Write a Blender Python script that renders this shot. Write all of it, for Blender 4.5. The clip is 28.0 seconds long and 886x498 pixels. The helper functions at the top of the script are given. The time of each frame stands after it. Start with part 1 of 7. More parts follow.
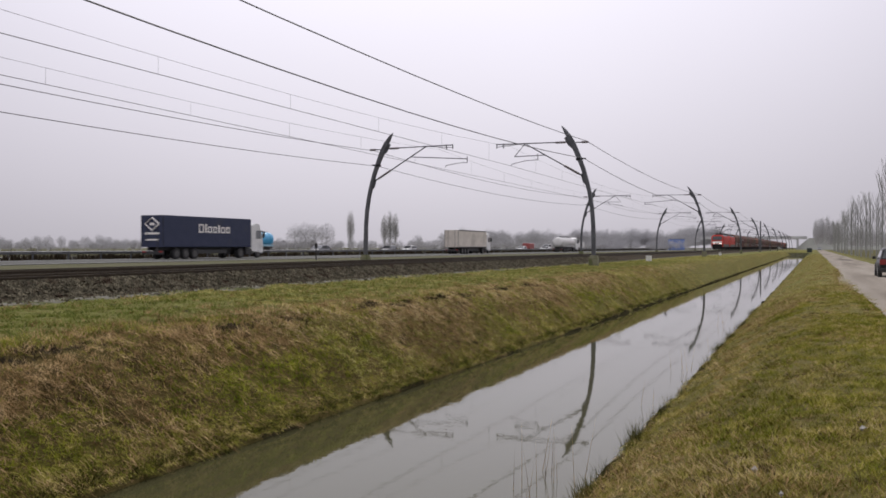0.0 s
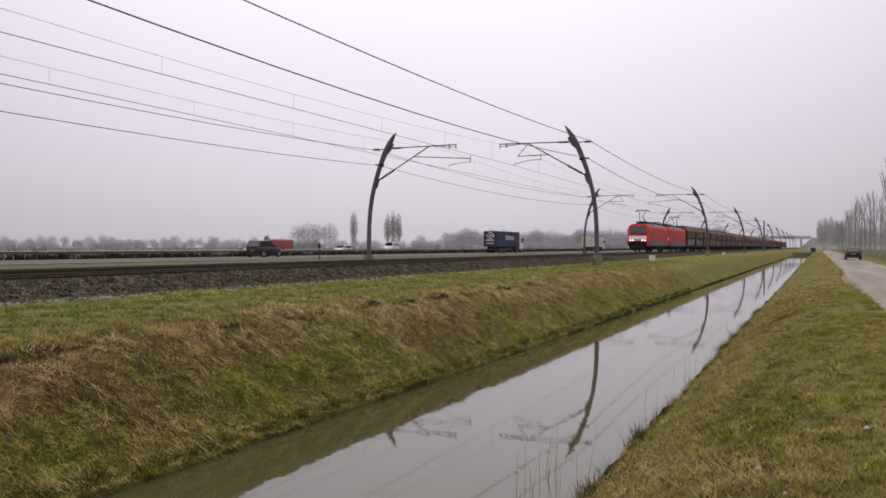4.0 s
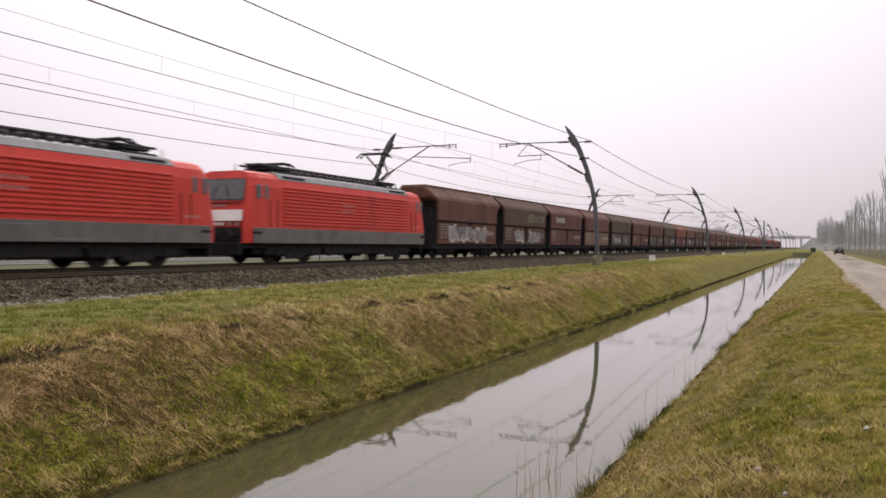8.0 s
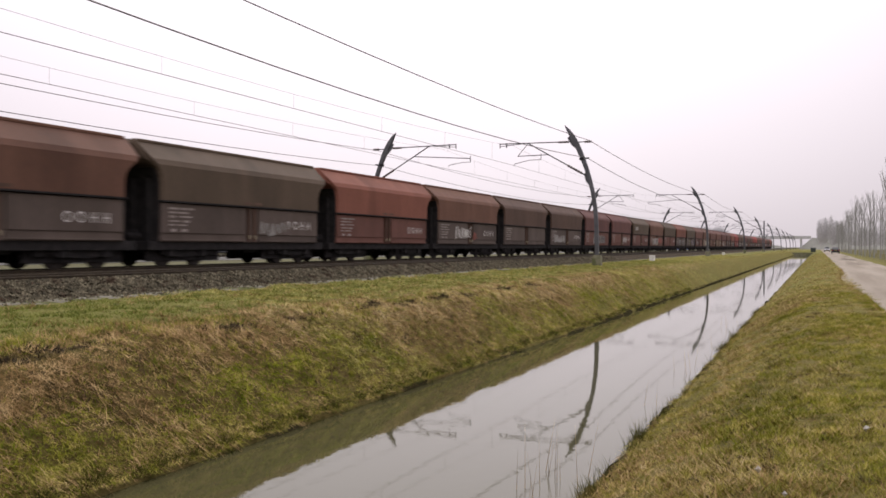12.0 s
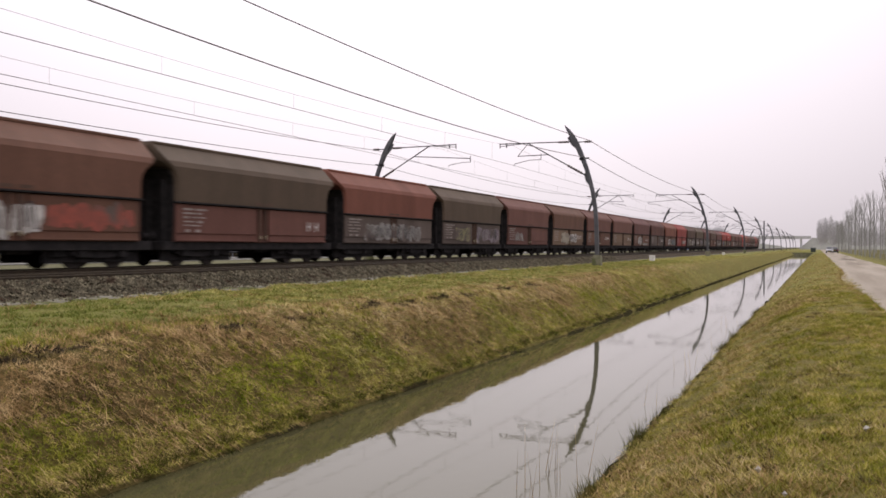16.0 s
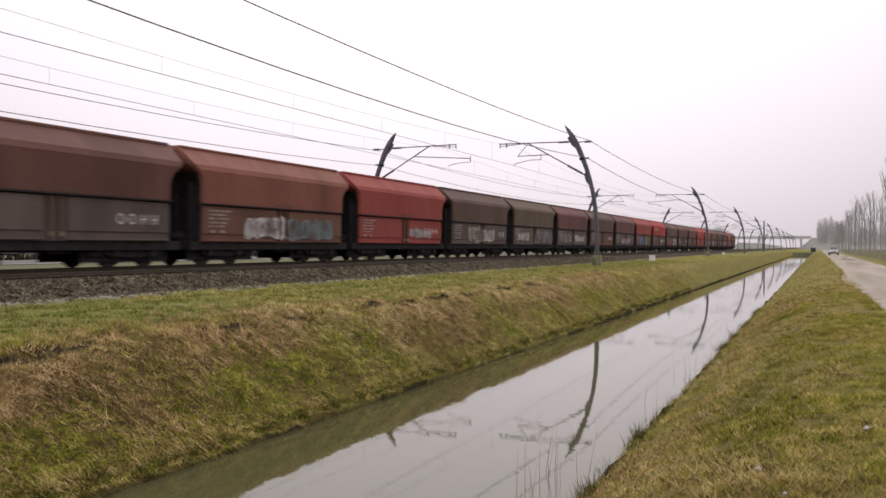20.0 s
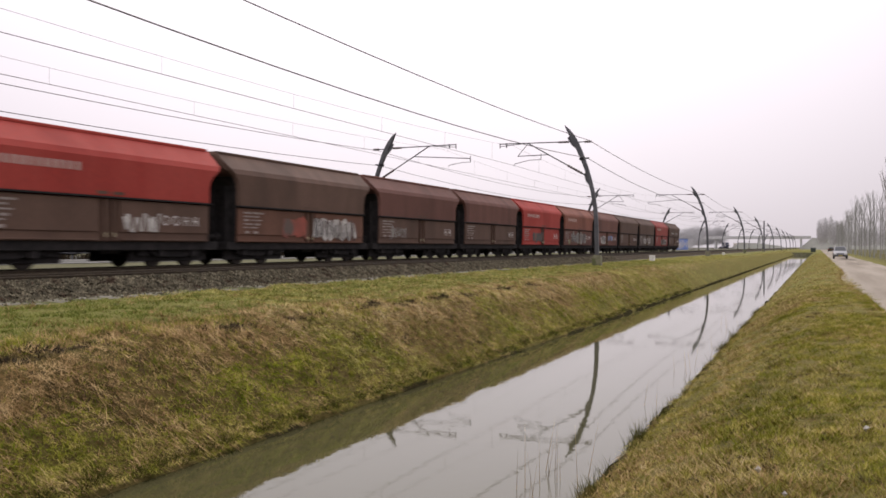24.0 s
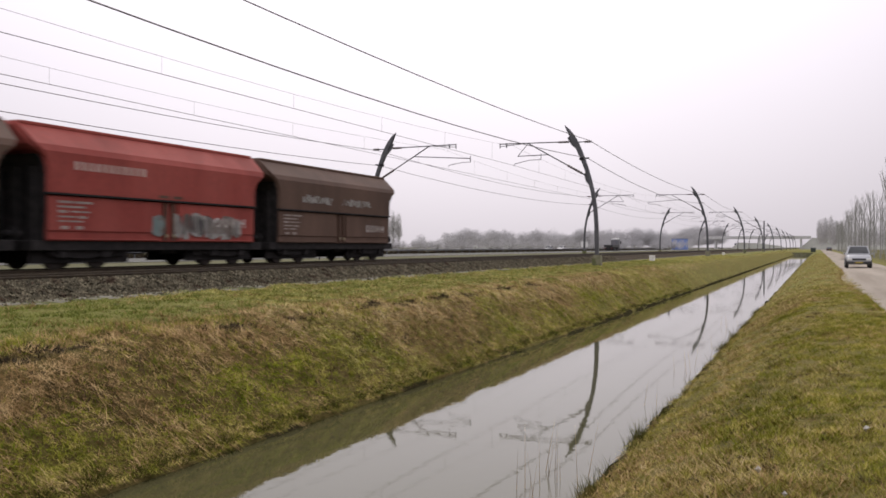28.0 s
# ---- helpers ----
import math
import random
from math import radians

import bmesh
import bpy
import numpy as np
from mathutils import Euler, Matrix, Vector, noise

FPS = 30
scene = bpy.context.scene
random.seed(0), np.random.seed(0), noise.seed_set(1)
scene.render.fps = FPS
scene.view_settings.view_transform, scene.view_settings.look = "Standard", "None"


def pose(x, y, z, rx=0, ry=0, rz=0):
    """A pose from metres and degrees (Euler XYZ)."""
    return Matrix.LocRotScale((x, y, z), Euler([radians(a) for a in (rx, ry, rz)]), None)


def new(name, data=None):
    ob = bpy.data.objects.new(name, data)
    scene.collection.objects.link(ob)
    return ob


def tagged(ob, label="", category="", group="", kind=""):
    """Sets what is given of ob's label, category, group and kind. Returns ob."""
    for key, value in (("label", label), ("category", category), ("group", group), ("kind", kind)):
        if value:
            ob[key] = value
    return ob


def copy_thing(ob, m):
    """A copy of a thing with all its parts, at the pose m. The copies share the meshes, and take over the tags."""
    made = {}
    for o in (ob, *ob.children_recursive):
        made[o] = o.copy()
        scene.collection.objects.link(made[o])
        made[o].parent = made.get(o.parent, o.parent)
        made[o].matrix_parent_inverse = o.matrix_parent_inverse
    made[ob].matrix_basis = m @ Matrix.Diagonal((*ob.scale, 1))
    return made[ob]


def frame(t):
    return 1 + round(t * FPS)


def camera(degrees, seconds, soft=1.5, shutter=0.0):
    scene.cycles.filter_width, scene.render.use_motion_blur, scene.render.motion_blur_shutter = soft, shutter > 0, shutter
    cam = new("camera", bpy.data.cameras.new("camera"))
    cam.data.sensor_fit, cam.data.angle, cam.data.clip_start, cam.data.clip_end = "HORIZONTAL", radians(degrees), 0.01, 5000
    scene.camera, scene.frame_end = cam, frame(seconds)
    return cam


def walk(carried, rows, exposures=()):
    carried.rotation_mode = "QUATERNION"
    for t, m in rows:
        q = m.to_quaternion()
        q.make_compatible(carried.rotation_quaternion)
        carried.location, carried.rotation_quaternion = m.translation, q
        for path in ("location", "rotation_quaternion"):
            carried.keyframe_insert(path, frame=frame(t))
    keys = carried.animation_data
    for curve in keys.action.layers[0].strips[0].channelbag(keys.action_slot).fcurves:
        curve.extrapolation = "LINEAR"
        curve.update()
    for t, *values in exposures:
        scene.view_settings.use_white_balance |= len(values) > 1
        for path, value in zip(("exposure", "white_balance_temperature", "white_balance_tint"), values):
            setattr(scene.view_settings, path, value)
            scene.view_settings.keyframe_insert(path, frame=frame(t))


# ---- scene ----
# Camera: on a tripod beside the ditch, settling in the first half second.
EYE = 1.55
YAW = 22.508
cam = camera(52.21, 28.0, soft=1.65, shutter=0.3)
walk(cam, [
    (0.0, pose(0, 0, EYE, 89.9, 0, YAW - 0.2)),
    (0.2, pose(0, 0, EYE, 89.89, 0, YAW - 0.12)),
    (0.4, pose(0, 0, EYE, 89.88, 0, YAW - 0.03)),
    (0.6, pose(0, 0, EYE, 89.88, 0, YAW)),
    (28.0, pose(0, 0, EYE, 89.88, 0, YAW)),
], exposures=[(0.0, 0.22, 6450, 11), (5.5, 0.26, 6600, 14), (7.0, 0.35, 6700, 14), (8.5, 0.62, 6850, 14), (26.0, 0.62, 6800, 13), (28.0, 0.55, 6700, 12)])

# ---- overcast winter daylight ----
world = bpy.data.worlds.new("overcast_sky")
scene.world = world
world.use_nodes = True
wn, wl = world.node_tree.nodes, world.node_tree.links
wn.clear()
SUN_ELEV, SUN_ROT = radians(38), radians(337)
sky = wn.new("ShaderNodeTexSky")
sky.sky_type, sky.sun_disc = "NISHITA", False
sky.sun_elevation, sky.sun_rotation, sky.air_density, sky.dust_density = SUN_ELEV, SUN_ROT, 1.0, 6.0
grey = wn.new("ShaderNodeHueSaturation")
grey.inputs["Saturation"].default_value, grey.inputs["Value"].default_value = 0.15, 0.055
coord = wn.new("ShaderNodeTexCoord")
split = wn.new("ShaderNodeSeparateXYZ")
ramp = wn.new("ShaderNodeValToRGB")          # cloud deck: dull at the horizon, lighter above
ramp.color_ramp.elements[0].position, ramp.color_ramp.elements[0].color = 0.0, (0.555, 0.528, 0.575, 1)
ramp.color_ramp.elements[1].position, ramp.color_ramp.elements[1].color = 0.30, (0.83, 0.80, 0.90, 1)
ramp.color_ramp.elements.new(1.0).color = (1.38, 1.34, 1.46, 1)      # brightest overhead
cloud = wn.new("ShaderNodeTexNoise")
cloud.inputs["Scale"].default_value, cloud.inputs["Detail"].default_value = 1.6, 3
soft = wn.new("ShaderNodeMapRange")
soft.inputs["To Min"].default_value, soft.inputs["To Max"].default_value = 0.91, 1.07
veil = wn.new("ShaderNodeVectorMath")       # cloud brightened around the camera's view centre, imitating dim lens corners
veil.operation = "DOT_PRODUCT"
veil.inputs[1].default_value = (-0.374, 0.841, 0.391)
view_glow = wn.new("ShaderNodeMapRange")
view_glow.interpolation_type = "SMOOTHSTEP"
view_glow.inputs["From Min"].default_value, view_glow.inputs["From Max"].default_value = 0.78, 0.985
view_glow.inputs["To Min"].default_value, view_glow.inputs["To Max"].default_value = 0.76, 1.0
both = wn.new("ShaderNodeMath")
both.operation = "MULTIPLY"
deck = wn.new("ShaderNodeVectorMath")
deck.operation = "SCALE"
mixed = wn.new("ShaderNodeMix")
mixed.data_type = "RGBA"
mixed.inputs["Factor"].default_value = 0.92
back = wn.new("ShaderNodeBackground")
back.inputs["Strength"].default_value = 1.0
wout = wn.new("ShaderNodeOutputWorld")
wl.new(coord.outputs["Generated"], split.inputs[0])
wl.new(split.outputs["Z"], ramp.inputs["Fac"])
wl.new(coord.outputs["Generated"], cloud.inputs["Vector"])
wl.new(cloud.outputs["Fac"], soft.inputs["Value"])
wl.new(ramp.outputs["Color"], deck.inputs[0])
wl.new(coord.outputs["Generated"], veil.inputs[0])
wl.new(veil.outputs["Value"], view_glow.inputs["Value"])
wl.new(soft.outputs["Result"], both.inputs[0])
wl.new(view_glow.outputs["Result"], both.inputs[1])
wl.new(both.outputs["Value"], deck.inputs["Scale"])
wl.new(sky.outputs["Color"], grey.inputs["Color"])
wl.new(grey.outputs["Color"], mixed.inputs[6])
wl.new(deck.outputs["Vector"], mixed.inputs[7])
wl.new(mixed.outputs[2], back.inputs["Color"])
wl.new(back.outputs["Background"], wout.inputs["Surface"])

sun = new("sun", bpy.data.lights.new("sun", "SUN"))
sun.data.energy, sun.data.angle, sun.data.color = 0.6, radians(25), (1.0, 0.96, 0.9)
sun.rotation_euler = (radians(52), 0, radians(203))


# ---- materials ----
def surf(name, c1, c2, scale=3.0, rough=0.7, metal=0.0, bump=0.2, bscale=40.0, c3=None, stain=0.6, coords="Object", vary=0.0, stretch=(1, 1, 1), spec=0.5, depth=0.02, pieces=False):
    """Two colours in large patches, fine grain and bump; c3 is a third colour in stains."""
    m = bpy.data.materials.new(name)
    m.use_nodes = True
    n, l = m.node_tree.nodes, m.node_tree.links
    b = n["Principled BSDF"]
    b.inputs["Metallic"].default_value = metal
    b.inputs["Specular IOR Level"].default_value = spec
    if coords == "World":
        src = n.new("ShaderNodeNewGeometry").outputs["Position"]
    else:
        src = n.new("ShaderNodeTexCoord").outputs["Object"]
    mp = n.new("ShaderNodeMapping")
    mp.inputs["Scale"].default_value = stretch
    l.new(src, mp.inputs["Vector"])
    vec = mp.outputs["Vector"]
    info = n.new("ShaderNodeObjectInfo")
    off = n.new("ShaderNodeVectorMath")
    off.operation = "SCALE"
    off.inputs[0].default_value = (37.0, 91.0, 53.0)
    l.new(info.outputs["Random"], off.inputs["Scale"])
    add = n.new("ShaderNodeVectorMath")
    l.new(vec, add.inputs[0])
    l.new(off.outputs["Vector"], add.inputs[1])
    vec = add.outputs["Vector"]

    def noise_at(s, detail=6, lo=0.35, hi=0.65):
        t = n.new("ShaderNodeTexNoise")
        t.inputs["Scale"].default_value, t.inputs["Detail"].default_value = s, detail
        l.new(vec, t.inputs["Vector"])
        r = n.new("ShaderNodeMapRange")
        r.inputs["From Min"].default_value, r.inputs["From Max"].default_value = lo, hi
        l.new(t.outputs["Fac"], r.inputs["Value"])
        return r.outputs["Result"]

    def mix(fac, a, bb):
        x = n.new("ShaderNodeMix")
        x.data_type = "RGBA"
        l.new(fac, x.inputs["Factor"])
        for sock, v in ((x.inputs[6], a), (x.inputs[7], bb)):
            if isinstance(v, tuple):
                sock.default_value = (*v, 1)
            else:
                l.new(v, sock)
        return x.outputs[2]
    col = mix(noise_at(scale), c1, c2)
    if c3:
        col = mix(noise_at(scale * 0.37, 8, stain, stain + 0.12), col, c3)
    fine = noise_at(bscale, 4, 0.25, 0.75)
    hs = n.new("ShaderNodeHueSaturation")
    vr = n.new("ShaderNodeMapRange")
    vr.inputs["To Min"].default_value, vr.inputs["To Max"].default_value = 0.8, 1.2
    l.new(fine, vr.inputs["Value"])
    val = vr.outputs["Result"]
    if vary:
        rr = n.new("ShaderNodeMapRange")
        rr.inputs["To Min"].default_value, rr.inputs["To Max"].default_value = 1 - vary, 1 + vary
        l.new(n.new("ShaderNodeNewGeometry").outputs["Random Per Island"] if pieces else info.outputs["Random"], rr.inputs["Value"])
        mm = n.new("ShaderNodeMath")
        mm.operation = "MULTIPLY"
        l.new(val, mm.inputs[0])
        l.new(rr.outputs["Result"], mm.inputs[1])
        val = mm.outputs["Value"]
    l.new(val, hs.inputs["Value"])
    l.new(col, hs.inputs["Color"])
    l.new(hs.outputs["Color"], b.inputs["Base Color"])
    rg = n.new("ShaderNodeMapRange")
    rg.inputs["To Min"].default_value, rg.inputs["To Max"].default_value = max(rough - 0.12, 0.02), min(rough + 0.12, 1)
    l.new(fine, rg.inputs["Value"])
    l.new(rg.outputs["Result"], b.inputs["Roughness"])
    if bump:
        bp = n.new("ShaderNodeBump")
        bp.inputs["Strength"].default_value, bp.inputs["Distance"].default_value = bump, depth
        l.new(fine, bp.inputs["Height"])
        l.new(bp.outputs["Normal"], b.inputs["Normal"])
    return m


def glow(name, c, strength, base=(0.8, 0.8, 0.8)):
    m = bpy.data.materials.new(name)
    m.use_nodes = True
    b = m.node_tree.nodes["Principled BSDF"]
    b.inputs["Base Color"].default_value = (*base, 1)
    b.inputs["Emission Color"].default_value = (*c, 1)
    b.inputs["Emission Strength"].default_value = strength
    return m


def glassy(name, c, rough=0.06):
    m = bpy.data.materials.new(name)
    m.use_nodes = True
    b = m.node_tree.nodes["Principled BSDF"]
    b.inputs["Base Color"].default_value = (*c, 1)
    b.inputs["Roughness"].default_value = rough
    b.inputs["Coat Weight"].default_value = 0.5
    return m


# ---- mesh helpers ----
def mesh_of(name, bm, smooth=False):
    me = bpy.data.meshes.new(name)
    bmesh.ops.recalc_face_normals(bm, faces=bm.faces)
    bm.to_mesh(me)
    bm.free()
    if smooth:
        me.shade_smooth()
    return me


def part(name, bm, material, parent, label="", smooth=False):
    me = bm if isinstance(bm, bpy.types.Mesh) else mesh_of(name, bm, smooth)
    ob = new(name, me)
    if not me.materials:
        me.materials.append(material)
    elif material and me.materials[0] != material:
        ob.material_slots[0].link = "OBJECT"
        ob.material_slots[0].material = material
    ob.parent = parent
    if label:
        tagged(ob, label)
    return ob


def thing(name, label, category, group="", kind="", m=None):
    ob = new(name)
    ob.empty_display_size = 0.2
    tagged(ob, label, category, group, kind)
    if m is not None:
        ob.matrix_basis = m
    return ob


def raw(name, verts, faces, material, smooth=False):
    me = bpy.data.meshes.new(name)
    me.from_pydata([tuple(v) for v in verts], [], faces)
    me.update()
    me.materials.append(material)
    if smooth:
        me.shade_smooth()
    return me


def quads(name, v, material, per=4):
    """A mesh of separate faces out of an array of corners, per corners a face."""
    v = np.asarray(v, dtype=np.float32).reshape(-1, 3)
    k = len(v)
    me = bpy.data.meshes.new(name)
    me.vertices.add(k)
    me.vertices.foreach_set("co", v.ravel())
    me.loops.add(k)
    me.loops.foreach_set("vertex_index", np.arange(k, dtype=np.int32))
    me.polygons.add(k // per)
    me.polygons.foreach_set("loop_start", np.arange(0, k, per, dtype=np.int32))
    me.polygons.foreach_set("loop_total", np.full(k // per, per, dtype=np.int32))
    me.update()
    me.validate()
    me.materials.append(material)
    return me


def box(bm, x0, x1, y0, y1, z0, z1, bevel=0.0):
    vs = [bm.verts.new((x, y, z)) for z in (z0, z1) for y in (y0, y1) for x in (x0, x1)]
    fs = [bm.faces.new([vs[i] for i in f]) for f in ((0, 2, 3, 1), (4, 5, 7, 6), (0, 1, 5, 4), (2, 6, 7, 3), (0, 4, 6, 2), (1, 3, 7, 5))]
    if bevel:
        bmesh.ops.bevel(bm, geom=list({e for f in fs for e in f.edges}), offset=bevel, segments=1, affect="EDGES")
    return bm


def ring(bm, c, u, v, r, n):
    return [bm.verts.new(c + (u * math.cos(2 * math.pi * i / n) + v * math.sin(2 * math.pi * i / n)) * r) for i in range(n)]


def tube(bm, pts, radii, n=6, caps=True):
    pts = [Vector(p) for p in pts]
    if not isinstance(radii, (list, tuple)):
        radii = [radii] * len(pts)
    rings = []
    for i, p in enumerate(pts):
        d = (pts[min(i + 1, len(pts) - 1)] - pts[max(i - 1, 0)]).normalized()
        u = d.cross(Vector((0, 0, 1)) if abs(d.z) < 0.9 else Vector((1, 0, 0))).normalized()
        rings.append(ring(bm, p, u, d.cross(u), radii[i], n))
    for a, b in zip(rings, rings[1:]):
        for i in range(n):
            bm.faces.new((a[i], a[(i + 1) % n], b[(i + 1) % n], b[i]))
    if caps:
        bm.faces.new(rings[0][::-1])
        bm.faces.new(rings[-1])
    return bm


def prism(bm, outline, y0, y1, close=True):
    """An outline in x, z drawn out along y."""
    a = [bm.verts.new((x, y0, z)) for x, z in outline]
    b = [bm.verts.new((x, y1, z)) for x, z in outline]
    k = len(a)
    for i in range(k if close else k - 1):
        bm.faces.new((a[i], a[(i + 1) % k], b[(i + 1) % k], b[i]))
    if close:
        bm.faces.new(a[::-1])
        bm.faces.new(b)
    return bm


def B():
    return bmesh.new()


# ---- the plan: x across (the railway lies at minus x), y along the line, z up ----
RAIL = 0.85                    # rail head
NEAR, FAR = -18.2, -22.7       # track centres
WATER = -1.27
MAST_Y = [55.2 + 61.2 * i for i in range(-1, 10)]
PROFILE = [(-3000, 0.0), (-140, 0.3), (-84, 0.42), (-44, 0.42), (-30, 0.58), (-26.4, 0.60), (-25.4, 0.45), (-15.6, 0.32), (-15.0, 0.40), (-12.6, 0.40), (-10.6, 0.37),
           (-9.7, 0.27), (-9.2, 0.12), (-8.8, -0.12), (-8.2, -0.62), (-7.66, -1.12), (-7.5, -1.18), (-7.46, -1.5), (-6.7, -1.9), (-3.2, -1.9), (-2.5, -1.42), (-2.3, -1.2), (-1.7, -0.86), (-0.9, -0.42),
           (-0.2, -0.1), (0.6, 0.0), (1.4, 0.0), (1.7, -0.06), (4.9, -0.06), (5.3, 0.02), (8.0, 0.05), (40, 0.0), (3000, 0.0)]
PX, PZ = [p[0] for p in PROFILE], [p[1] for p in PROFILE]


def ground_z(x, y):
    z = float(np.interp(x, PX, PZ))
    if y > 335 and -13 < x < 1.4:      # the ditch ends at a culvert
        k = min(1, (y - 335) / 4)
        z = z * (1 - k) + (0.03 - 0.025 * min(0, x + 4)) * k
    if -15.2 < x < 1.0 and -25 < y < 95:
        fade = min(1, max(0, (95 - y) / 40)) * (1.7 if -9.9 < x < -8.2 else 1.0)
        z += fade * (0.065 * noise.noise((x * 0.9, y * 0.55, 3.1)) + 0.045 * noise.noise((x * 2.3, y * 1.9, 7.7)))
    elif -60 < x < 12:
        z += 0.03 * noise.noise((x * 0.6, y * 0.3, 3.1)) * (0 if 1.0 < x < 5.4 or -26 < x < -15 else 1)
    return z


def ground_material():
    m = bpy.data.materials.new("winter_grass_ground")
    m.use_nodes = True
    n, l = m.node_tree.nodes, m.node_tree.links
    b = n["Principled BSDF"]
    b.inputs["Roughness"].default_value = 0.95
    b.inputs["Specular IOR Level"].default_value = 0.05
    pos = n.new("ShaderNodeNewGeometry").outputs["Position"]

    def nz(s, lo, hi, detail=6, off=0.0, st=(1, 1, 1)):
        mp = n.new("ShaderNodeMapping")
        mp.inputs["Location"].default_value = (off, off, 0)
        mp.inputs["Scale"].default_value = st
        l.new(pos, mp.inputs["Vector"])
        t = n.new("ShaderNodeTexNoise")
        t.inputs["Scale"].default_value, t.inputs["Detail"].default_value = s, detail
        l.new(mp.outputs["Vector"], t.inputs["Vector"])
        r = n.new("ShaderNodeMapRange")
        r.inputs["From Min"].default_value, r.inputs["From Max"].default_value = lo, hi
        l.new(t.outputs["Fac"], r.inputs["Value"])
        return r.outputs["Result"], t.outputs["Fac"]

    def mix(f, a, c):
        x = n.new("ShaderNodeMix")
        x.data_type = "RGBA"
        l.new(f, x.inputs["Factor"])
        for sock, v in ((x.inputs[6], a), (x.inputs[7], c)):
            if isinstance(v, tuple):
                sock.default_value = (*v, 1)
            else:
                l.new(v, sock)
        return x.outputs[2]
    green = mix(nz(0.8, 0.35, 0.65)[0], (0.165, 0.172, 0.050), (0.215, 0.213, 0.066))
    green = mix(nz(6, 0.45, 0.75)[0], green, (0.13, 0.105, 0.030))
    # dead grass lies along the crest of the far bank
    sp = n.new("ShaderNodeSeparateXYZ")
    l.new(pos, sp.inputs[0])
    wob = n.new("ShaderNodeMath")
    wob.operation = "MULTIPLY_ADD"
    l.new(nz(0.45, 0.3, 0.7, 5, 9.0)[1], wob.inputs[0])
    wob.inputs[1].default_value = 5.0
    l.new(sp.outputs["X"], wob.inputs[2])
    band = n.new("ShaderNodeValToRGB")
    band.color_ramp.interpolation = "EASE"
    e = band.color_ramp.elements
    e[0].position, e[0].color = 0.0, (0, 0, 0, 1)
    e[1].position, e[1].color = 1.0, (0.3, 0.3, 0.3, 1)
    for p, v in ((0.26, 0.0), (0.33, 0.85), (0.39, 0.85), (0.47, 0.2), (0.78, 0.2)):
        k = e.new(p)
        k.color = (v, v, v, 1)
    mr = n.new("ShaderNodeMapRange")
    mr.inputs["From Min"].default_value, mr.inputs["From Max"].default_value = -12.0, 4.0
    l.new(wob.outputs["Value"], mr.inputs["Value"])
    l.new(mr.outputs["Result"], band.inputs["Fac"])
    straw = mix(nz(3.0, 0.35, 0.65, 8, 4.0)[0], (0.260, 0.182, 0.075), (0.165, 0.114, 0.045))
    far = n.new("ShaderNodeMapRange")        # the dead grass thins out further along
    far.inputs["From Min"].default_value, far.inputs["From Max"].default_value = 34, 60
    far.inputs["To Min"].default_value, far.inputs["To Max"].default_value = 1.0, 0.3
    l.new(sp.outputs["Y"], far.inputs["Value"])
    fm = n.new("ShaderNodeMath")
    fm.operation = "MULTIPLY"
    l.new(band.outputs["Color"], fm.inputs[0])
    l.new(far.outputs["Result"], fm.inputs[1])
    col = mix(fm.outputs["Value"], green, straw)
    fld = n.new("ShaderNodeMapRange")        # far field beyond the railway, greyed in its colour for mist
    fld.inputs["From Min"].default_value, fld.inputs["From Max"].default_value = -60, -90
    l.new(sp.outputs["X"], fld.inputs["Value"])
    col = mix(fld.outputs["Result"], col, (0.15, 0.145, 0.115))
    strip = n.new("ShaderNodeMapRange")      # grey-green winter meadow between railway and motorway
    strip.inputs["From Min"].default_value, strip.inputs["From Max"].default_value = -27.5, -30.5
    l.new(sp.outputs["X"], strip.inputs["Value"])
    col = mix(strip.outputs["Result"], col, mix(nz(0.35, 0.35, 0.65, 5, 2.0)[0], (0.125, 0.124, 0.066), (0.150, 0.147, 0.088)))
    lee = n.new("ShaderNodeMapRange")        # rough dull grass beyond the lane
    lee.inputs["From Min"].default_value, lee.inputs["From Max"].default_value = 5.4, 8.0
    l.new(sp.outputs["X"], lee.inputs["Value"])
    col = mix(lee.outputs["Result"], col, mix(nz(0.9, 0.35, 0.65, 6, 3.0)[0], (0.095, 0.092, 0.038), (0.14, 0.125, 0.06)))
    thatch_shade = n.new("ShaderNodeValToRGB")     # rotted thatch and soil of both banks, with shade between tufts painted in
    e = thatch_shade.color_ramp.elements
    e[0].position, e[0].color = 0.09, (0, 0, 0, 1)
    e[1].position, e[1].color = 0.90, (0, 0, 0, 1)
    for p, v in ((0.15, 0.6), (0.30, 0.6), (0.55, 0.5), (0.75, 0.4)):
        k = e.new(p)
        k.color = (v, v, v, 1)
    mx = n.new("ShaderNodeMapRange")
    mx.inputs["From Min"].default_value, mx.inputs["From Max"].default_value = -12.0, 4.0
    l.new(sp.outputs["X"], mx.inputs["Value"])
    l.new(mx.outputs["Result"], thatch_shade.inputs["Fac"])
    close = n.new("ShaderNodeMapRange")      # this painted shade is strongest near the camera and fades further along
    close.inputs["From Min"].default_value, close.inputs["From Max"].default_value = 9, 32
    close.inputs["To Min"].default_value, close.inputs["To Max"].default_value = 1.35, 0.1
    l.new(sp.outputs["Y"], close.inputs["Value"])
    tm = n.new("ShaderNodeMath")
    tm.operation = "MULTIPLY"
    l.new(thatch_shade.outputs["Color"], tm.inputs[0])
    l.new(close.outputs["Result"], tm.inputs[1])
    col = mix(tm.outputs["Value"], col, mix(nz(5, 0.35, 0.65, 6, 7.0)[0], (0.070, 0.055, 0.018), (0.130, 0.100, 0.036)))
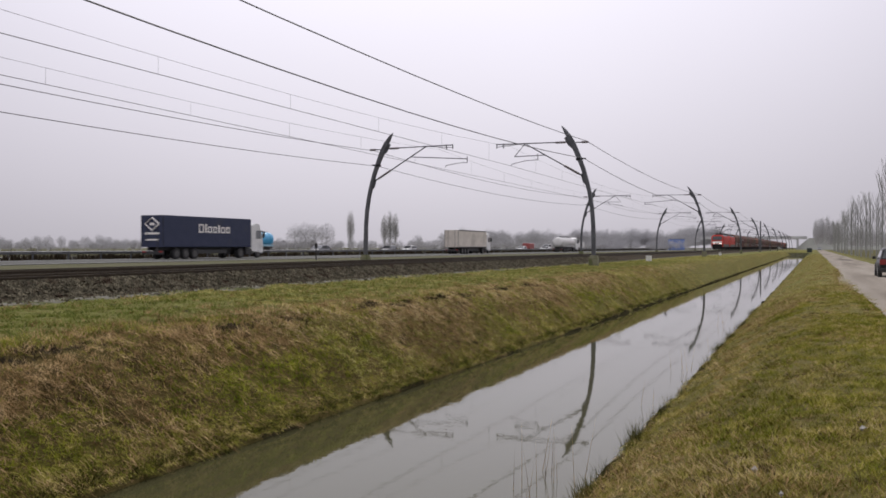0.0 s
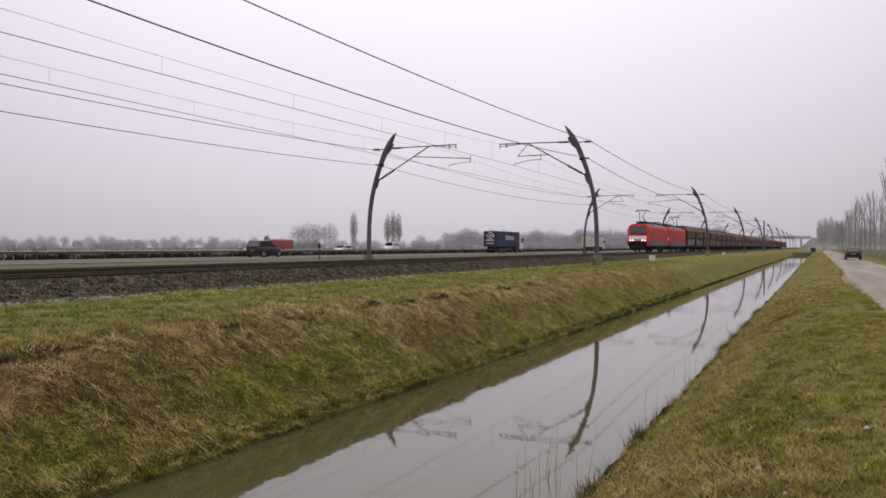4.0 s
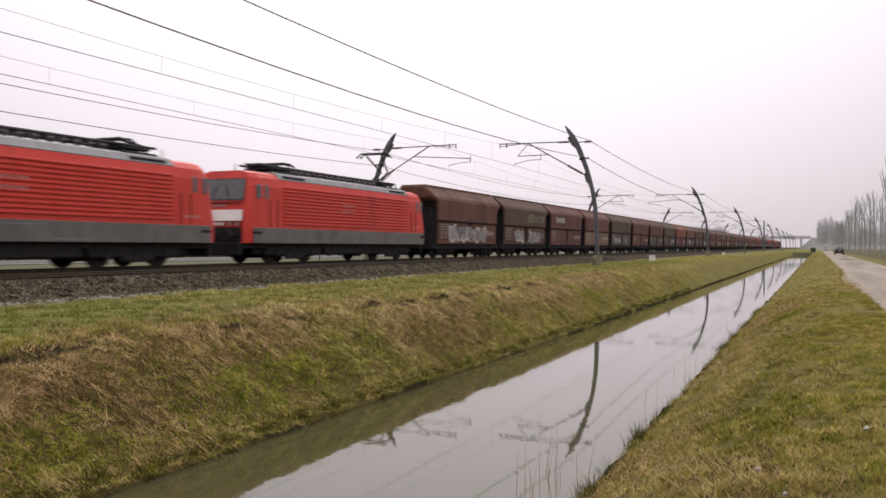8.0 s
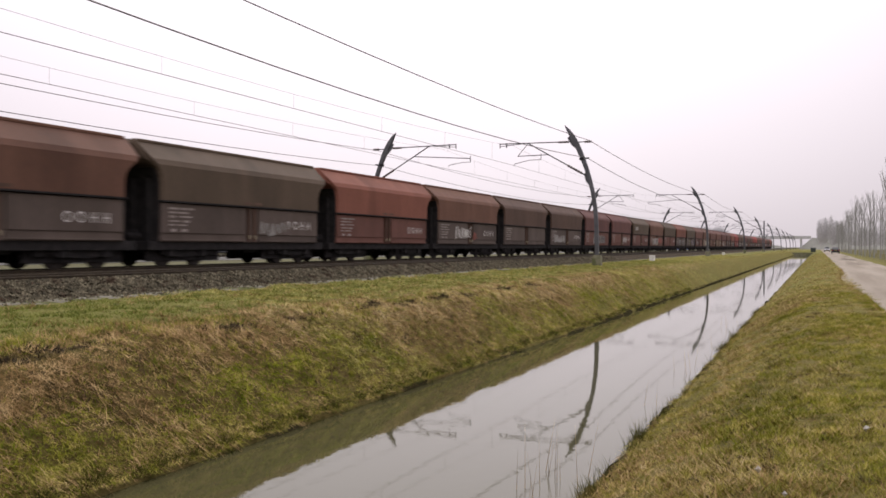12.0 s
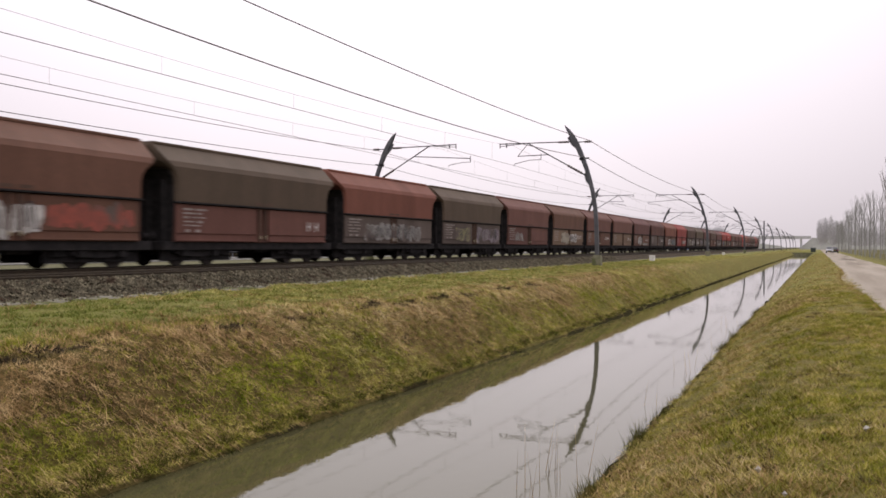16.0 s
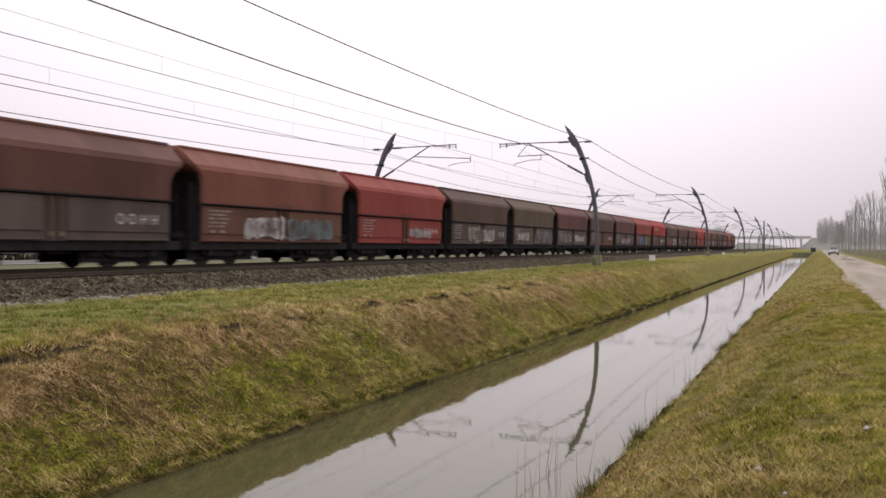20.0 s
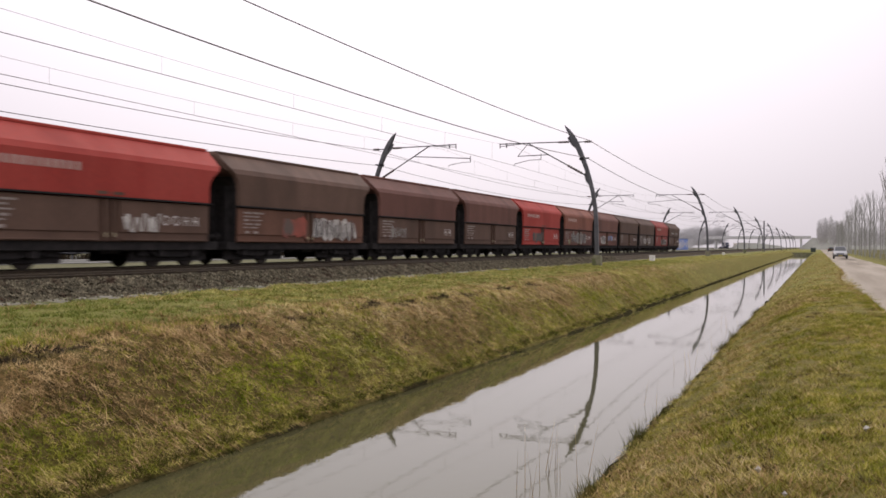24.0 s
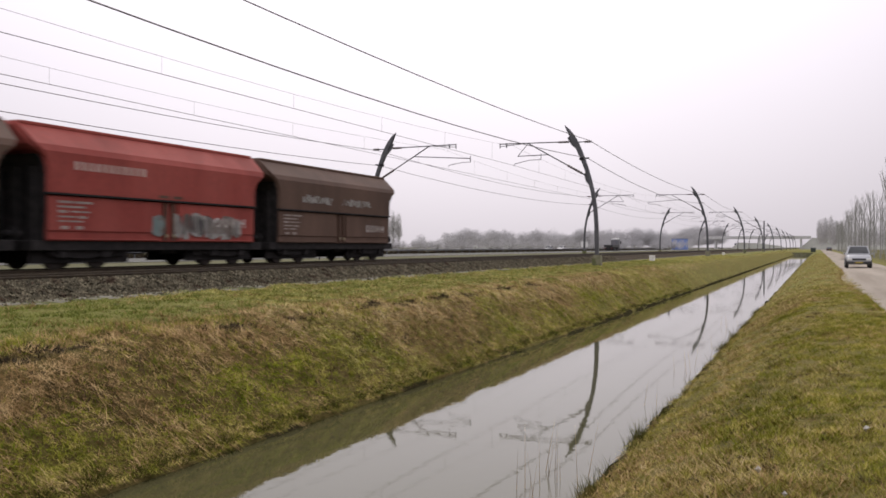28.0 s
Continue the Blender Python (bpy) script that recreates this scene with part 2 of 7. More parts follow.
    col = mix(nz(1.3, 0.62, 0.72, 8, 20.0)[0], col, (0.055, 0.042, 0.018))
    l.new(col, b.inputs["Base Color"])
    bp = n.new("ShaderNodeBump")
    bp.inputs["Strength"].default_value, bp.inputs["Distance"].default_value = 0.9, 0.06
    l.new(nz(22, 0.2, 0.8, 6, 0, (1, 0.6, 1))[0], bp.inputs["Height"])
    l.new(bp.outputs["Normal"], b.inputs["Normal"])
    return m


M_GROUND = ground_material()
M_ASPH = surf("worn_asphalt", (0.245, 0.213, 0.168), (0.335, 0.297, 0.240), 0.7, 0.95, spec=0.1, bump=0.4, bscale=60, coords="World", c3=(0.135, 0.115, 0.088), stain=0.53, stretch=(1.6, 0.10, 1))
M_MWAY = surf("motorway_asphalt", (0.120, 0.120, 0.108), (0.150, 0.150, 0.135), 0.3, 0.95, spec=0.05, bump=0.2, coords="World", stretch=(1, 0.1, 1))
M_BALLAST = surf("ballast_bed", (0.040, 0.034, 0.022), (0.092, 0.080, 0.054), 14, 0.95, spec=0.05, bump=1.0, bscale=26, coords="World", c3=(0.09, 0.06, 0.04), stain=0.5, depth=0.06)
M_STONE = surf("ballast_stone", (0.052, 0.047, 0.031), (0.155, 0.137, 0.092), 5, 0.95, spec=0.1, bump=0.3, bscale=30, coords="World", c3=(0.05, 0.034, 0.022), stain=0.54, vary=0.5, pieces=True)
M_RAIL = surf("rusty_rail", (0.032, 0.022, 0.011), (0.050, 0.035, 0.017), 4, 0.85, 0.0, bump=0.2, coords="World")
M_RAILTOP = surf("polished_rail_head", (0.075, 0.064, 0.042), (0.055, 0.046, 0.030), 6, 0.7, 0.0, bump=0.0, coords="World", spec=0.25)
M_SLEEPER = surf("stained_sleeper", (0.055, 0.045, 0.026), (0.040, 0.033, 0.019), 3, 0.95, bump=0.2, spec=0.1)
M_MOSS = surf("mossy_concrete", (0.22, 0.21, 0.14), (0.15, 0.15, 0.09), 4, 0.9, bump=0.3, c3=(0.11, 0.12, 0.05), stain=0.5)
M_GALV = surf("galvanised_steel", (0.078, 0.080, 0.088), (0.115, 0.118, 0.128), 2.5, 0.55, 0.3, bump=0.08, bscale=25, c3=(0.085, 0.088, 0.096), stain=0.58)
M_DARKST = surf("dark_steel_fittings", (0.016, 0.016, 0.018), (0.028, 0.028, 0.03), 6, 0.7, 0.0, bump=0.1, spec=0.2)
M_INSUL = surf("brown_insulator", (0.05, 0.03, 0.03), (0.07, 0.045, 0.04), 6, 0.35, bump=0.05)
M_WIRE = surf("overhead_wire", (0.055, 0.05, 0.05), (0.08, 0.075, 0.075), 3, 0.5, 0.5, bump=0.0)
M_WHITE = surf("white_paint", (0.74, 0.74, 0.72), (0.62, 0.62, 0.60), 3, 0.6, bump=0.1, c3=(0.45, 0.44, 0.4), stain=0.6)
M_MARK = surf("road_marking", (0.6, 0.6, 0.58), (0.45, 0.45, 0.43), 5, 0.8, bump=0.1)


def water_material():
    m = bpy.data.materials.new("still_ditch_water")
    m.use_nodes = True
    n, l = m.node_tree.nodes, m.node_tree.links
    b = n["Principled BSDF"]
    b.inputs["Base Color"].default_value = (0.070, 0.067, 0.030, 1)
    b.inputs["Roughness"].default_value = 0.025
    b.inputs["IOR"].default_value = 1.36
    b.inputs["Specular Tint"].default_value = (0.95, 1.0, 0.88, 1)
    pos = n.new("ShaderNodeNewGeometry").outputs["Position"]
    t = n.new("ShaderNodeTexNoise")
    t.inputs["Scale"].default_value, t.inputs["Detail"].default_value = 3.2, 3
    l.new(pos, t.inputs["Vector"])
    bp = n.new("ShaderNodeBump")
    bp.inputs["Strength"].default_value, bp.inputs["Distance"].default_value = 0.042, 0.02
    l.new(t.outputs["Fac"], bp.inputs["Height"])
    l.new(bp.outputs["Normal"], b.inputs["Normal"])
    return m


M_WATER = water_material()

# ---- ground, one sheet to the horizon ----
xs = sorted(set(PX) | set(np.round(np.arange(-15.2, 1.3, 0.2), 3).tolist()) | {-1200, -500, -260, -60, -36, -1, 15, 100, 300, 1000})
ys = sorted(set([-3000, -1500, -800, -400, -200, -100, -60, -30, -10] + np.round(np.arange(0, 45, 0.25), 3).tolist() + np.round(np.arange(45, 100, 1.0), 2).tolist()
                + list(range(100, 330, 6)) + [330, 335, 336, 337, 339, 343, 360, 400, 500, 650, 800, 1000, 1400, 2000, 3000]))
gv = [(x, y, ground_z(x, y)) for y in ys for x in xs]
nx = len(xs)
gf = [(j * nx + i, j * nx + i + 1, (j + 1) * nx + i + 1, (j + 1) * nx + i) for j in range(len(ys) - 1) for i in range(nx - 1)]
tagged(new("ground", raw("ground", gv, gf, M_GROUND, True)), "winter grass land with brown dead grass on the ditch bank", "ground", kind="structure")

wv = [(-8.1, -200, WATER), (-1.9, -200, WATER), (-1.9, 338, WATER), (-8.1, 338, WATER)]
tagged(new("water", raw("water", wv, [(0, 1, 2, 3)], M_WATER)), "still grey-green ditch water mirroring the sky", "water", kind="structure")

# dark foot of each bank above the water, painting the undercut's shade
M_BANKFOOT = surf("undercut_shade_soil", (0.028, 0.025, 0.013), (0.046, 0.040, 0.021), 3, 0.95, spec=0.0, bump=0.5, bscale=14, coords="World")
for side, x0 in ((1, -7.53), (-1, -2.42)):
    bm = B()
    rows = []
    for i in range(530):
        y = 2 + 0.62 * i
        w = 0.07 * noise.noise((y * 1.1, x0, 4)) + 0.04 * noise.noise((y * 3.7, x0, 8))
        w = w + 0.05 * min(1, max(0, (y - 26) / 10)) if side > 0 else 1.2 * w - 0.06
        rows.append([bm.verts.new((x0 - side * 0.12 + side * w, y, -1.17 + 0.5 * w)), bm.verts.new((x0 + side * (0.02 + w), y, -1.20 + 0.4 * w)), bm.verts.new((x0 + side * (0.04 + w), y, -1.5))])
    for a, b in zip(rows, rows[1:]):
        for i in range(2):
            bm.faces.new((a[i], a[i + 1], b[i + 1], b[i]))
    tagged(new("bank_foot", mesh_of("bank_foot", bm, True)), "dark ditch edge with undercut shade put into its colour", "mud", kind="structure").data.materials.append(M_BANKFOOT)

# lane: an edge that wavers
lv, lf = [], []
lys = [-400, -100, -20] + [i * 2.0 for i in range(0, 60)] + [130, 160, 200, 260, 330, 420, 520, 590]
for y in lys:
    w = 0.18 * noise.noise((0.13 * y, 1.7, 0)) + 0.07 * noise.noise((0.7 * y, 4.2, 0))
    left = 1.5 + w - 0.45 * math.exp(-((y - 46) / 12) ** 2)
    lv += [(left, y, -0.08), (left + 0.05, y, 0.012), (3.2, y, 0.05), (5.0 - w, y, 0.012), (5.05 - w, y, -0.08)]
for j in range(len(lys) - 1):
    lf += [(j * 5 + i, j * 5 + i + 1, j * 5 + 6 + i, j * 5 + 5 + i) for i in range(4)]
tagged(new("road", raw("road", lv, lf, M_ASPH)), "narrow worn asphalt lane beside the ditch", "road", kind="structure")

# motorway carriageways
for nm, x0, x1 in (("motorway_carriageway", -60.5, -46.5), ("motorway_carriageway", -81.5, -65.5)):
    bm = B()
    box(bm, x0, x1, -1200, 2000, 0.30, 0.47)
    road = tagged(new(nm, mesh_of(nm, bm)), "grey asphalt motorway carriageway with white edge lines", "motorway", kind="structure")
    road.data.materials.append(M_MWAY)
    for lx in (x0 + 0.5, x1 - 0.5):
        bm = B()
        box(bm, lx - 0.1, lx + 0.1, -1200, 2000, 0.472, 0.476)
        part("edge_line", bm, M_MARK, road, "white edge line")

# ballast bed
bal = [(-25.7, 0.45), (-24.6, 0.67), (-21.0, 0.70), (-20.4, 0.63), (-19.9, 0.70), (-17.5, 0.70), (-17.1, 0.75), (-16.5, 0.78), (-15.55, 0.34)]
bv, bf = [], []
bys = [-1200, -300, -60, -10] + [i * 0.7 for i in range(0, 140)] + [100 + 5 * i for i in range(60)] + [420, 600, 1000, 2000]
for y in bys:
    for i, (x, z) in enumerate(bal):
        k = 0.05 if 0 <= y < 100 else 0
        bv.append((x + 3 * k * noise.noise((y * 0.8, i * 3.3, 1)), y, z + k * noise.noise((y * 1.3, i * 5.1, 2))))
q = len(bal)
bf = [(j * q + i, j * q + i + 1, j * q + q + i + 1, j * q + q + i) for j in range(len(bys) - 1) for i in range(q - 1)]
ballast = tagged(new("ballast_bed", raw("ballast_bed", bv, bf, M_BALLAST)), "grey-brown crushed stone ballast under the two tracks", "ballast", kind="structure")

# worn gravel strip at the foot of the ballast
bm = B()
rows = []
for y in [-300, -60] + [i * 1.5 for i in range(70)] + [120, 200, 300, 420]:
    w = 0.3 * noise.noise((y * 0.4, 8.8, 0)) if y < 110 else 0
    rows.append([bm.verts.new((x, y, z)) for x, z in ((-15.7, 0.36), (-15.3 + 0.4 * w, 0.43), (-14.5 + w, 0.43), (-14.3 + w, 0.36))])
for a, b in zip(rows, rows[1:]):
    for i in range(3):
        bm.faces.new((a[i], a[i + 1], b[i + 1], b[i]))
M_PATH = surf("worn_gravel", (0.15, 0.145, 0.11), (0.21, 0.20, 0.16), 2.6, 0.95, spec=0.05, bump=0.5, bscale=30, coords="World", c3=(0.085, 0.092, 0.030), stain=0.47)
tagged(new("service_path", mesh_of("service_path", bm)), "narrow grey gravel strip along the ballast", "path", kind="structure").data.materials.append(M_PATH)

# loose stones on the near shoulder
rng = np.random.default_rng(5)


def stones(name, count, pick, smin, smax, material):
    """Crushed stones: eight-sided lumps."""
    oct_v = np.array([(1, 0, 0), (-1, 0, 0), (0, 1, 0), (0, -1, 0), (0, 0, 1), (0, 0, -1)], float)
    oct_f = np.array([(0, 2, 4), (2, 1, 4), (1, 3, 4), (3, 0, 4), (2, 0, 5), (1, 2, 5), (3, 1, 5), (0, 3, 5)])
    c = pick(count)
    s = rng.uniform(smin, smax, (count, 1, 1))
    v = oct_v[None] * s * rng.uniform(0.6, 1.25, (count, 6, 1))
    a = rng.uniform(0, 6.28, count)
    ca, sa = np.cos(a)[:, None], np.sin(a)[:, None]
    v = np.stack([v[..., 0] * ca - v[..., 1] * sa, v[..., 0] * sa + v[..., 1] * ca, v[..., 2] + 0.25 * v[..., 0]], -1) + c[:, None, :]
    return quads(name, v[:, oct_f].reshape(-1, 3), material, 3)


def shoulder(k):
    y = 8 + 70 * rng.random(k) ** 1.3
    x = np.where(rng.random(k) < 0.93, rng.uniform(-16.55, -15.3, k), -15.3 + 0.9 * rng.random(k) ** 2)
    z = np.interp(x, [-17.4, -16.5, -15.55, -15.3], [0.77, 0.78, 0.36, 0.42])
    return np.stack([x, y, z + 0.01], -1)


part("ballast_stone", stones("ballast_stone", 26000, shoulder, 0.025, 0.06, M_STONE), M_STONE, ballast, "angular grey ballast stones")["kind"] = "stuff"


# ---- tracks ----
def rail_outline(x):
    h = [(0.075, 0.0), (0.075, 0.012), (0.012, 0.03), (0.012, 0.12), (0.036, 0.135), (0.036, 0.165), (0.028, 0.172)]
    return [(x + a, RAIL - 0.172 + b) for a, b in h] + [(x - a, RAIL - 0.172 + b) for a, b in h[::-1]]


for cx in (NEAR, FAR):
    track = thing("railway_track", "railway track with rusty-sided rails on concrete sleepers in ballast", "track", "railway tracks")
    for s in (-0.7535, 0.7535):
        bm = B()
        prism(bm, rail_outline(cx + s), -1200, 2000)
        r = part("rail", bm, M_RAIL, track)
        bm = B()
        box(bm, cx + s - 0.03, cx + s + 0.03, -1200, 2000, RAIL - 0.003, RAIL + 0.002)
        part("rail_head", bm, M_RAILTOP, r, "polished running surface")
    bm = B()
    box(bm, -1.25, 1.25, -0.14, 0.14, -0.2, 0.0, 0.03)
    sl = mesh_of("sleeper", bm)
    sl.materials.append(M_SLEEPER)
    for i in range(150):
        o = part("sleeper", sl, None, track)
        o.location = (cx, 8 + 0.6 * i, RAIL - 0.165)


# ---- overhead line ----
def arch(z):
    """How far the mast leans in over its foot at height z."""
    return float(np.interp(z, [0.3, 1.1, 2.9, 4.0, 4.8, 5.8, 6.6, 7.4, 8.1, 8.7, 9.2], [0.0, 0.0, 0.03, 0.11, 0.22, 0.47, 0.71, 1.02, 1.34, 1.68, 2.05]))


def mast(push, m):
    """Curved mast, foot at the origin of x, leaning to plus x; push: the far-reaching registration arm."""
    t = thing("catenary_mast", "curved grey steel catenary mast on a concrete foot beside the track", "mast", "catenary masts", m=m)
    bm = B()
    zs = [1.05, 2.0, 3.0, 4.0, 5.0, 5.8, 6.5, 7.2, 7.7, 8.1, 8.5, 8.9, 9.2]
    hw = [0.12, 0.12, 0.12, 0.12, 0.12, 0.125, 0.13, 0.14, 0.15, 0.16, 0.15, 0.10, 0.02]
    prev = None
    for z, w in zip(zs, hw):
        x = arch(z)
        dx = (arch(z + 0.2) - arch(z - 0.2)) / 0.4
        nrm = Vector((1, 0, -dx)).normalized()
        c = Vector((x, 0, z))
        now = [bm.verts.new(c + nrm * sx * w + Vector((0, sy * min(w, 0.11), 0))) for sx, sy in ((-1, -1), (1, -1), (1, 1), (-1, 1))]
        if prev:
            for i in range(4):
                bm.faces.new((prev[i], prev[(i + 1) % 4], now[(i + 1) % 4], now[i]))
        else:
            bm.faces.new(now[::-1])
        prev = now
    bm.faces.new(prev)
    bmesh.ops.bevel(bm, geom=[e for e in bm.edges if abs(e.verts[0].co.z - e.verts[1].co.z) > 0.05], offset=0.025, segments=1, affect="EDGES")
    part("mast_shaft", bm, M_GALV, t)
    bm = B()
    box(bm, -0.28, 0.26, -0.28, 0.28, -0.3, 0.95, 0.03)
    box(bm, -0.24, 0.22, -0.24, 0.24, 0.95, 1.06, 0.015)
    part("foot", bm, M_MOSS, t, "mossy concrete foot")
    bm = B()
    for a in (-0.17, 0.17):
        for b in (-0.17, 0.17):
            tube(bm, [(a - 0.01, b, 1.05), (a - 0.01, b, 1.13)], 0.025, 6)
    part("anchor_bolt", bm, M_DARKST, t)
    # plates where the arms are fixed
    for side in ([(8.55, 0.10), (8.42, 0.36), (7.98, 0.36), (7.62, 0.12), (7.62, -0.1), (8.55, -0.1)], [(6.25, 0.08), (6.1, 0.26), (5.62, 0.26), (5.35, 0.08), (5.35, -0.1), (6.25, -0.1)]):
        bm = B()
        prism(bm, [(arch(z) + dx, z) for z, dx in side], -0.035, 0.035)
        part("bracket_plate", bm, M_GALV, t, "galvanised gusset plate")
    bm = B()
    box(bm, arch(7.05) - 0.06, arch(7.05) + 0.22, -0.15, 0.15, 6.98, 7.14, 0.03)
    part("clamp_band", bm, M_DARKST, t)
    zt = 8.16
    bm = B()
    tube(bm, [(arch(zt), 0, zt), (arch(zt) + 0.45, 0, zt)], 0.04)
    tube(bm, [(2.3, 0, zt + 0.01), (6.35, 0, zt + 0.05)], 0.035)
    tube(bm, [(4.4, 0, zt + 0.04), (6.35, 0, zt - 0.12)], 0.022)
    for x in (5.9, 6.35):
        tube(bm, [(x, 0, zt + 0.1), (x, 0, zt - 0.22)], 0.03)
    part("top_arm", bm, M_DARKST, t)
    bm = B()
    tube(bm, [(arch(zt) + 0.4 + 0.06 * i, 0, zt) for i in range(12)], [0.045, 0.085] * 6, 8)
    part("insulator", bm, M_INSUL, t)
    bm = B()
    p0, p1 = Vector((arch(5.9), 0, 5.9)), Vector((4.45, 0, zt + 0.02))
    tube(bm, [p0, p0.lerp(p1, 0.12)], 0.05)
    tube(bm, [p0.lerp(p1, 0.34), p1], 0.038)
    part("strut", bm, M_DARKST, t)
    bm = B()
    tube(bm, [p0.lerp(p1, 0.11 + 0.02 * i) for i in range(13)], [0.05, 0.09] * 6 + [0.05], 8)
    part("insulator", bm, M_INSUL, t)
    bm = B()
    if push:
        a = p0.lerp(p1, 0.72)
        tube(bm, [a, (7.35, 0, 7.27)], 0.03)
        tube(bm, [(7.35, 0, 7.42), (7.35, 0, 7.02)], 0.025)
        part("registration_arm", bm, M_DARKST, t)
        bm = B()
        tube(bm, [(7.35, 0, 7.05), (6.7, 0, 7.02), (5.85, 0, 6.88), (5.83, 0, 6.76)], 0.02)
    else:
        a = p0.lerp(p1, 0.66)
        tube(bm, [a, (5.15, 0, 7.38)], 0.028)
        tube(bm, [(5.15, 0, 7.38), p1], 0.022)
        tube(bm, [(3.6, 0, 7.5), (3.6, 0, 7.1)], 0.022)
        part("registration_arm", bm, M_DARKST, t)
        bm = B()
        tube(bm, [(3.6, 0, 7.12), (4.4, 0, 7.1), (5.35, 0, 6.9), (5.4, 0, 6.76)], 0.02)
    part("steady_arm", bm, M_DARKST, t)
    # outer bracket with the feeder wire, and the lower one
    bm = B()
    tube(bm, [(arch(8.12) - 0.2, 0, 8.12), (0.35, 0, 8.12)], 0.035)
    part("outer_bracket", bm, M_DARKST, t)
    bm = B()
    tube(bm, [(0.78 - 0.06 * i, 0, 8.12) for i in range(8)], [0.05, 0.085] * 4, 8)
    part("insulator", bm, M_INSUL, t)
    bm = B()
    tube(bm, [(arch(7.05) - 0.1, 0, 7.08), (0.5, 0, 7.1)], 0.05)
    part("feeder_clamp", bm, M_DARKST, t)
    return t


protos = {True: mast(True, pose(-28.06, MAST_Y[0], 0)), False: mast(False, pose(-12.65, MAST_Y[0] + 0.3, 0, 0, 0, 180))}
for i, y in enumerate(MAST_Y):
    if i:
        copy_thing(protos[i % 2 == 0], pose(-12.65, y + 0.3, 0, 0, 0, 180))
        copy_thing(protos[i % 2 == 1], pose(-28.06, y - 0.6, 0, 0, 0, 0))

WY = [MAST_Y[0] - 61.2 * k for k in range(6, 0, -1)] + MAST_Y + [MAST_Y[-1] + 61.2 * k for k in range(1, 6)]


def wire(x_of, z_mast, sag, r, name, label, n=14):
    bm = B()
    pts = []
    for k, (a, b) in enumerate(zip(WY, WY[1:])):
        for i in range(n):
            u = i / n
            pts.append((x_of(k + u), a + (b - a) * u, z_mast - 4 * sag * u * (1 - u)))
    tube(bm, pts, r, 5)
    return tagged(part(name, bm, M_WIRE, None), label, "wire", "overhead wires")


for xc, off in ((NEAR, 0), (FAR, 1)):
    zig = lambda k, xc=xc, off=off: xc + 0.2 * (1 - 2 * abs(((k + off) % 2) - 1))
    ow = thing("overhead_line", "dark overhead contact wire hung from a sagging catenary wire", "overhead line", "overhead wires")
    for nm, zm, sag, r in (("messenger_wire", 8.02, 0.75, 0.0065), ("contact_wire", 6.78, 0.03, 0.012)):
        bm = B()
        pts = []
        for k, (a, b) in enumerate(zip(WY, WY[1:])):
            for i in range(14):
                u = i / 14
                pts.append((zig(k + u), a + (b - a) * u, zm - 4 * sag * u * (1 - u)))
        tube(bm, pts, r, 5)
        part(nm, bm, M_WIRE, ow)
    for k, (a, b) in enumerate(zip(WY, WY[1:])):
        if -40 < a < 400:
            for i in range(8):
                u = 1 - (4.0 + 7.33 * i) / 61.2
                bm = B()
                tube(bm, [(zig(k + u), a + (b - a) * u, 8.02 - 3.0 * u * (1 - u)), (zig(k + u), a + (b - a) * u, 6.78 - 0.12 * u * (1 - u))], 0.005, 4)
                part("dropper", bm, M_WIRE, ow)
for x, zm, sag, r in ((-13.05, 8.15, 0.54, 0.02), (-13.2, 7.08, 0.79, 0.02), (-27.7, 8.12, 0.56, 0.017), (-27.5, 7.08, 0.58, 0.017)):
    wire(lambda k, x=x: x, zm, sag, r, "feeder_wire", "dark feeder wire strung along the masts")


# ---- grass: tufts of blades ----
def grass_material(name, cols):
    m = bpy.data.materials.new(name)
    m.use_nodes = True
    n, l = m.node_tree.nodes, m.node_tree.links
    b = n["Principled BSDF"]
    b.inputs["Roughness"].default_value = 0.85
    b.inputs["Specular IOR Level"].default_value = 0.05
    geo = n.new("ShaderNodeNewGeometry")

    def patch(scale, detail, rough, gain, add):
        """Patchiness at one scale, added to what comes before."""
        t = n.new("ShaderNodeTexNoise")
        t.inputs["Scale"].default_value, t.inputs["Detail"].default_value, t.inputs["Roughness"].default_value = scale, detail, rough
        l.new(geo.outputs["Position"], t.inputs["Vector"])
        a = n.new("ShaderNodeMath")
        a.operation = "MULTIPLY_ADD"
        a.inputs[1].default_value = gain
        l.new(t.outputs["Fac"], a.inputs[0])
        if isinstance(add, float):
            a.inputs[2].default_value = add
        else:
            l.new(add, a.inputs[2])
        return a.outputs["Value"]
    broad = patch(0.9, 4, 0.6, 1.5, -1.52)
    clump = patch(4.5, 3, 0.55, 2.0, broad)
    mx = n.new("ShaderNodeMath")
    mx.operation = "MULTIPLY_ADD"
    mx.inputs[1].default_value = 0.42
    l.new(geo.outputs["Random Per Island"], mx.inputs[0])
    l.new(clump, mx.inputs[2])
    r = n.new("ShaderNodeValToRGB")
    r.color_ramp.elements[0].color = (*cols[0], 1)
    r.color_ramp.elements[1].color = (*cols[-1], 1)
    for i, c in enumerate(cols[1:-1]):
        k = r.color_ramp.elements.new((i + 1) / (len(cols) - 1))
        k.color = (*c, 1)
    l.new(mx.outputs["Value"], r.inputs["Fac"])
    l.new(r.outputs["Color"], b.inputs["Base Color"])
    return m


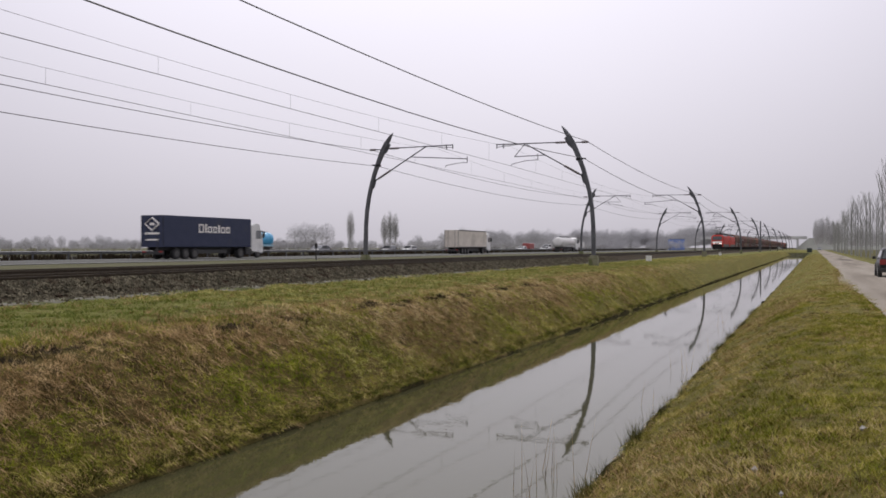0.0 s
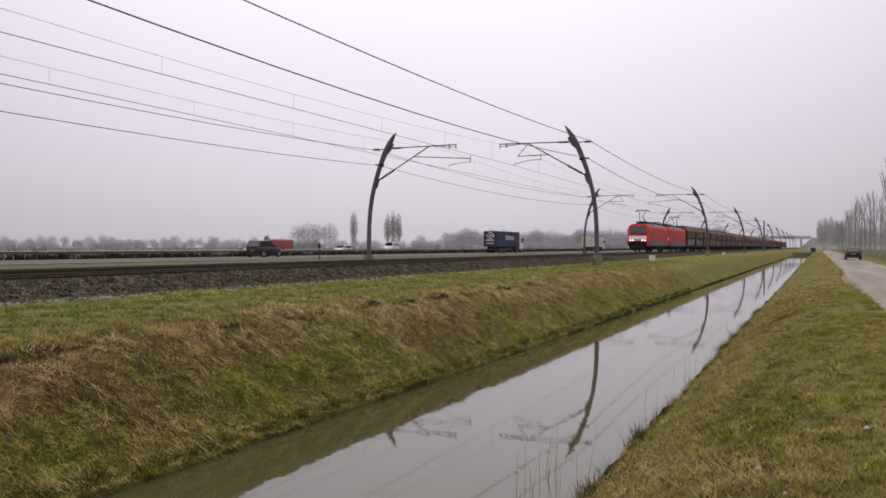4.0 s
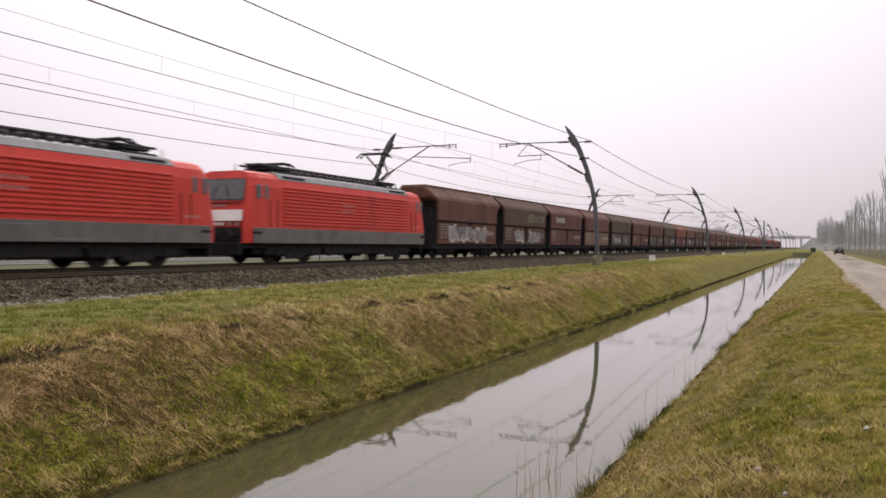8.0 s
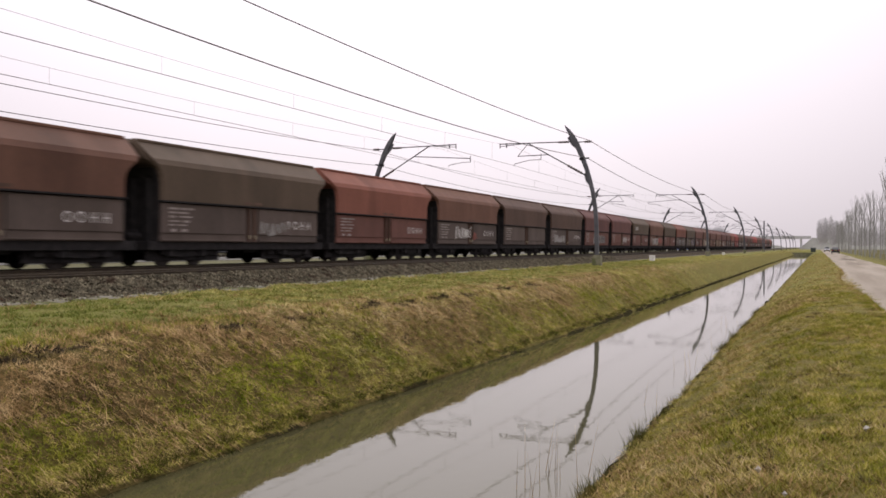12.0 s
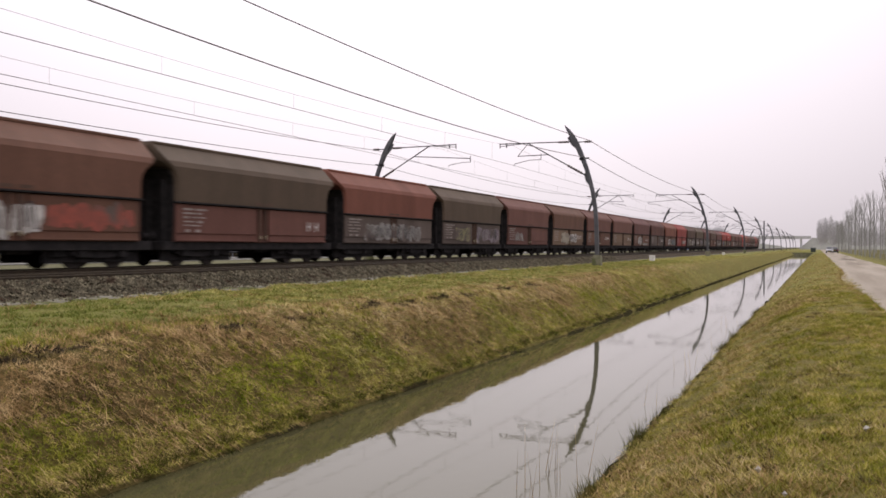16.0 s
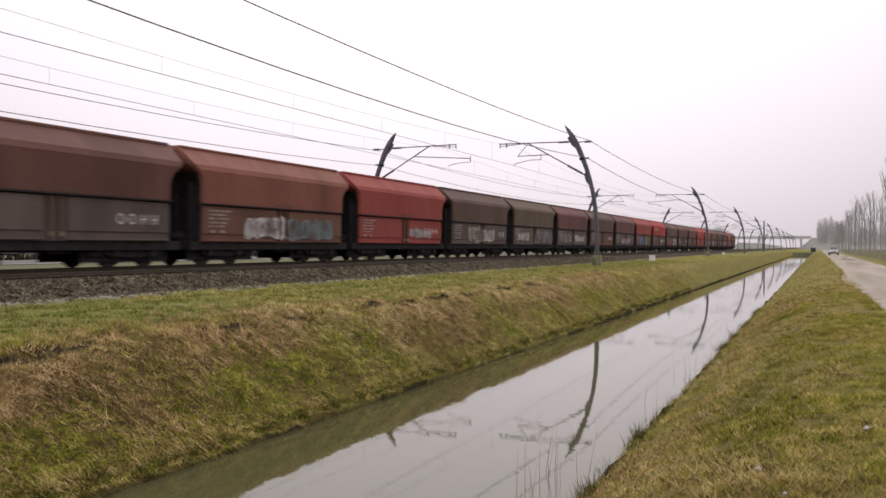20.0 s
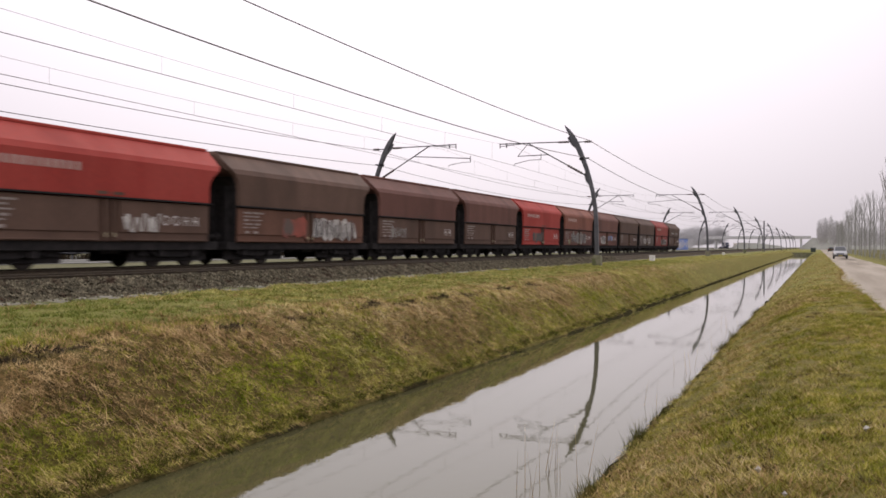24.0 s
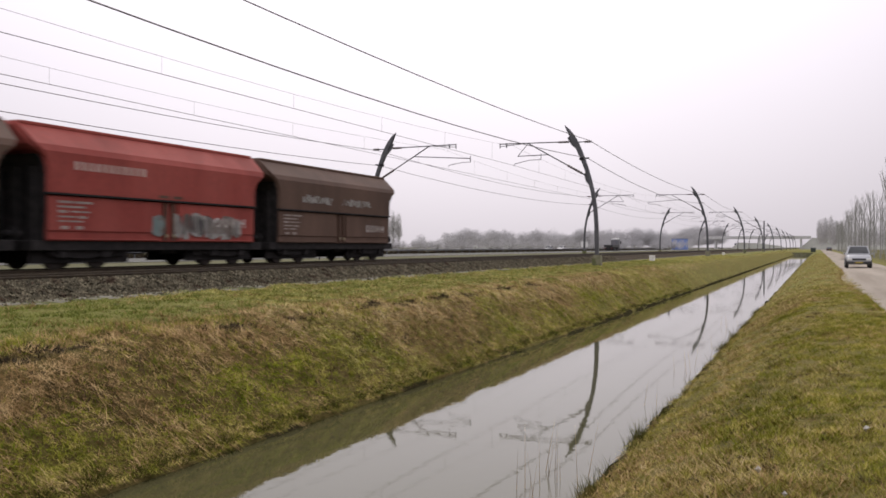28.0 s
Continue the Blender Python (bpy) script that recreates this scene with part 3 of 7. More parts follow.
M_VERGE = grass_material("short_verge_blades", [(0.086, 0.112, 0.022), (0.165, 0.195, 0.040), (0.262, 0.282, 0.075), (0.38, 0.34, 0.13)])
M_GREEN = grass_material("green_grass_blades", [(0.088, 0.112, 0.012), (0.190, 0.212, 0.020), (0.315, 0.308, 0.040), (0.45, 0.37, 0.10)])
M_STRAW = grass_material("dead_straw_blades", [(0.146, 0.089, 0.034), (0.325, 0.213, 0.094), (0.475, 0.333, 0.158), (0.60, 0.45, 0.23)])
M_OLIVE = grass_material("olive_grass_blades", [(0.114, 0.110, 0.019), (0.248, 0.232, 0.045), (0.400, 0.355, 0.090), (0.57, 0.46, 0.17)])
# olive grass of the further banks, haze paled into its colour
M_SWARD = grass_material("haze_paled_sward", [(0.190, 0.187, 0.050), (0.335, 0.318, 0.092), (0.480, 0.438, 0.145), (0.62, 0.53, 0.24)])
M_FRESH = grass_material("fresh_bright_grass", [(0.092, 0.118, 0.010), (0.195, 0.232, 0.020), (0.315, 0.340, 0.038), (0.42, 0.40, 0.08)])
# pale crest straw, its colour raised to brighten the middle distance
M_CREST = grass_material("brightened_crest_straw", [(0.265, 0.195, 0.085), (0.435, 0.338, 0.160), (0.57, 0.46, 0.24), (0.67, 0.56, 0.33)])
M_DARKTUFT = grass_material("dark_brown_tufts", [(0.034, 0.026, 0.016), (0.055, 0.043, 0.028), (0.08, 0.065, 0.045)])
# dark brown blades: earth, and shade painted into gaps between tufts
M_GAPSHADE = grass_material("dark_earth_and_gap_shade", [(0.055, 0.038, 0.020), (0.085, 0.060, 0.032), (0.13, 0.095, 0.05)])
# lighter copy of the dead straw, made to brighten the near bank
M_BRIGHTSTRAW = grass_material("brightened_straw_blades", [(0.22, 0.155, 0.055), (0.36, 0.27, 0.11), (0.48, 0.37, 0.18), (0.60, 0.49, 0.27)])
M_REED = grass_material("reed_blades", [(0.045, 0.050, 0.012), (0.09, 0.09, 0.022), (0.18, 0.145, 0.055)])


def tufts(name, label, spots, blades, height, spread, lean, width, material, flow=(0.0, 0.0), rise=1.0, drop=0.0):
    """Blades in tufts at the given places, each one tapering triangle; flow: the way in which they lie over; drop: how far they follow a slope down."""
    k = len(spots)
    c = np.array([(x, y, ground_z(x, y) - 0.01) for x, y in spots])
    clump = np.array([1 + 1.0 * noise.noise((x * 1.6, y * 1.6, 31.0)) for x, y in spots])
    hs = height * rng.uniform(0.5, 1.4, (k, 1)) * np.clip(clump, 0.4, 1.9)[:, None]
    ang = rng.uniform(0, 2 * np.pi, (k, blades))
    rad = spread * np.sqrt(rng.random((k, blades)))
    base = c[:, None, :] + np.stack([np.cos(ang) * rad, np.sin(ang) * rad, 0 * rad], -1)
    la = rng.uniform(0, 2 * np.pi, (k, blades))
    h = hs * rng.uniform(0.5, 1.2, (k, blades))
    ll = h * lean * rng.uniform(0.4, 1.6, (k, blades))
    dx, dy = np.cos(la) * ll + flow[0] * h, np.sin(la) * ll + flow[1] * h
    tip = base + np.stack([dx, dy, h * rise - drop * dx], -1)
    wa = rng.uniform(0, np.pi, (k, blades))
    side = np.stack([np.cos(wa), np.sin(wa), 0 * wa], -1) * (width * rng.uniform(0.6, 1.4, (k, blades)))[..., None]
    v = np.stack([base - side, base + side, tip], 2)
    me = quads(name, v.reshape(-1, 3), material, 3)
    return tagged(new(name, me), label, "grass", kind="stuff")


def spread_over(count, x0, x1, y0, y1, power=1.0, keep=None):
    out = []
    r = random.Random(int(count + x0 * 10 + y1))
    while len(out) < count:
        x, y = r.uniform(x0, x1), y0 + (y1 - y0) * r.random() ** power
        if (keep is None or r.random() < keep(x, y)) and not (-9.8 < x < -9.0 and bare(x, y)):
            out.append((x, y))
    return out


SCARS = ((-9.35, 8.1), (-9.3, 9.0), (-9.5, 18.6), (-9.45, 20.2), (-9.45, 22.5), (-9.4, 24.2), (-9.3, 13.0), (-9.35, 15.2), (-9.45, 28.0), (-9.45, 31.0))


def bare(x, y):
    """Whether a place lies in the broken earth along the crest."""
    return any(((x - cx) / 0.13) ** 2 + ((y - cy) / 0.5) ** 2 < 1 for cx, cy in SCARS)


def dead(x, y):
    """How much of the far bank is dead grass, most along its crest and near the camera."""
    x -= float(np.interp(y, [7, 18], [0.35, 0]))
    b = float(np.interp(x + 0.8 * noise.noise((x * 0.3, y * 0.22, 5)), [-11.0, -10.1, -9.6, -9.1, -8.7, -8.1, -7.5], [0.03, 0.3, 0.9, 0.82, 0.48, 0.20, 0.18])) + float(np.interp(y, [8, 16], [0.1, 0])) * (x > -9)
    return min(1, max(0, (b + 0.8 * noise.noise((x * 0.9, y * 0.5, 9.2))) * float(np.interp(y, [40, 75], [1, 0.4]))))


tufts("bank_grass", "green winter grass on the far ditch bank", spread_over(9000, -9.8, -7.5, 6, 60, 1.7, lambda x, y: 1.05 - dead(x, y)), 20, 0.075, 0.10, 0.9, 0.0055, M_GREEN, (0.3, 0.15), 0.55, 0.7)
tufts("bank_olive", "olive winter grass on the far ditch bank", spread_over(3500, -9.8, -7.5, 6, 60, 1.7, lambda x, y: 1.05 - dead(x, y)), 16, 0.085, 0.10, 1.0, 0.005, M_OLIVE, (0.3, 0.2), 0.5, 0.7)
tufts("bank_straw", "dead brown grass matted on the far ditch bank", spread_over(11500, -10.2, -7.6, 6, 60, 1.7, dead), 15, 0.10, 0.12, 1.1, 0.0052, M_STRAW, (0.45, 0.35), 0.35, 0.75)
tufts("straw_patch", "long dead straw scattered over the bank", spread_over(1900, -9.9, -7.6, 6, 45, 1.5, lambda x, y: 0.15 + dead(x, y)), 6, 0.22, 0.12, 0.8, 0.0055, M_STRAW, (0.5, 0.55), 0.2, 0.75)
tufts("bank_dark", "dark tufts painting shaded gaps in the bank grass", spread_over(1500, -9.6, -7.6, 6, 40, 1.5, lambda x, y: max(0.03, 1.5 * noise.noise((x * 1.4, y * 1.1, 12.5)))), 10, 0.09, 0.12, 0.9, 0.007, M_GAPSHADE, (0.3, 0.2), 0.5, 0.7)
tufts("bank_bright", "fresh bright green grass low on the far bank", spread_over(1300, -8.6, -7.55, 9.5, 50, 1.3, lambda x, y: min(1, max(0.01, 1.9 * noise.noise((x * 1.1, y * 0.5, 21.3)) - 0.7 * dead(x, y) + 0.35 * math.exp(-((y - 13) / 4) ** 2)))), 18, 0.075, 0.11, 0.9, 0.0055, M_FRESH, (0.3, 0.15), 0.55, 0.7)
tufts("bank_hollow", "small dark tufts painting shade between the bank tussocks", spread_over(1300, -9.2, -7.6, 6, 32, 1.5, lambda x, y: max(0.01, 1.6 * noise.noise((x * 2.6, y * 1.9, 31.7)) - 0.25)), 12, 0.07, 0.07, 0.9, 0.007, M_GAPSHADE, (0.3, 0.2), 0.5, 0.7)
tufts("mid_bank_olive", "pale olive grass on the middle of the far bank", spread_over(6500, -9.3, -7.5, 15, 70, 1.3, lambda x, y: 1.1 - dead(x, y)), 14, 0.06, 0.12, 1.1, 0.007, M_SWARD, (0.2, 0.1), 0.45, 0.6)
tufts("crest_straw", "pale dead grass along the crest of the bank", spread_over(8500, -10.1, -8.7, 14, 75, 1.1, dead), 14, 0.06, 0.12, 1.2, 0.006, M_CREST, (0.3, 0.3), 0.35, 0.6)
# dark tufts paint bare earth and the shade under the torn crest
scar = random.Random(8)
tufts("soil_scar", "dark earth and painted undercut shade at the broken crest", [(cx + scar.gauss(0, 0.09), cy + scar.gauss(0, 0.55)) for cx, cy in SCARS for _ in range(26)], 14, 0.07, 0.10, 0.8, 0.010, M_DARKTUFT)
tufts("far_bank_grass", "grass on the ditch bank further along", spread_over(10000, -10.4, -7.5, 45, 330, 1.8), 10, 0.06, 0.22, 0.9, 0.014, M_SWARD, (0.3, 0), 0.6, 0.6)
tufts("far_bank_straw", "brown dead grass on the ditch bank further along", spread_over(3600, -10.2, -7.5, 55, 330, 1.7, lambda x, y: max(0.05, 0.45 + 1.2 * noise.noise((x * 0.8, y * 0.15, 3.1)))), 10, 0.06, 0.25, 1.0, 0.012, M_STRAW, (0.3, 0), 0.5, 0.6)
tufts("verge_grass", "short green grass between ditch and track", spread_over(11000, -15.0, -9.5, 7, 80, 1.6, lambda x, y: 0.04 if x < -14.9 else (0.3 if x < -14.3 else 1.0)), 12, 0.055, 0.13, 0.8, 0.008, M_VERGE)
tufts("verge_olive", "short olive grass between ditch and track", spread_over(9500, -14.7, -9.5, 16, 130, 1.35), 10, 0.055, 0.17, 0.95, 0.012, M_SWARD)
tufts("verge_straw", "pale dead blades in the grass beside the track", spread_over(1700, -14.6, -9.4, 7, 60, 1.5, lambda x, y: (0.12 + dead(x + 0.9, y)) * float(np.interp(y, [9, 17], [0.25, 1]))), 10, 0.07, 0.13, 1.1, 0.008, M_STRAW)
tufts("near_grass", "olive winter grass on the bank beside the lane", spread_over(13000, -2.35, 1.7, 4, 40, 2.0), 16, 0.048, 0.09, 1.0, 0.0045, M_OLIVE)
tufts("near_green", "patches of fresh green grass beside the lane", spread_over(7500, -2.2, 1.7, 4, 40, 1.9, lambda x, y: min(1, max(0, 0.12 + 1.7 * noise.noise((x * 0.6, y * 0.35, 2.2)) + 0.4 * x))), 16, 0.05, 0.09, 0.9, 0.0045, M_GREEN)
tufts("near_straw", "dead straw lying in the grass beside the lane", spread_over(4200, -2.35, 1.7, 4, 40, 1.9, lambda x, y: min(1, max(0.05, 0.2 + 2.2 * noise.noise((x * 0.8, y * 0.45, 6.6)) - 0.26 * x))), 10, 0.05, 0.11, 1.5, 0.0035, M_BRIGHTSTRAW)
tufts("near_brown", "brown dead grass trodden into the bank beside the lane", spread_over(4300, -2.35, 1.2, 4, 45, 1.9, lambda x, y: min(1, max(0.04, 1.3 * noise.noise((x * 0.7, y * 0.4, 14.6)) + 0.8 * math.exp(-((x + 1.05 + 0.02 * y) / 0.5) ** 2)))), 11, 0.06, 0.09, 1.4, 0.0042, M_STRAW)
tufts("near_strands", "long dead strands lying in the grass", spread_over(1500, -2.2, 0.6, 4.5, 28, 1.7, lambda x, y: min(1, max(0.02, 0.05 + 1.4 * noise.noise((x * 0.9, y * 0.5, 6.6)) + 0.9 * math.exp(-((x + 0.95 + 0.02 * y) / 0.4) ** 2) * (noise.noise((x * 2.2, y * 0.9, 17.0)) > 0)))), 6, 0.07, 0.12, 2.0, 0.005, M_BRIGHTSTRAW)
tufts("near_dark", "dark tufts painting shaded hollows in the grass beside the lane", spread_over(1700, -2.2, 1.6, 4.5, 28, 1.8, lambda x, y: max(0.02, 1.4 * noise.noise((x * 1.5, y * 1.2, 3.5)))), 12, 0.04, 0.10, 0.8, 0.006, M_GAPSHADE)
tufts("lane_edge", "dark broken turf along the edge of the lane", [(1.42 - 0.45 * math.exp(-((y - 46) / 12) ** 2) + 0.10 * math.sin(y * 3.3) + 0.12 * math.sin(y * 7.9 + 1), y) for y in [17 + 0.18 * k + 0.2 * math.sin(7.7 * k) for k in range(300)]], 9, 0.06, 0.13, 1.2, 0.010, M_STRAW)
tufts("lane_verge", "thin grass on the verge of the lane", spread_over(4500, -2.2, 1.5, 38, 240, 1.8), 10, 0.06, 0.2, 0.9, 0.011, M_SWARD)
tufts("lane_straw", "brown dead grass on the verge of the lane", spread_over(4200, -2.0, 1.4, 30, 240, 1.8, lambda x, y: max(0.1, 0.5 + 0.9 * noise.noise((x * 0.7, y * 0.2, 8.1)))), 10, 0.06, 0.2, 1.1, 0.010, M_BRIGHTSTRAW)
tufts("water_edge_grass", "dark grass hanging over the water on the far bank", spread_over(2600, -7.7, -7.45, 6, 60, 1.6), 12, 0.08, 0.07, 0.7, 0.006, M_REED, (0.4, 0))
tufts("edge_straw", "yellowed grass hanging down to the water from the far bank", spread_over(3800, -7.95, -7.55, 6, 38, 1.5), 12, 0.07, 0.17, 0.5, 0.005, M_OLIVE, (0.75, 0.1), 0.12, 0.75)
tufts("edge_brown", "brown dead grass hanging over the water from the far bank", spread_over(1500, -7.9, -7.52, 6, 38, 1.5, lambda x, y: max(0.05, 0.4 + 1.5 * noise.noise((y * 0.7, 2.0, 6)))), 10, 0.07, 0.19, 0.5, 0.005, M_STRAW, (0.7, 0.15), 0.08, 0.75)
tufts("bank_strands", "long pale straws lying down the far bank", spread_over(1500, -9.6, -7.7, 6, 45, 1.6), 3, 0.1, 0.30, 0.55, 0.0045, M_BRIGHTSTRAW, (0.5, 0.35), 0.12, 0.75)
tufts("near_edge_grass", "yellowed grass hanging over the water from the near bank", spread_over(3200, -2.5, -2.2, 5, 45, 1.7), 12, 0.09, 0.13, 0.5, 0.0048, M_OLIVE, (-0.8, 0.1), 0.05, -0.7)
tufts("near_edge_straw", "brown straw hanging over the water from the near bank", spread_over(1100, -2.5, -2.2, 5, 45, 1.7, lambda x, y: max(0.05, 0.4 + 1.5 * noise.noise((y * 0.8, 5.0, 6)))), 10, 0.07, 0.15, 0.5, 0.0045, M_STRAW, (-0.7, 0.1), 0.12, -0.7)
tufts("edge_reeds", "dark reedy tufts standing at the water's edge", spread_over(330, -2.55, -2.25, 6, 45, 1.8, lambda x, y: min(1, max(0.03, 2.4 * noise.noise((y * 1.1, 1.1, 4)) - 0.1))), 14, 0.19, 0.10, 0.4, 0.005, M_REED, (-0.1, 0))


def stalks():
    r = random.Random(3)
    tri = []
    for k in range(26):
        y = r.choice((9.2, 9.8, 10.4, 16, 21, 26, 33)) + r.uniform(-0.5, 0.9)
        x = -2.9 + r.uniform(-0.35, 0.35)
        h = r.uniform(0.35, 0.85)
        b, e = Vector((x, y, WATER - 0.1)), Vector((x + r.uniform(-0.15, 0.15), y + r.uniform(-0.15, 0.15), WATER + h))
        for q in (Vector((0.004, 0, 0)), Vector((0, 0.004, 0))):
            tri += [tuple(b - q), tuple(b + q), tuple(e)]
    tagged(new("reed_stalk", quads("reed_stalk", tri, M_STRAW, 3)), "thin dead reed stalks standing in the water", "reeds", kind="stuff")


stalks()


# ---- the train ----
WAGON = 12.54
COL = {"D": ((0.090, 0.055, 0.040), (0.115, 0.070, 0.051)), "O": ((0.086, 0.062, 0.042), (0.108, 0.077, 0.053)), "B": ((0.120, 0.060, 0.040), (0.152, 0.077, 0.052)),
       "M": ((0.115, 0.052, 0.045), (0.145, 0.066, 0.056)), "R": ((0.122, 0.056, 0.043), (0.15, 0.070, 0.054)), "N": ((0.175, 0.067, 0.045), (0.21, 0.082, 0.056)),
       "X": ((0.32, 0.042, 0.032), (0.36, 0.058, 0.045)), "Y": ((0.25, 0.050, 0.040), (0.285, 0.066, 0.053)), "G": ((0.088, 0.067, 0.055), (0.115, 0.088, 0.074)),
       "T": ((0.16, 0.11, 0.075), (0.20, 0.13, 0.085))}
NAMES = {"D": "dark brown", "O": "olive-brown", "B": "brown", "M": "maroon", "R": "red-brown", "N": "rust-orange", "X": "bright red", "Y": "red", "G": "grey-brown", "T": "tan-brown"}
WAGMAT = {k: surf("wagon_paint_" + NAMES[k].replace(" ", "_").replace("-", "_"), a, b, 0.9, 0.75, bump=0.15, bscale=18, c3=tuple(0.82 * q for q in a), stain=0.55, vary=0.12, stretch=(1, 1, 0.35), spec=0.2)
          for k, (a, b) in COL.items()}
# near-black of sooty running gear; on the end walls it paints shade
M_UNDER = surf("soot_and_shade_black", (0.020, 0.019, 0.019), (0.034, 0.031, 0.030), 4, 0.9, bump=0.2, spec=0.1)
M_WHEEL = surf("wheel_steel", (0.025, 0.021, 0.018), (0.04, 0.033, 0.028), 5, 0.75, 0.1, bump=0.1, spec=0.2)
M_LETTER = surf("faded_white_lettering", (0.62, 0.59, 0.55), (0.46, 0.43, 0.40), 3, 0.7, bump=0.0)
M_DATA = surf("worn_data_lettering", (0.30, 0.26, 0.235), (0.19, 0.155, 0.135), 3, 0.7, bump=0.0)
M_WORD = surf("worn_company_lettering", (0.46, 0.34, 0.30), (0.36, 0.25, 0.215), 3, 0.7, bump=0.0)
M_LATCH = surf("pale_latch_paint", (0.42, 0.36, 0.22), (0.30, 0.26, 0.17), 4, 0.6, bump=0.0)
GRAF = {"w": surf("pale_graffiti", (0.54, 0.52, 0.48), (0.34, 0.32, 0.29), 3.0, 0.7, bump=0.0, bscale=9, c3=(0.13, 0.10, 0.08), stain=0.56), "y": surf("yellow_graffiti", (0.25, 0.23, 0.10), (0.17, 0.15, 0.09), 3.2, 0.7, bump=0.0, bscale=9, c3=(0.105, 0.075, 0.06), stain=0.5),
        "t": surf("teal_graffiti", (0.11, 0.17, 0.165), (0.17, 0.18, 0.17), 3.2, 0.7, bump=0.0, bscale=9, c3=(0.105, 0.075, 0.06), stain=0.5), "p": surf("mauve_graffiti", (0.22, 0.17, 0.20), (0.27, 0.24, 0.245), 3.2, 0.7, bump=0.0, bscale=9, c3=(0.105, 0.075, 0.06), stain=0.5),
        "b": surf("blue_graffiti", (0.12, 0.17, 0.36), (0.16, 0.24, 0.40), 3.2, 0.7, bump=0.0, bscale=9, c3=(0.105, 0.075, 0.06), stain=0.5), "g": surf("green_graffiti", (0.18, 0.26, 0.12), (0.25, 0.30, 0.16), 3.2, 0.7, bump=0.0, bscale=9, c3=(0.105, 0.075, 0.06), stain=0.5),
        "k": surf("grey_graffiti", (0.21, 0.20, 0.18), (0.27, 0.26, 0.24), 3.2, 0.7, bump=0.0, bscale=9, c3=(0.105, 0.075, 0.06), stain=0.5)}


def loft(bm, sections):
    """Joins closed outlines, given as lists of points, end to end."""
    rows = [[bm.verts.new(p) for p in s] for s in sections]
    k = len(rows[0])
    for a, b in zip(rows, rows[1:]):
        for i in range(k):
            bm.faces.new((a[i], a[(i + 1) % k], b[(i + 1) % k], b[i]))
    bm.faces.new(rows[0][::-1])
    bm.faces.new(rows[-1])
    return bm


def wagon_meshes():
    d = {}
    # upper hopper: upright flank, sloping shoulder, open-topped look closed by a lid
    up = [(1.50, 2.19), (1.51, 2.75), (1.513, 2.98), (1.517, 3.2), (1.52, 3.42), (1.42, 3.62), (0.80, 4.22), (0.72, 4.30)]
    bm = B()
    secs = []
    for y, kx, kz in ((-6.02, 0.93, -0.12), (-5.86, 1.0, 0.0), (5.86, 1.0, 0.0), (6.02, 0.93, -0.12)):
        o = [(x * kx, z + (kz if z > 3.3 else 0)) for x, z in up]
        secs.append([(x, y, z) for x, z in o] + [(-x, y, z) for x, z in o[::-1]])
    loft(bm, secs)
    bmesh.ops.delete(bm, geom=[f for f in bm.faces if len(f.verts) > 4], context="FACES_ONLY")
    # the ends step inward lower down
    for v in bm.verts:
        low = [5.26, 5.26, 5.33, 5.50] if v.co.y > 0 else [5.54, 5.54, 5.58, 5.66]
        reach = float(np.interp(v.co.z, [2.0, 2.75, 2.98, 3.2, 3.42, 3.6, 4.3], low + [5.84, 6.02, 6.14]))
        v.co.y = math.copysign(reach if abs(v.co.y) > 5.95 else reach - 0.09, v.co.y)
    for e in (-1, 1):       # the overhanging top of each end
        loft(bm, [[(-w, e * (y - 0.03), z), (w, e * (y - 0.03), z), (w, e * y, z), (-w, e * y, z)] for z, w, y in ((3.28, 1.41, 5.62), (3.42, 1.36, 5.83), (3.50, 1.32, 5.92), (3.6, 1.22, 6.01), (4.10, 0.75, 6.105), (4.18, 0.67, 6.12))])
    bmesh.ops.recalc_face_normals(bm, faces=bm.faces[:])
    d["upper_hopper"] = mesh_of("upper_hopper", bm)
    bm = B()
    box(bm, 1.36, 1.44, -2.36, 2.36, 1.02, 2.09, 0.02)
    d["discharge_flap"] = mesh_of("discharge_flap", bm)
    bm = B()        # folded sill under each flap, set back, with a lip
    box(bm, 1.30, 1.395, -2.36, 2.36, 0.80, 1.03)
    box(bm, 1.34, 1.45, -2.36, 2.36, 0.75, 0.80, 0.008)
    d["flap_sill"] = mesh_of("flap_sill", bm)
    bm = B()
    box(bm, 1.44, 1.50, -0.035, 0.035, 0.86, 1.0, 0.01)
    d["latch"] = mesh_of("latch", bm)
    bm = B()
    box(bm, -1.36, 1.36, -5.48, 5.2, 0.72, 2.10)
    d["lower_hopper"] = mesh_of("lower_hopper", bm)
    bm = B()
    box(bm, 1.36, 1.47, -0.05, 0.05, 0.74, 2.1, 0.015)
    d["post"] = mesh_of("post", bm)
    bm = B()
    box(bm, 1.44, 1.535, -5.42, 5.42, 2.12, 2.18, 0.012)
    d["waist_rail"] = mesh_of("waist_rail", bm)
    bm = B()
    for s in (-1, 1):
        box(bm, min(s * 0.66, s * 0.82), max(s * 0.66, s * 0.82), -5.9, 5.9, 4.22, 4.33, 0.02)
    for y in (-5.9, 5.9):
        box(bm, -0.8, 0.8, y - 0.05, y + 0.05, 4.18, 4.33, 0.02)
    d["top_rim"] = mesh_of("top_rim", bm)
    bm = B()        # end wall with stiffeners, set behind the flanks, its shade painted near-black
    prof = [(0.74, 1.34, 5.27), (2.19, 1.40, 5.26), (2.75, 1.405, 5.26), (2.98, 1.41, 5.33), (3.2, 1.41, 5.50), (3.30, 1.41, 5.63)]
    loft(bm, [[(-w, y - 0.02, z), (w, y - 0.02, z), (w, y + 0.02, z), (-w, y + 0.02, z)] for z, w, y in prof])
    d["end_wall"] = mesh_of("end_wall", bm)
    bm = B()
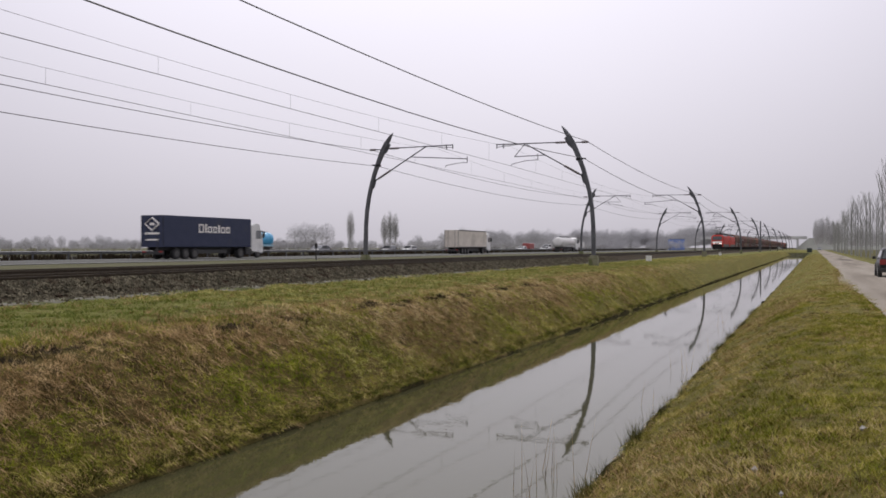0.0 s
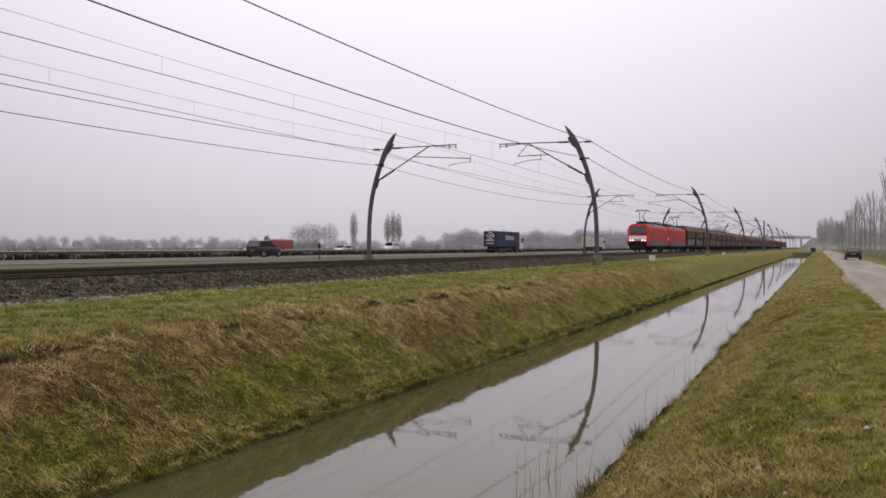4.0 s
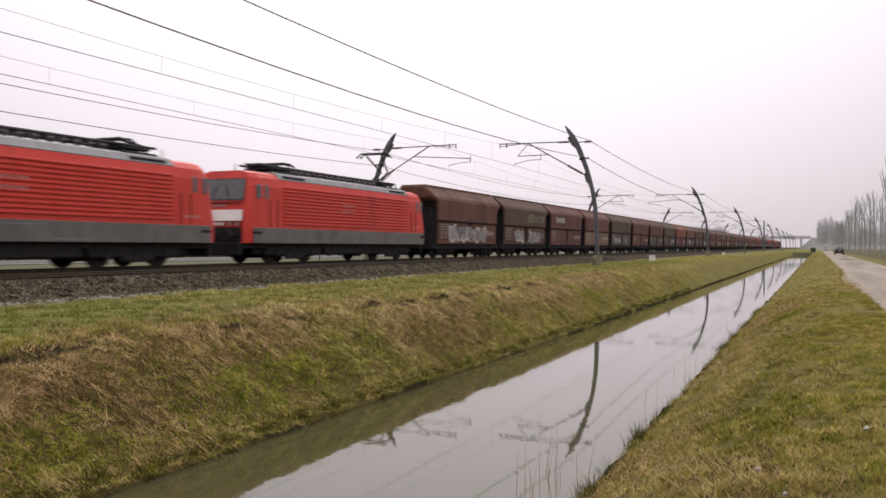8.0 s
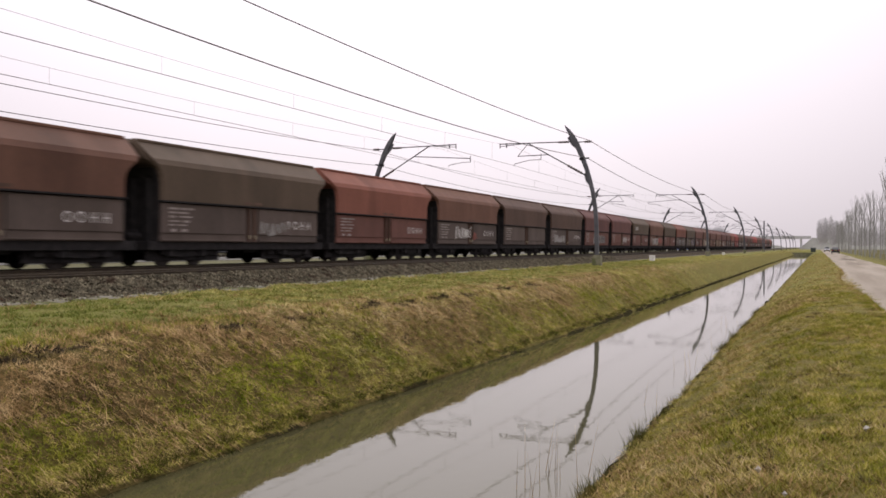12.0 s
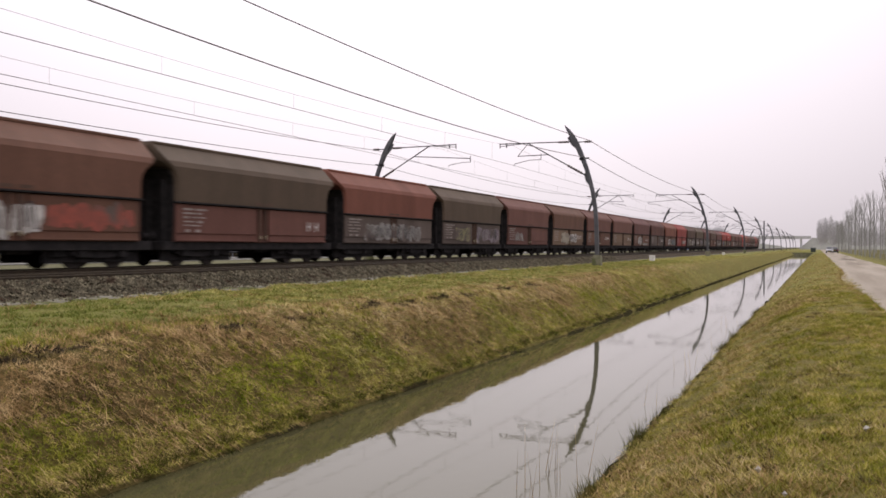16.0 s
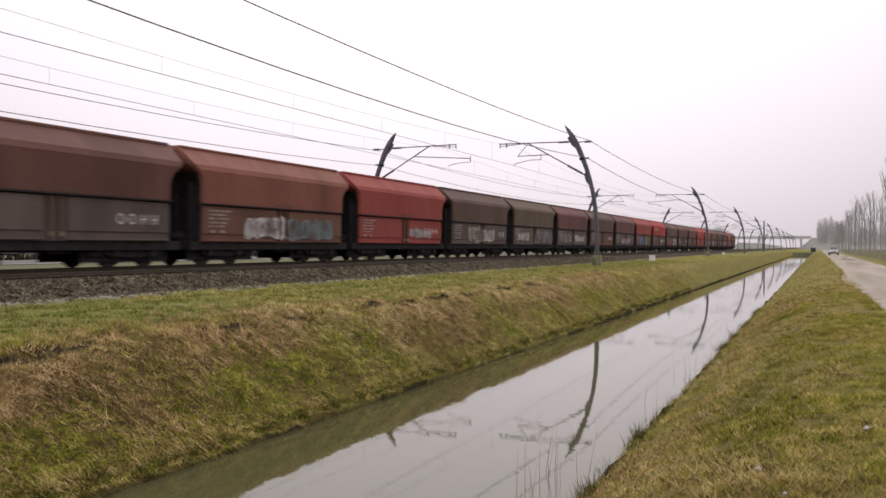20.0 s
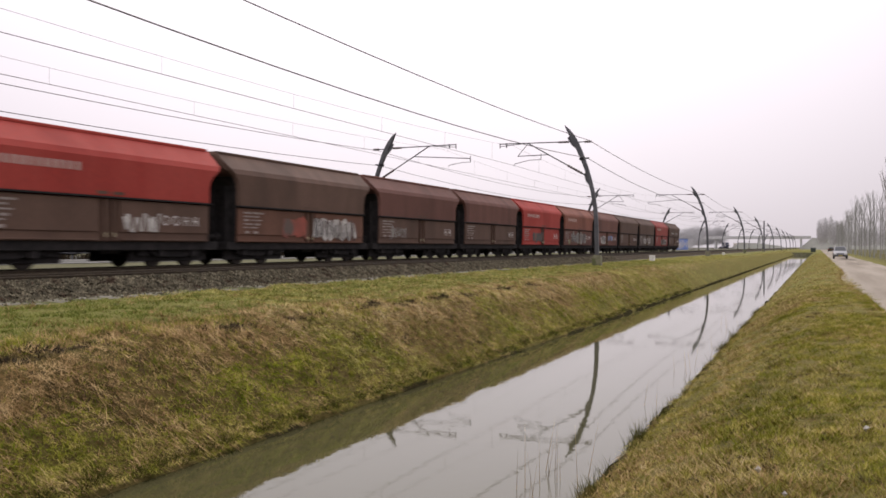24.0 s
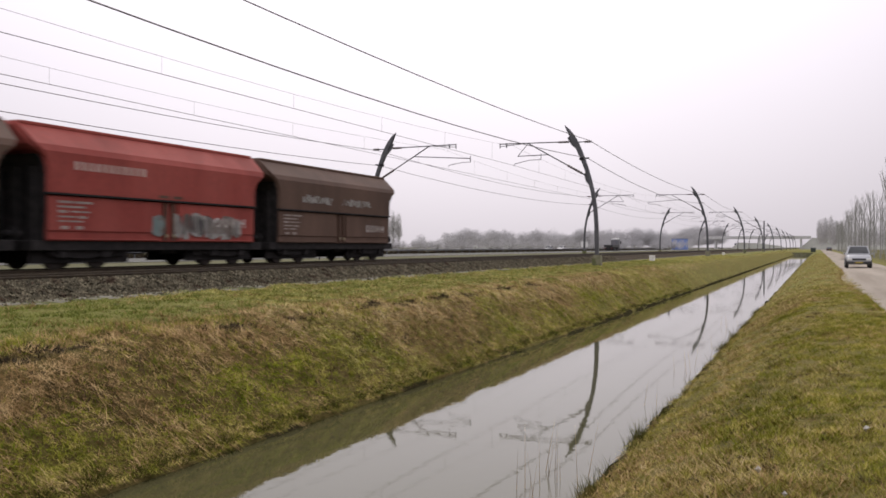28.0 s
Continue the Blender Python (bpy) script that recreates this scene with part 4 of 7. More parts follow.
    box(bm, -0.06, 0.06, 5.29, 5.44, 0.74, 2.95, 0.01)
    d["end_stiffener"] = mesh_of("end_stiffener", bm)
    bm = B()
    box(bm, -1.3, 1.3, -5.95, 5.95, 0.42, 0.74, 0.02)
    box(bm, -0.5, 0.5, -2.6, 2.6, 0.36, 0.5, 0.02)
    for s in (-1, 1):       # brake gear and discharge levers hang between the wheels
        for e in (-1, 1):
            box(bm, min(s * 0.84, s * 0.92), max(s * 0.84, s * 0.92), min(e * 1.5, e * 5.7), max(e * 1.5, e * 5.7), 0.03, 0.46, 0.02)
            box(bm, min(s * 1.0, s * 1.08), max(s * 1.0, s * 1.08), min(e * 1.75, e * 2.3), max(e * 1.75, e * 2.3), 0.22, 0.44, 0.02)
    tube(bm, [(0.9, 0.1, 0.40), (0.9, 1.0, 0.40)], 0.10, 10)
    tube(bm, [(-0.6, -1.6, 0.36), (0.9, -0.9, 0.30), (0.9, -0.5, 0.42)], 0.03, 6)
    d["underframe"] = mesh_of("underframe", bm)
    bm = B()
    for sx in (-1, 1):
        prism_pts = [(-1.4, 0.42), (-1.15, 0.30), (-0.55, 0.30), (-0.35, 0.26), (0.35, 0.26), (0.55, 0.30), (1.15, 0.30), (1.4, 0.42), (1.2, 0.62), (0.5, 0.66), (-0.5, 0.66), (-1.2, 0.62)]
        a = [bm.verts.new((sx * 0.98, y, z)) for y, z in prism_pts]
        b = [bm.verts.new((sx * 1.12, y, z)) for y, z in prism_pts]
        k = len(a)
        for i in range(k):
            bm.faces.new((a[i], a[(i + 1) % k], b[(i + 1) % k], b[i]))
        bm.faces.new(a[::-1])
        bm.faces.new(b)
        for y in (-0.9, 0.9):
            box(bm, min(sx * 1.05, sx * 1.24), max(sx * 1.05, sx * 1.24), y - 0.16, y + 0.16, 0.26, 0.62, 0.03)
    box(bm, -1.0, 1.0, -0.2, 0.2, 0.3, 0.6)
    d["bogie"] = mesh_of("bogie", bm)
    bm = B()
    for sx in (-0.75, 0.75):
        tube(bm, [(sx - 0.07, 0, 0), (sx - 0.055, 0, 0), (sx + 0.055, 0, 0), (sx + 0.07, 0, 0)], [0.44, 0.50, 0.50, 0.44], 20)
    tube(bm, [(-0.75, 0, 0), (0.75, 0, 0)], 0.09, 8)
    d["wheelset"] = mesh_of("wheelset", bm)
    bm = B()
    tube(bm, [(0, 0, 0), (0, 0.2, 0), (0, 0.22, 0), (0, 0.26, 0)], [0.09, 0.09, 0.21, 0.19], 10)
    d["buffer"] = mesh_of("buffer", bm)
    bm = B()
    for s in (-1, 1):       # end platform with a ladder and rail
        for x in (-1.15, -0.75):
            tube(bm, [(x, s * 5.92, 0.6), (x, s * 5.98, 4.0)], 0.02, 5)
        for i in range(9):
            tube(bm, [(-1.15, s * 5.93, 0.8 + 0.35 * i), (-0.75, s * 5.93, 0.8 + 0.35 * i)], 0.015, 4)
    d["end_ladder"] = mesh_of("end_ladder", bm)
    bm = B()        # screw coupling and hook
    tube(bm, [(0, 5.9, 0.94), (0, 6.12, 0.94), (0, 6.2, 0.88), (0, 6.27, 0.9)], [0.1, 0.06, 0.045, 0.06], 8)
    d["coupling"] = mesh_of("coupling", bm)
    bm = B()        # brake hose
    tube(bm, [(0.35, 5.95, 0.86), (0.35, 6.08, 0.72), (0.35, 6.2, 0.6), (0.35, 6.27, 0.6)], 0.03, 6)
    d["brake_hose"] = mesh_of("brake_hose", bm)
    for k, me in d.items():
        if k not in ("wheelset", "buffer"):
            me.transform(Matrix.Translation((0, 0, 0.09 if k == "bogie" else 0.17)))
    return d


WM = wagon_meshes()


def blob_graffiti(seed, y0, y1, z0, z1, x=1.446):
    """One sprayed panel of fat overlapping lumps with uneven edges, no letters."""
    r = random.Random(seed)
    bm = B()
    y, k, last = y0, 0, None
    while y < y1 - 0.25:
        w = min(r.uniform(0.42, 0.85), y1 - y)
        h = (z1 - z0) * r.uniform(0.62, 0.92)
        c = (y + w / 2, z0 + (z1 - z0) * r.uniform(0.44, 0.54))
        lean, n = r.uniform(-0.25, 0.25), 16
        mid = bm.verts.new((x + 0.0008 * (k % 3), c[0], c[1]))
        rim = []
        for i in range(n):
            t = 6.2832 * i / n
            cu, su = math.cos(t), math.sin(t)
            f = r.uniform(0.84, 1.12)
            py = math.copysign(abs(cu) ** 0.55, cu) * w * 0.52 * f
            pz = math.copysign(abs(su) ** 0.55, su) * h * 0.5 * f
            rim.append(bm.verts.new((x + 0.0008 * (k % 3), c[0] + py + lean * pz, c[1] + pz)))
        for i in range(n):
            bm.faces.new((mid, rim[i], rim[(i + 1) % n]))
        if last:        # a thin sprayed line joins each lump to the next
            bm.faces.new((last, rim[n // 2], rim[n // 2 + 1]))
        last = rim[0]
        y += w * r.uniform(0.78, 1.12)
        k += 1
    return bm


def strokes(seed, y0, y1, z0, z1, x=1.446, r0=0.035):
    """One running sprayed line that loops up and down, no letters."""
    r = random.Random(seed)
    bm = B()
    pts = []
    y, up = y0, False
    while y < y1:
        w = r.uniform(0.08, 0.26)
        za = z0 + (z1 - z0) * (r.uniform(0.7, 1.0) if up else r.uniform(0.0, 0.25))
        pts += [(y, za), (y + w * 0.5, za + 0.03 * r.uniform(-1, 1))]
        y += w
        if r.random() < 0.25:
            y -= 0.12
        up = not up
    prev = None
    for k, (py, pz) in enumerate(pts):
        a, b = pts[max(k - 1, 0)], pts[min(k + 1, len(pts) - 1)]
        d = Vector((0, b[0] - a[0], b[1] - a[1]))
        d = d.normalized() if d.length > 0 else Vector((0, 1, 0))
        nn = Vector((0, -d.z, d.y)) * r0
        now = [bm.verts.new(Vector((x + 0.0004 * (k % 5), py, pz)) + nn), bm.verts.new(Vector((x + 0.0004 * (k % 5), py, pz)) - nn)]
        if prev:
            bm.faces.new((prev[0], prev[1], now[1], now[0]))
        prev = now
    return bm


def bars(rows, x=1.447):
    """Lines of unreadable lettering as plain bars: (y0, y1, z0, z1)."""
    bm = B()
    for y0, y1, z0, z1 in rows:
        box(bm, x, x + 0.003, y0, y1, z0, z1)
    return bm


def words(body, size, x, y, z, depth=0.002):
    """Raised lettering on the flank that faces plus x, beginning at y and reading towards plus y."""
    cu = bpy.data.curves.new("lettering", "FONT")
    cu.body, cu.size, cu.extrude = body, size, depth
    ob = bpy.data.objects.new("lettering", cu)
    scene.collection.objects.link(ob)
    dg = bpy.context.evaluated_depsgraph_get()
    me = bpy.data.meshes.new_from_object(ob.evaluated_get(dg))
    bpy.data.objects.remove(ob)
    me.transform(Matrix.Translation((x, y, z)) @ Euler((radians(90), 0, radians(90))).to_matrix().to_4x4())
    return me


HH = words("H", 0.60, 1.447, 0, 1.24)
CODE_O, CODE_H = words("O", 0.50, 1.447, 0, 1.30), words("H", 0.50, 1.447, 0, 1.30)
INFO = mesh_of("data_panel", bars([(-5.1, -4.5, 1.88, 1.95), (-4.42, -3.7, 1.88, 1.95), (-5.1, -4.0, 1.74, 1.80), (-5.1, -4.75, 1.58, 1.66), (-4.6, -3.8, 1.60, 1.65), (-5.1, -4.4, 1.44, 1.49), (-4.3, -3.95, 1.42, 1.50),
                                   (-5.1, -4.8, 1.30, 1.35), (-4.7, -4.1, 1.30, 1.35), (-5.0, -4.7, 1.08, 1.18), (-4.4, -4.1, 1.08, 1.18)]))
WORD = mesh_of("company_word", bars([(-4.5 + 0.3 * i, -4.5 + 0.3 * i + 0.17, 2.92, 3.18) for i in range(11)], 1.522))
MARK = mesh_of("door_mark", bars([(-0.62, -0.1, 2.24, 2.34), (0.1, 0.62, 2.24, 2.34)], 1.508))

for me in (HH, CODE_O, CODE_H, INFO, WORD, MARK):
    me.transform(Matrix.Translation((0, 0, 0.17)))

# upper and lower colour, then writing and graffiti
ROWS = ["BB c", "DD c", "MR hs1", "RT c", "OG p1", "MR h", "BG c", "OG h", "NR c", "BG cws2", "DG", "DG c", "MR", "MR hs3", "OR hs2", "BB w2", "OR H", "NG w3", "OG y3p2", "RR", "BT kc",
        "RB c", "RT c", "MB w4c", "RG c", "NB t1w", "YY cw", "DG H w1", "OG p3", "MG w3", "DB c", "MG w1", "YB b1g1", "XD cW", "DB w5", "RD H", "RD H", "XX Wk4H", "NR Wk5c", "RR b2wc", "DD c", "DG w6", "YY Wt2c", "DD s4c"]
GRAFNAME = {"w": "white", "y": "faded yellow", "t": "teal", "p": "mauve", "b": "blue", "g": "green", "k": "grey", "d": "dark", "r": "rust-red"}
GRAF["d"] = surf("dark_graffiti", (0.03, 0.028, 0.03), (0.05, 0.045, 0.045), 2, 0.8, bump=0.0, bscale=9, c3=(0.105, 0.075, 0.06), stain=0.5)
GRAF["r"] = surf("rust_graffiti", (0.30, 0.07, 0.045), (0.21, 0.06, 0.04), 2, 0.8, bump=0.0, bscale=9, c3=(0.105, 0.075, 0.06), stain=0.5)
# wagon: style (blob, stroke, outlined blob), colour, along y, up z
SPRAY = {1: [("o", "w", -3.8, 3.1, 0.88, 2.15)], 2: [("o", "y", 0.3, 4.8, 2.5, 3.35), ("o", "w", -3.0, -0.4, 0.95, 2.1), ("o", "w", 0.5, 3.7, 0.9, 2.0)], 3: [("s", "w", -4.1, -1.0, 2.65, 3.4)],
         5: [("b", "k", -4.2, -0.4, 0.95, 1.9), ("s", "p", 0.6, 3.2, 1.0, 1.9)], 8: [("s", "k", 0.4, 3.0, 1.0, 1.8)], 10: [("s", "w", -2.9, 0.2, 0.95, 2.1), ("s", "r", 0.3, 1.2, 1.0, 1.8)],
         12: [("b", "k", -4.5, -1.0, 0.95, 1.8)], 13: [("o", "k", -2.0, 3.5, 0.95, 2.0)], 14: [("s", "w", 0.4, 2.7, 0.95, 2.0)], 15: [("s", "w", -4.6, -2.2, 2.6, 3.4)],
         16: [("o", "w", -3.6, 1.0, 0.88, 2.1), ("b", "r", 1.2, 4.9, 1.15, 2.12)], 18: [("o", "k", -3.4, 3.6, 0.9, 2.0)], 19: [("o", "y", -3.4, -0.9, 0.9, 2.1), ("o", "p", 0.4, 4.9, 0.9, 2.1)],
         20: [("s", "k", -4.0, -1.5, 1.0, 1.9)], 21: [("b", "c", -2.9, 0.0, 0.88, 2.1), ("o", "w", 0.1, 2.7, 1.0, 2.0)], 24: [("o", "w", -3.0, 0.0, 0.88, 2.1), ("b", "k", 0.4, 4.5, 0.88, 1.2)],
         26: [("o", "w", -2.8, 0.2, 0.9, 2.0), ("o", "t", 0.4, 4.5, 0.9, 2.0)], 27: [("b", "k", 0.5, 3.6, 1.1, 1.8)], 28: [("o", "c", -2.7, 0.0, 0.9, 2.1), ("o", "w", 0.2, 2.5, 0.9, 2.0)],
         29: [("s", "w", -4.7, -1.5, 1.0, 1.9), ("o", "p", 0.0, 5.0, 0.88, 2.1)], 30: [("o", "k", -4.5, -0.4, 0.95, 2.0), ("s", "w", 0.5, 4.2, 1.0, 1.9)], 32: [("b", "k", -2.5, 3.0, 0.95, 1.8)],
         33: [("o", "b", -3.4, -0.2, 0.88, 2.1), ("o", "g", 0.2, 4.0, 0.88, 2.1)], 34: [("s", "w", 0.6, 2.5, 1.05, 1.9)], 35: [("b", "r", -2.2, -0.2, 0.95, 2.1), ("o", "w", 0.3, 4.4, 0.88, 2.1)],
         36: [("s", "k", -4.2, -2.0, 1.0, 1.9)], 38: [("b", "d", -2.9, 0.4, 0.95, 2.0)], 39: [("o", "k", -3.1, 2.7, 0.88, 2.15), ("b", "y", -4.2, -3.2, 0.88, 1.5)],
         40: [("o", "w", -3.2, -0.8, 0.88, 2.0), ("b", "b", 0.2, 2.8, 1.2, 2.0)], 42: [("s", "w", -3.1, -0.5, 0.9, 2.05), ("s", "w", -0.2, 2.5, 0.9, 2.05)],
         43: [("b", "t", -0.9, 0.0, 0.95, 1.9), ("o", "k", 0.2, 4.3, 0.88, 1.95)], 44: [("s", "k", -3.8, -1.0, 2.5, 3.1), ("s", "k", -0.2, 3.0, 2.5, 3.1)]}
GRAF["c"], GRAFNAME["c"] = surf("cream_graffiti", (0.36, 0.32, 0.235), (0.25, 0.225, 0.175), 3.2, 0.7, bump=0.0, bscale=9, c3=(0.105, 0.075, 0.06), stain=0.5), "cream"
WAGONS = []
for i, row in enumerate(ROWS):
    up, lo, extra = row[0], row[1], row[2:]
    lab = f"{NAMES[up]} hopper wagon" + (f" with {NAMES[lo]} flaps" if lo != up else " with weathered flaps") + (", sprayed with graffiti" if i + 1 in SPRAY else "")
    w = thing("hopper_wagon", lab, "hopper wagon", "hopper wagons")
    part("upper_hopper", WM["upper_hopper"], WAGMAT[up], w, NAMES[up] + " upper hopper")
    lh = part("lower_hopper", WM["lower_hopper"], WAGMAT[lo], w)
    for turn in (0, 180):
        for y, long in ((-2.98, 1.06), (2.84, 1.0)):
            for nm in ("discharge_flap", "flap_sill"):
                part(nm, WM[nm], WAGMAT[lo], lh).matrix_basis = pose(0, y, 0, 0, 0, turn) @ Matrix.Diagonal((1, long, 1, 1))
        for y in (-0.2, 0.2):
            part("post", WM["post"], WAGMAT["D"], lh).matrix_basis = pose(0, y, 0, 0, 0, turn)
        part("coupling", WM["coupling"], M_UNDER, w).matrix_basis = pose(0, 0, 0, 0, 0, turn)
        part("brake_hose", WM["brake_hose"], M_UNDER, w).matrix_basis = pose(0, 0, 0, 0, 0, turn)
        ew = part("end_wall", WM["end_wall"], M_UNDER, w)
        ew.matrix_basis = pose(0, -0.28 if turn else 0, 0, 0, 0, turn)
        for x in (-1.0, -0.35, 0.35, 1.0):
            part("end_stiffener", WM["end_stiffener"], M_UNDER, ew).location = (x, 0, 0)
        part("waist_rail", WM["waist_rail"], M_UNDER, w).matrix_basis = pose(0, -0.14, 0, 0, 0, turn)
        for x in (-0.87, 0.87):
            part("buffer", WM["buffer"], M_UNDER, w).matrix_basis = pose(x, 6.0 if turn == 0 else -6.0, 1.11, 0, 0, turn)
    for y in (-0.2, 0.2):
        part("latch", WM["latch"], M_LATCH, lh, "pale latch").location = (0, y, 0)
    part("top_rim", WM["top_rim"], WAGMAT[up], w)
    part("underframe", WM["underframe"], M_UNDER, w)
    part("end_ladder", WM["end_ladder"], M_UNDER, w)
    for y in (-3.75, 3.75):
        bo = part("bogie", WM["bogie"], M_UNDER, w)
        bo.location = (0, y, 0)
        for yy in (-0.9, 0.9):
            ws = part("wheelset", WM["wheelset"], M_WHEEL, bo)
            ws.location = (0, yy, 0.50)
    part("data_panel", INFO, M_DATA, lh, "faded white data lines")
    part("door_mark", MARK, WAGMAT["D"], w)
    if "c" in extra or "h" in extra:
        for k, (me, y) in enumerate(((CODE_O, 2.55), (CODE_O, 3.1), (CODE_H, 3.68), (CODE_H, 4.22))):
            part("letter", me, M_LETTER, lh, "faded white letter " + "OOHH"[k]).location = (0, y, 0)
    if "H" in extra:
        for y in (3.45, 4.1):
            part("letter", HH, M_LETTER, lh, "white letter H").location = (0, y, 0)
    if "W" in extra:
        part("company_word", WORD, M_WORD, w, "faded white company word")
    for k, (style, c, a, b, z0, z1) in enumerate(SPRAY.get(i + 1, ())):
        high = z0 > 2.2
        host, x = (w, 1.526) if high else (lh, 1.446)
        if style in "bo":
            part("graffiti", blob_graffiti(i * 3 + k, a, b, z0 + 0.05, z1 + 0.05, x), GRAF[c], host, GRAFNAME[c] + " sprayed graffiti")
        if style in "so":
            part("graffiti_line", strokes(i * 5 + k, a + 0.1, b - 0.1, z0 + 0.17, z1 - 0.05, x + 0.006, 0.03 if style == "o" else 0.05), GRAF["d"] if style == "o" else GRAF[c], host, "sprayed outline" if style == "o" else GRAFNAME[c] + " sprayed line")
    WAGONS.append(w)

# ---- locomotives ----
M_RED = surf("traffic_red_paint", (0.56, 0.045, 0.030), (0.61, 0.060, 0.042), 1.2, 0.55, bump=0.05, c3=(0.41, 0.04, 0.028), stain=0.6, stretch=(1, 1, 0.3), spec=0.3)
M_LGREY = surf("grey_skirt_paint", (0.12, 0.112, 0.10), (0.155, 0.146, 0.13), 1.5, 0.6, bump=0.08, c3=(0.085, 0.08, 0.075), stain=0.58, spec=0.3)
M_LROOF = surf("grey_roof_paint", (0.15, 0.155, 0.16), (0.20, 0.205, 0.21), 2, 0.6, bump=0.08, c3=(0.15, 0.15, 0.15), stain=0.55)
M_GLASS = glassy("tinted_window", (0.14, 0.15, 0.155), 0.08)
M_BLACKSEAL = surf("black_window_seal", (0.03, 0.03, 0.032), (0.045, 0.045, 0.047), 4, 0.7, bump=0.0)
# cab glass, grey of the reflected sky put into its base colour
M_DARKGL = surf("sky_grey_cab_glass", (0.085, 0.088, 0.090), (0.12, 0.122, 0.125), 3, 0.35, bump=0.0, spec=0.3)
M_LAMP = glow("headlamp", (1.0, 0.95, 0.85), 2.2)
M_RIMG = surf("unlit_lamp_glass", (0.25, 0.25, 0.25), (0.18, 0.18, 0.18), 6, 0.3, bump=0.0)
M_PANEL = surf("pale_front_panel", (0.80, 0.77, 0.72), (0.72, 0.69, 0.64), 3, 0.5, bump=0.03)


M_FADED = surf("faded_pale_mark", (0.55, 0.24, 0.20), (0.50, 0.18, 0.15), 3, 0.6, bump=0.0)


def locomotive(raised):
    """Electric locomotive, rail level at z 0, running towards minus y; raised: which pantograph is up (end sign)."""
    t = thing("electric_locomotive", "red electric locomotive with grey skirt hauling the hopper wagons", "locomotive", "locomotives")
    flank = [(1.48, 0.72), (1.49, 1.45), (1.49, 3.05), (1.40, 3.42), (1.22, 3.62), (0.9, 3.72)]

    def section(y, kx=1.0, zs=None, dy=None):
        o = [(x * kx, z) for x, z in flank]
        pts = [(x, z) for x, z in o] + [(-x, z) for x, z in o[::-1]]
        return [(x, y + (dy(z) if dy else 0), z) for x, z in pts]
    rake = lambda z: 0.0 if z < 1.5 else (z - 1.5) * 0.27
    bm = B()
    loft(bm, [section(-9.05, 0.86, dy=rake), section(-8.8, 0.95, dy=rake), section(-8.2, 1.0, dy=lambda z: rake(z) * 0.3), section(-7.6), section(7.6),
              section(8.2, 1.0, dy=lambda z: -rake(z) * 0.3), section(8.8, 0.95, dy=lambda z: -rake(z)), section(9.05, 0.86, dy=lambda z: -rake(z))])
    body = part("body", bm, M_RED, t, "bright red body shell")
    # grey skirt
    bm = B()
    for s in (-1, 1):
        box(bm, min(s * 1.46, s * 1.505), max(s * 1.46, s * 1.505), -8.6, 8.6, 0.70, 1.36, 0.02)
    part("skirt", bm, M_LGREY, t, "grey skirt")
    # ribbed flank
    bm = B()
    for s in (-1, 1):
        for i in range(11):
            z = 1.52 + 0.155 * i
            box(bm, min(s * 1.485, s * 1.525), max(s * 1.485, s * 1.545), -6.35, 6.35, z, z + 0.085, 0.015)
    part("flank_rib", bm, M_RED, body)
    # grey roof cover with equipment
    bm = B()
    o = [(1.36, 3.36), (1.40, 3.46), (1.20, 3.70), (0.95, 3.78), (-0.95, 3.78), (-1.20, 3.70), (-1.40, 3.46), (-1.36, 3.36)]
    prism(bm, o, -6.6, 6.6)
    roof = part("roof", bm, M_LROOF, t, "grey roof cover")
    for y0, y1 in ((-6.2, -4.4), (4.4, 6.2)):
        bm = B()
        box(bm, -1.0, 1.0, y0, y1, 3.76, 3.84, 0.02)
        part("roof_grille", bm, M_DARKST, roof)
        for q in (-1, 1):
            bm = B()
            box(bm, min(q * 1.24, q * 1.36), max(q * 1.24, q * 1.36), y0, y1, 3.48, 3.62, 0.01)
            part("side_grille", bm, M_DARKST, roof)
    bm = B()
    tube(bm, [(0, 0, 0), (0, 0, 0.08), (0, 0, 0.12), (0, 0, 0.18), (0, 0, 0.25), (0, 0, 0.30)], [0.08, 0.13, 0.08, 0.13, 0.07, 0.05], 6)
    ins = mesh_of("roof_insulator", bm)
    for i in range(15):
        for x in (-0.6, 0.55):
            part("roof_insulator", ins, M_INSUL, roof).location = (x, -4.0 + 0.57 * i, 3.77)
    bm = B()
    for x in (-0.6, 0.0, 0.55):
        tube(bm, [(x, -6.6, 4.1), (x, 0, 4.08), (x, 6.6, 4.1)], 0.055, 5)
    for i in range(12):
        y = -5.6 + i
        tube(bm, [(-0.6, y, 4.1), (0.55, y + 0.4, 4.1)], 0.05, 4)
    part("busbar", bm, M_DARKST, roof)
    for e in (-1, 1):
        # folded or raised pantograph
        yb = e * 5.4
        bm = B()
        box(bm, -0.75, 0.75, yb - 0.7, yb + 0.7, 3.95, 4.03, 0.01)
        for x in (-0.6, 0.6):
            for dy in (-0.6, 0.6):
                tube(bm, [(x, yb + dy, 3.76), (x, yb + dy, 4.0)], 0.07, 6)
        pan = part("pantograph", bm, M_DARKST, t, "raised pantograph" if e == raised else "folded pantograph")
        bm = B()
        if e == raised:
            zt, kn = 5.70, (yb + 0.95 * -e * -1, 4.85)
            kn = (yb - e * 1.05 * -1, 4.78)
            for x in (-0.35, 0.35):
                tube(bm, [(x, yb - e * 0.35, 4.02), (x * 0.6, kn[0], kn[1])], 0.055, 5)
                tube(bm, [(x * 0.6, kn[0], kn[1]), (x * 1.3, yb - e * 0.25, zt - 0.12)], 0.05, 5)
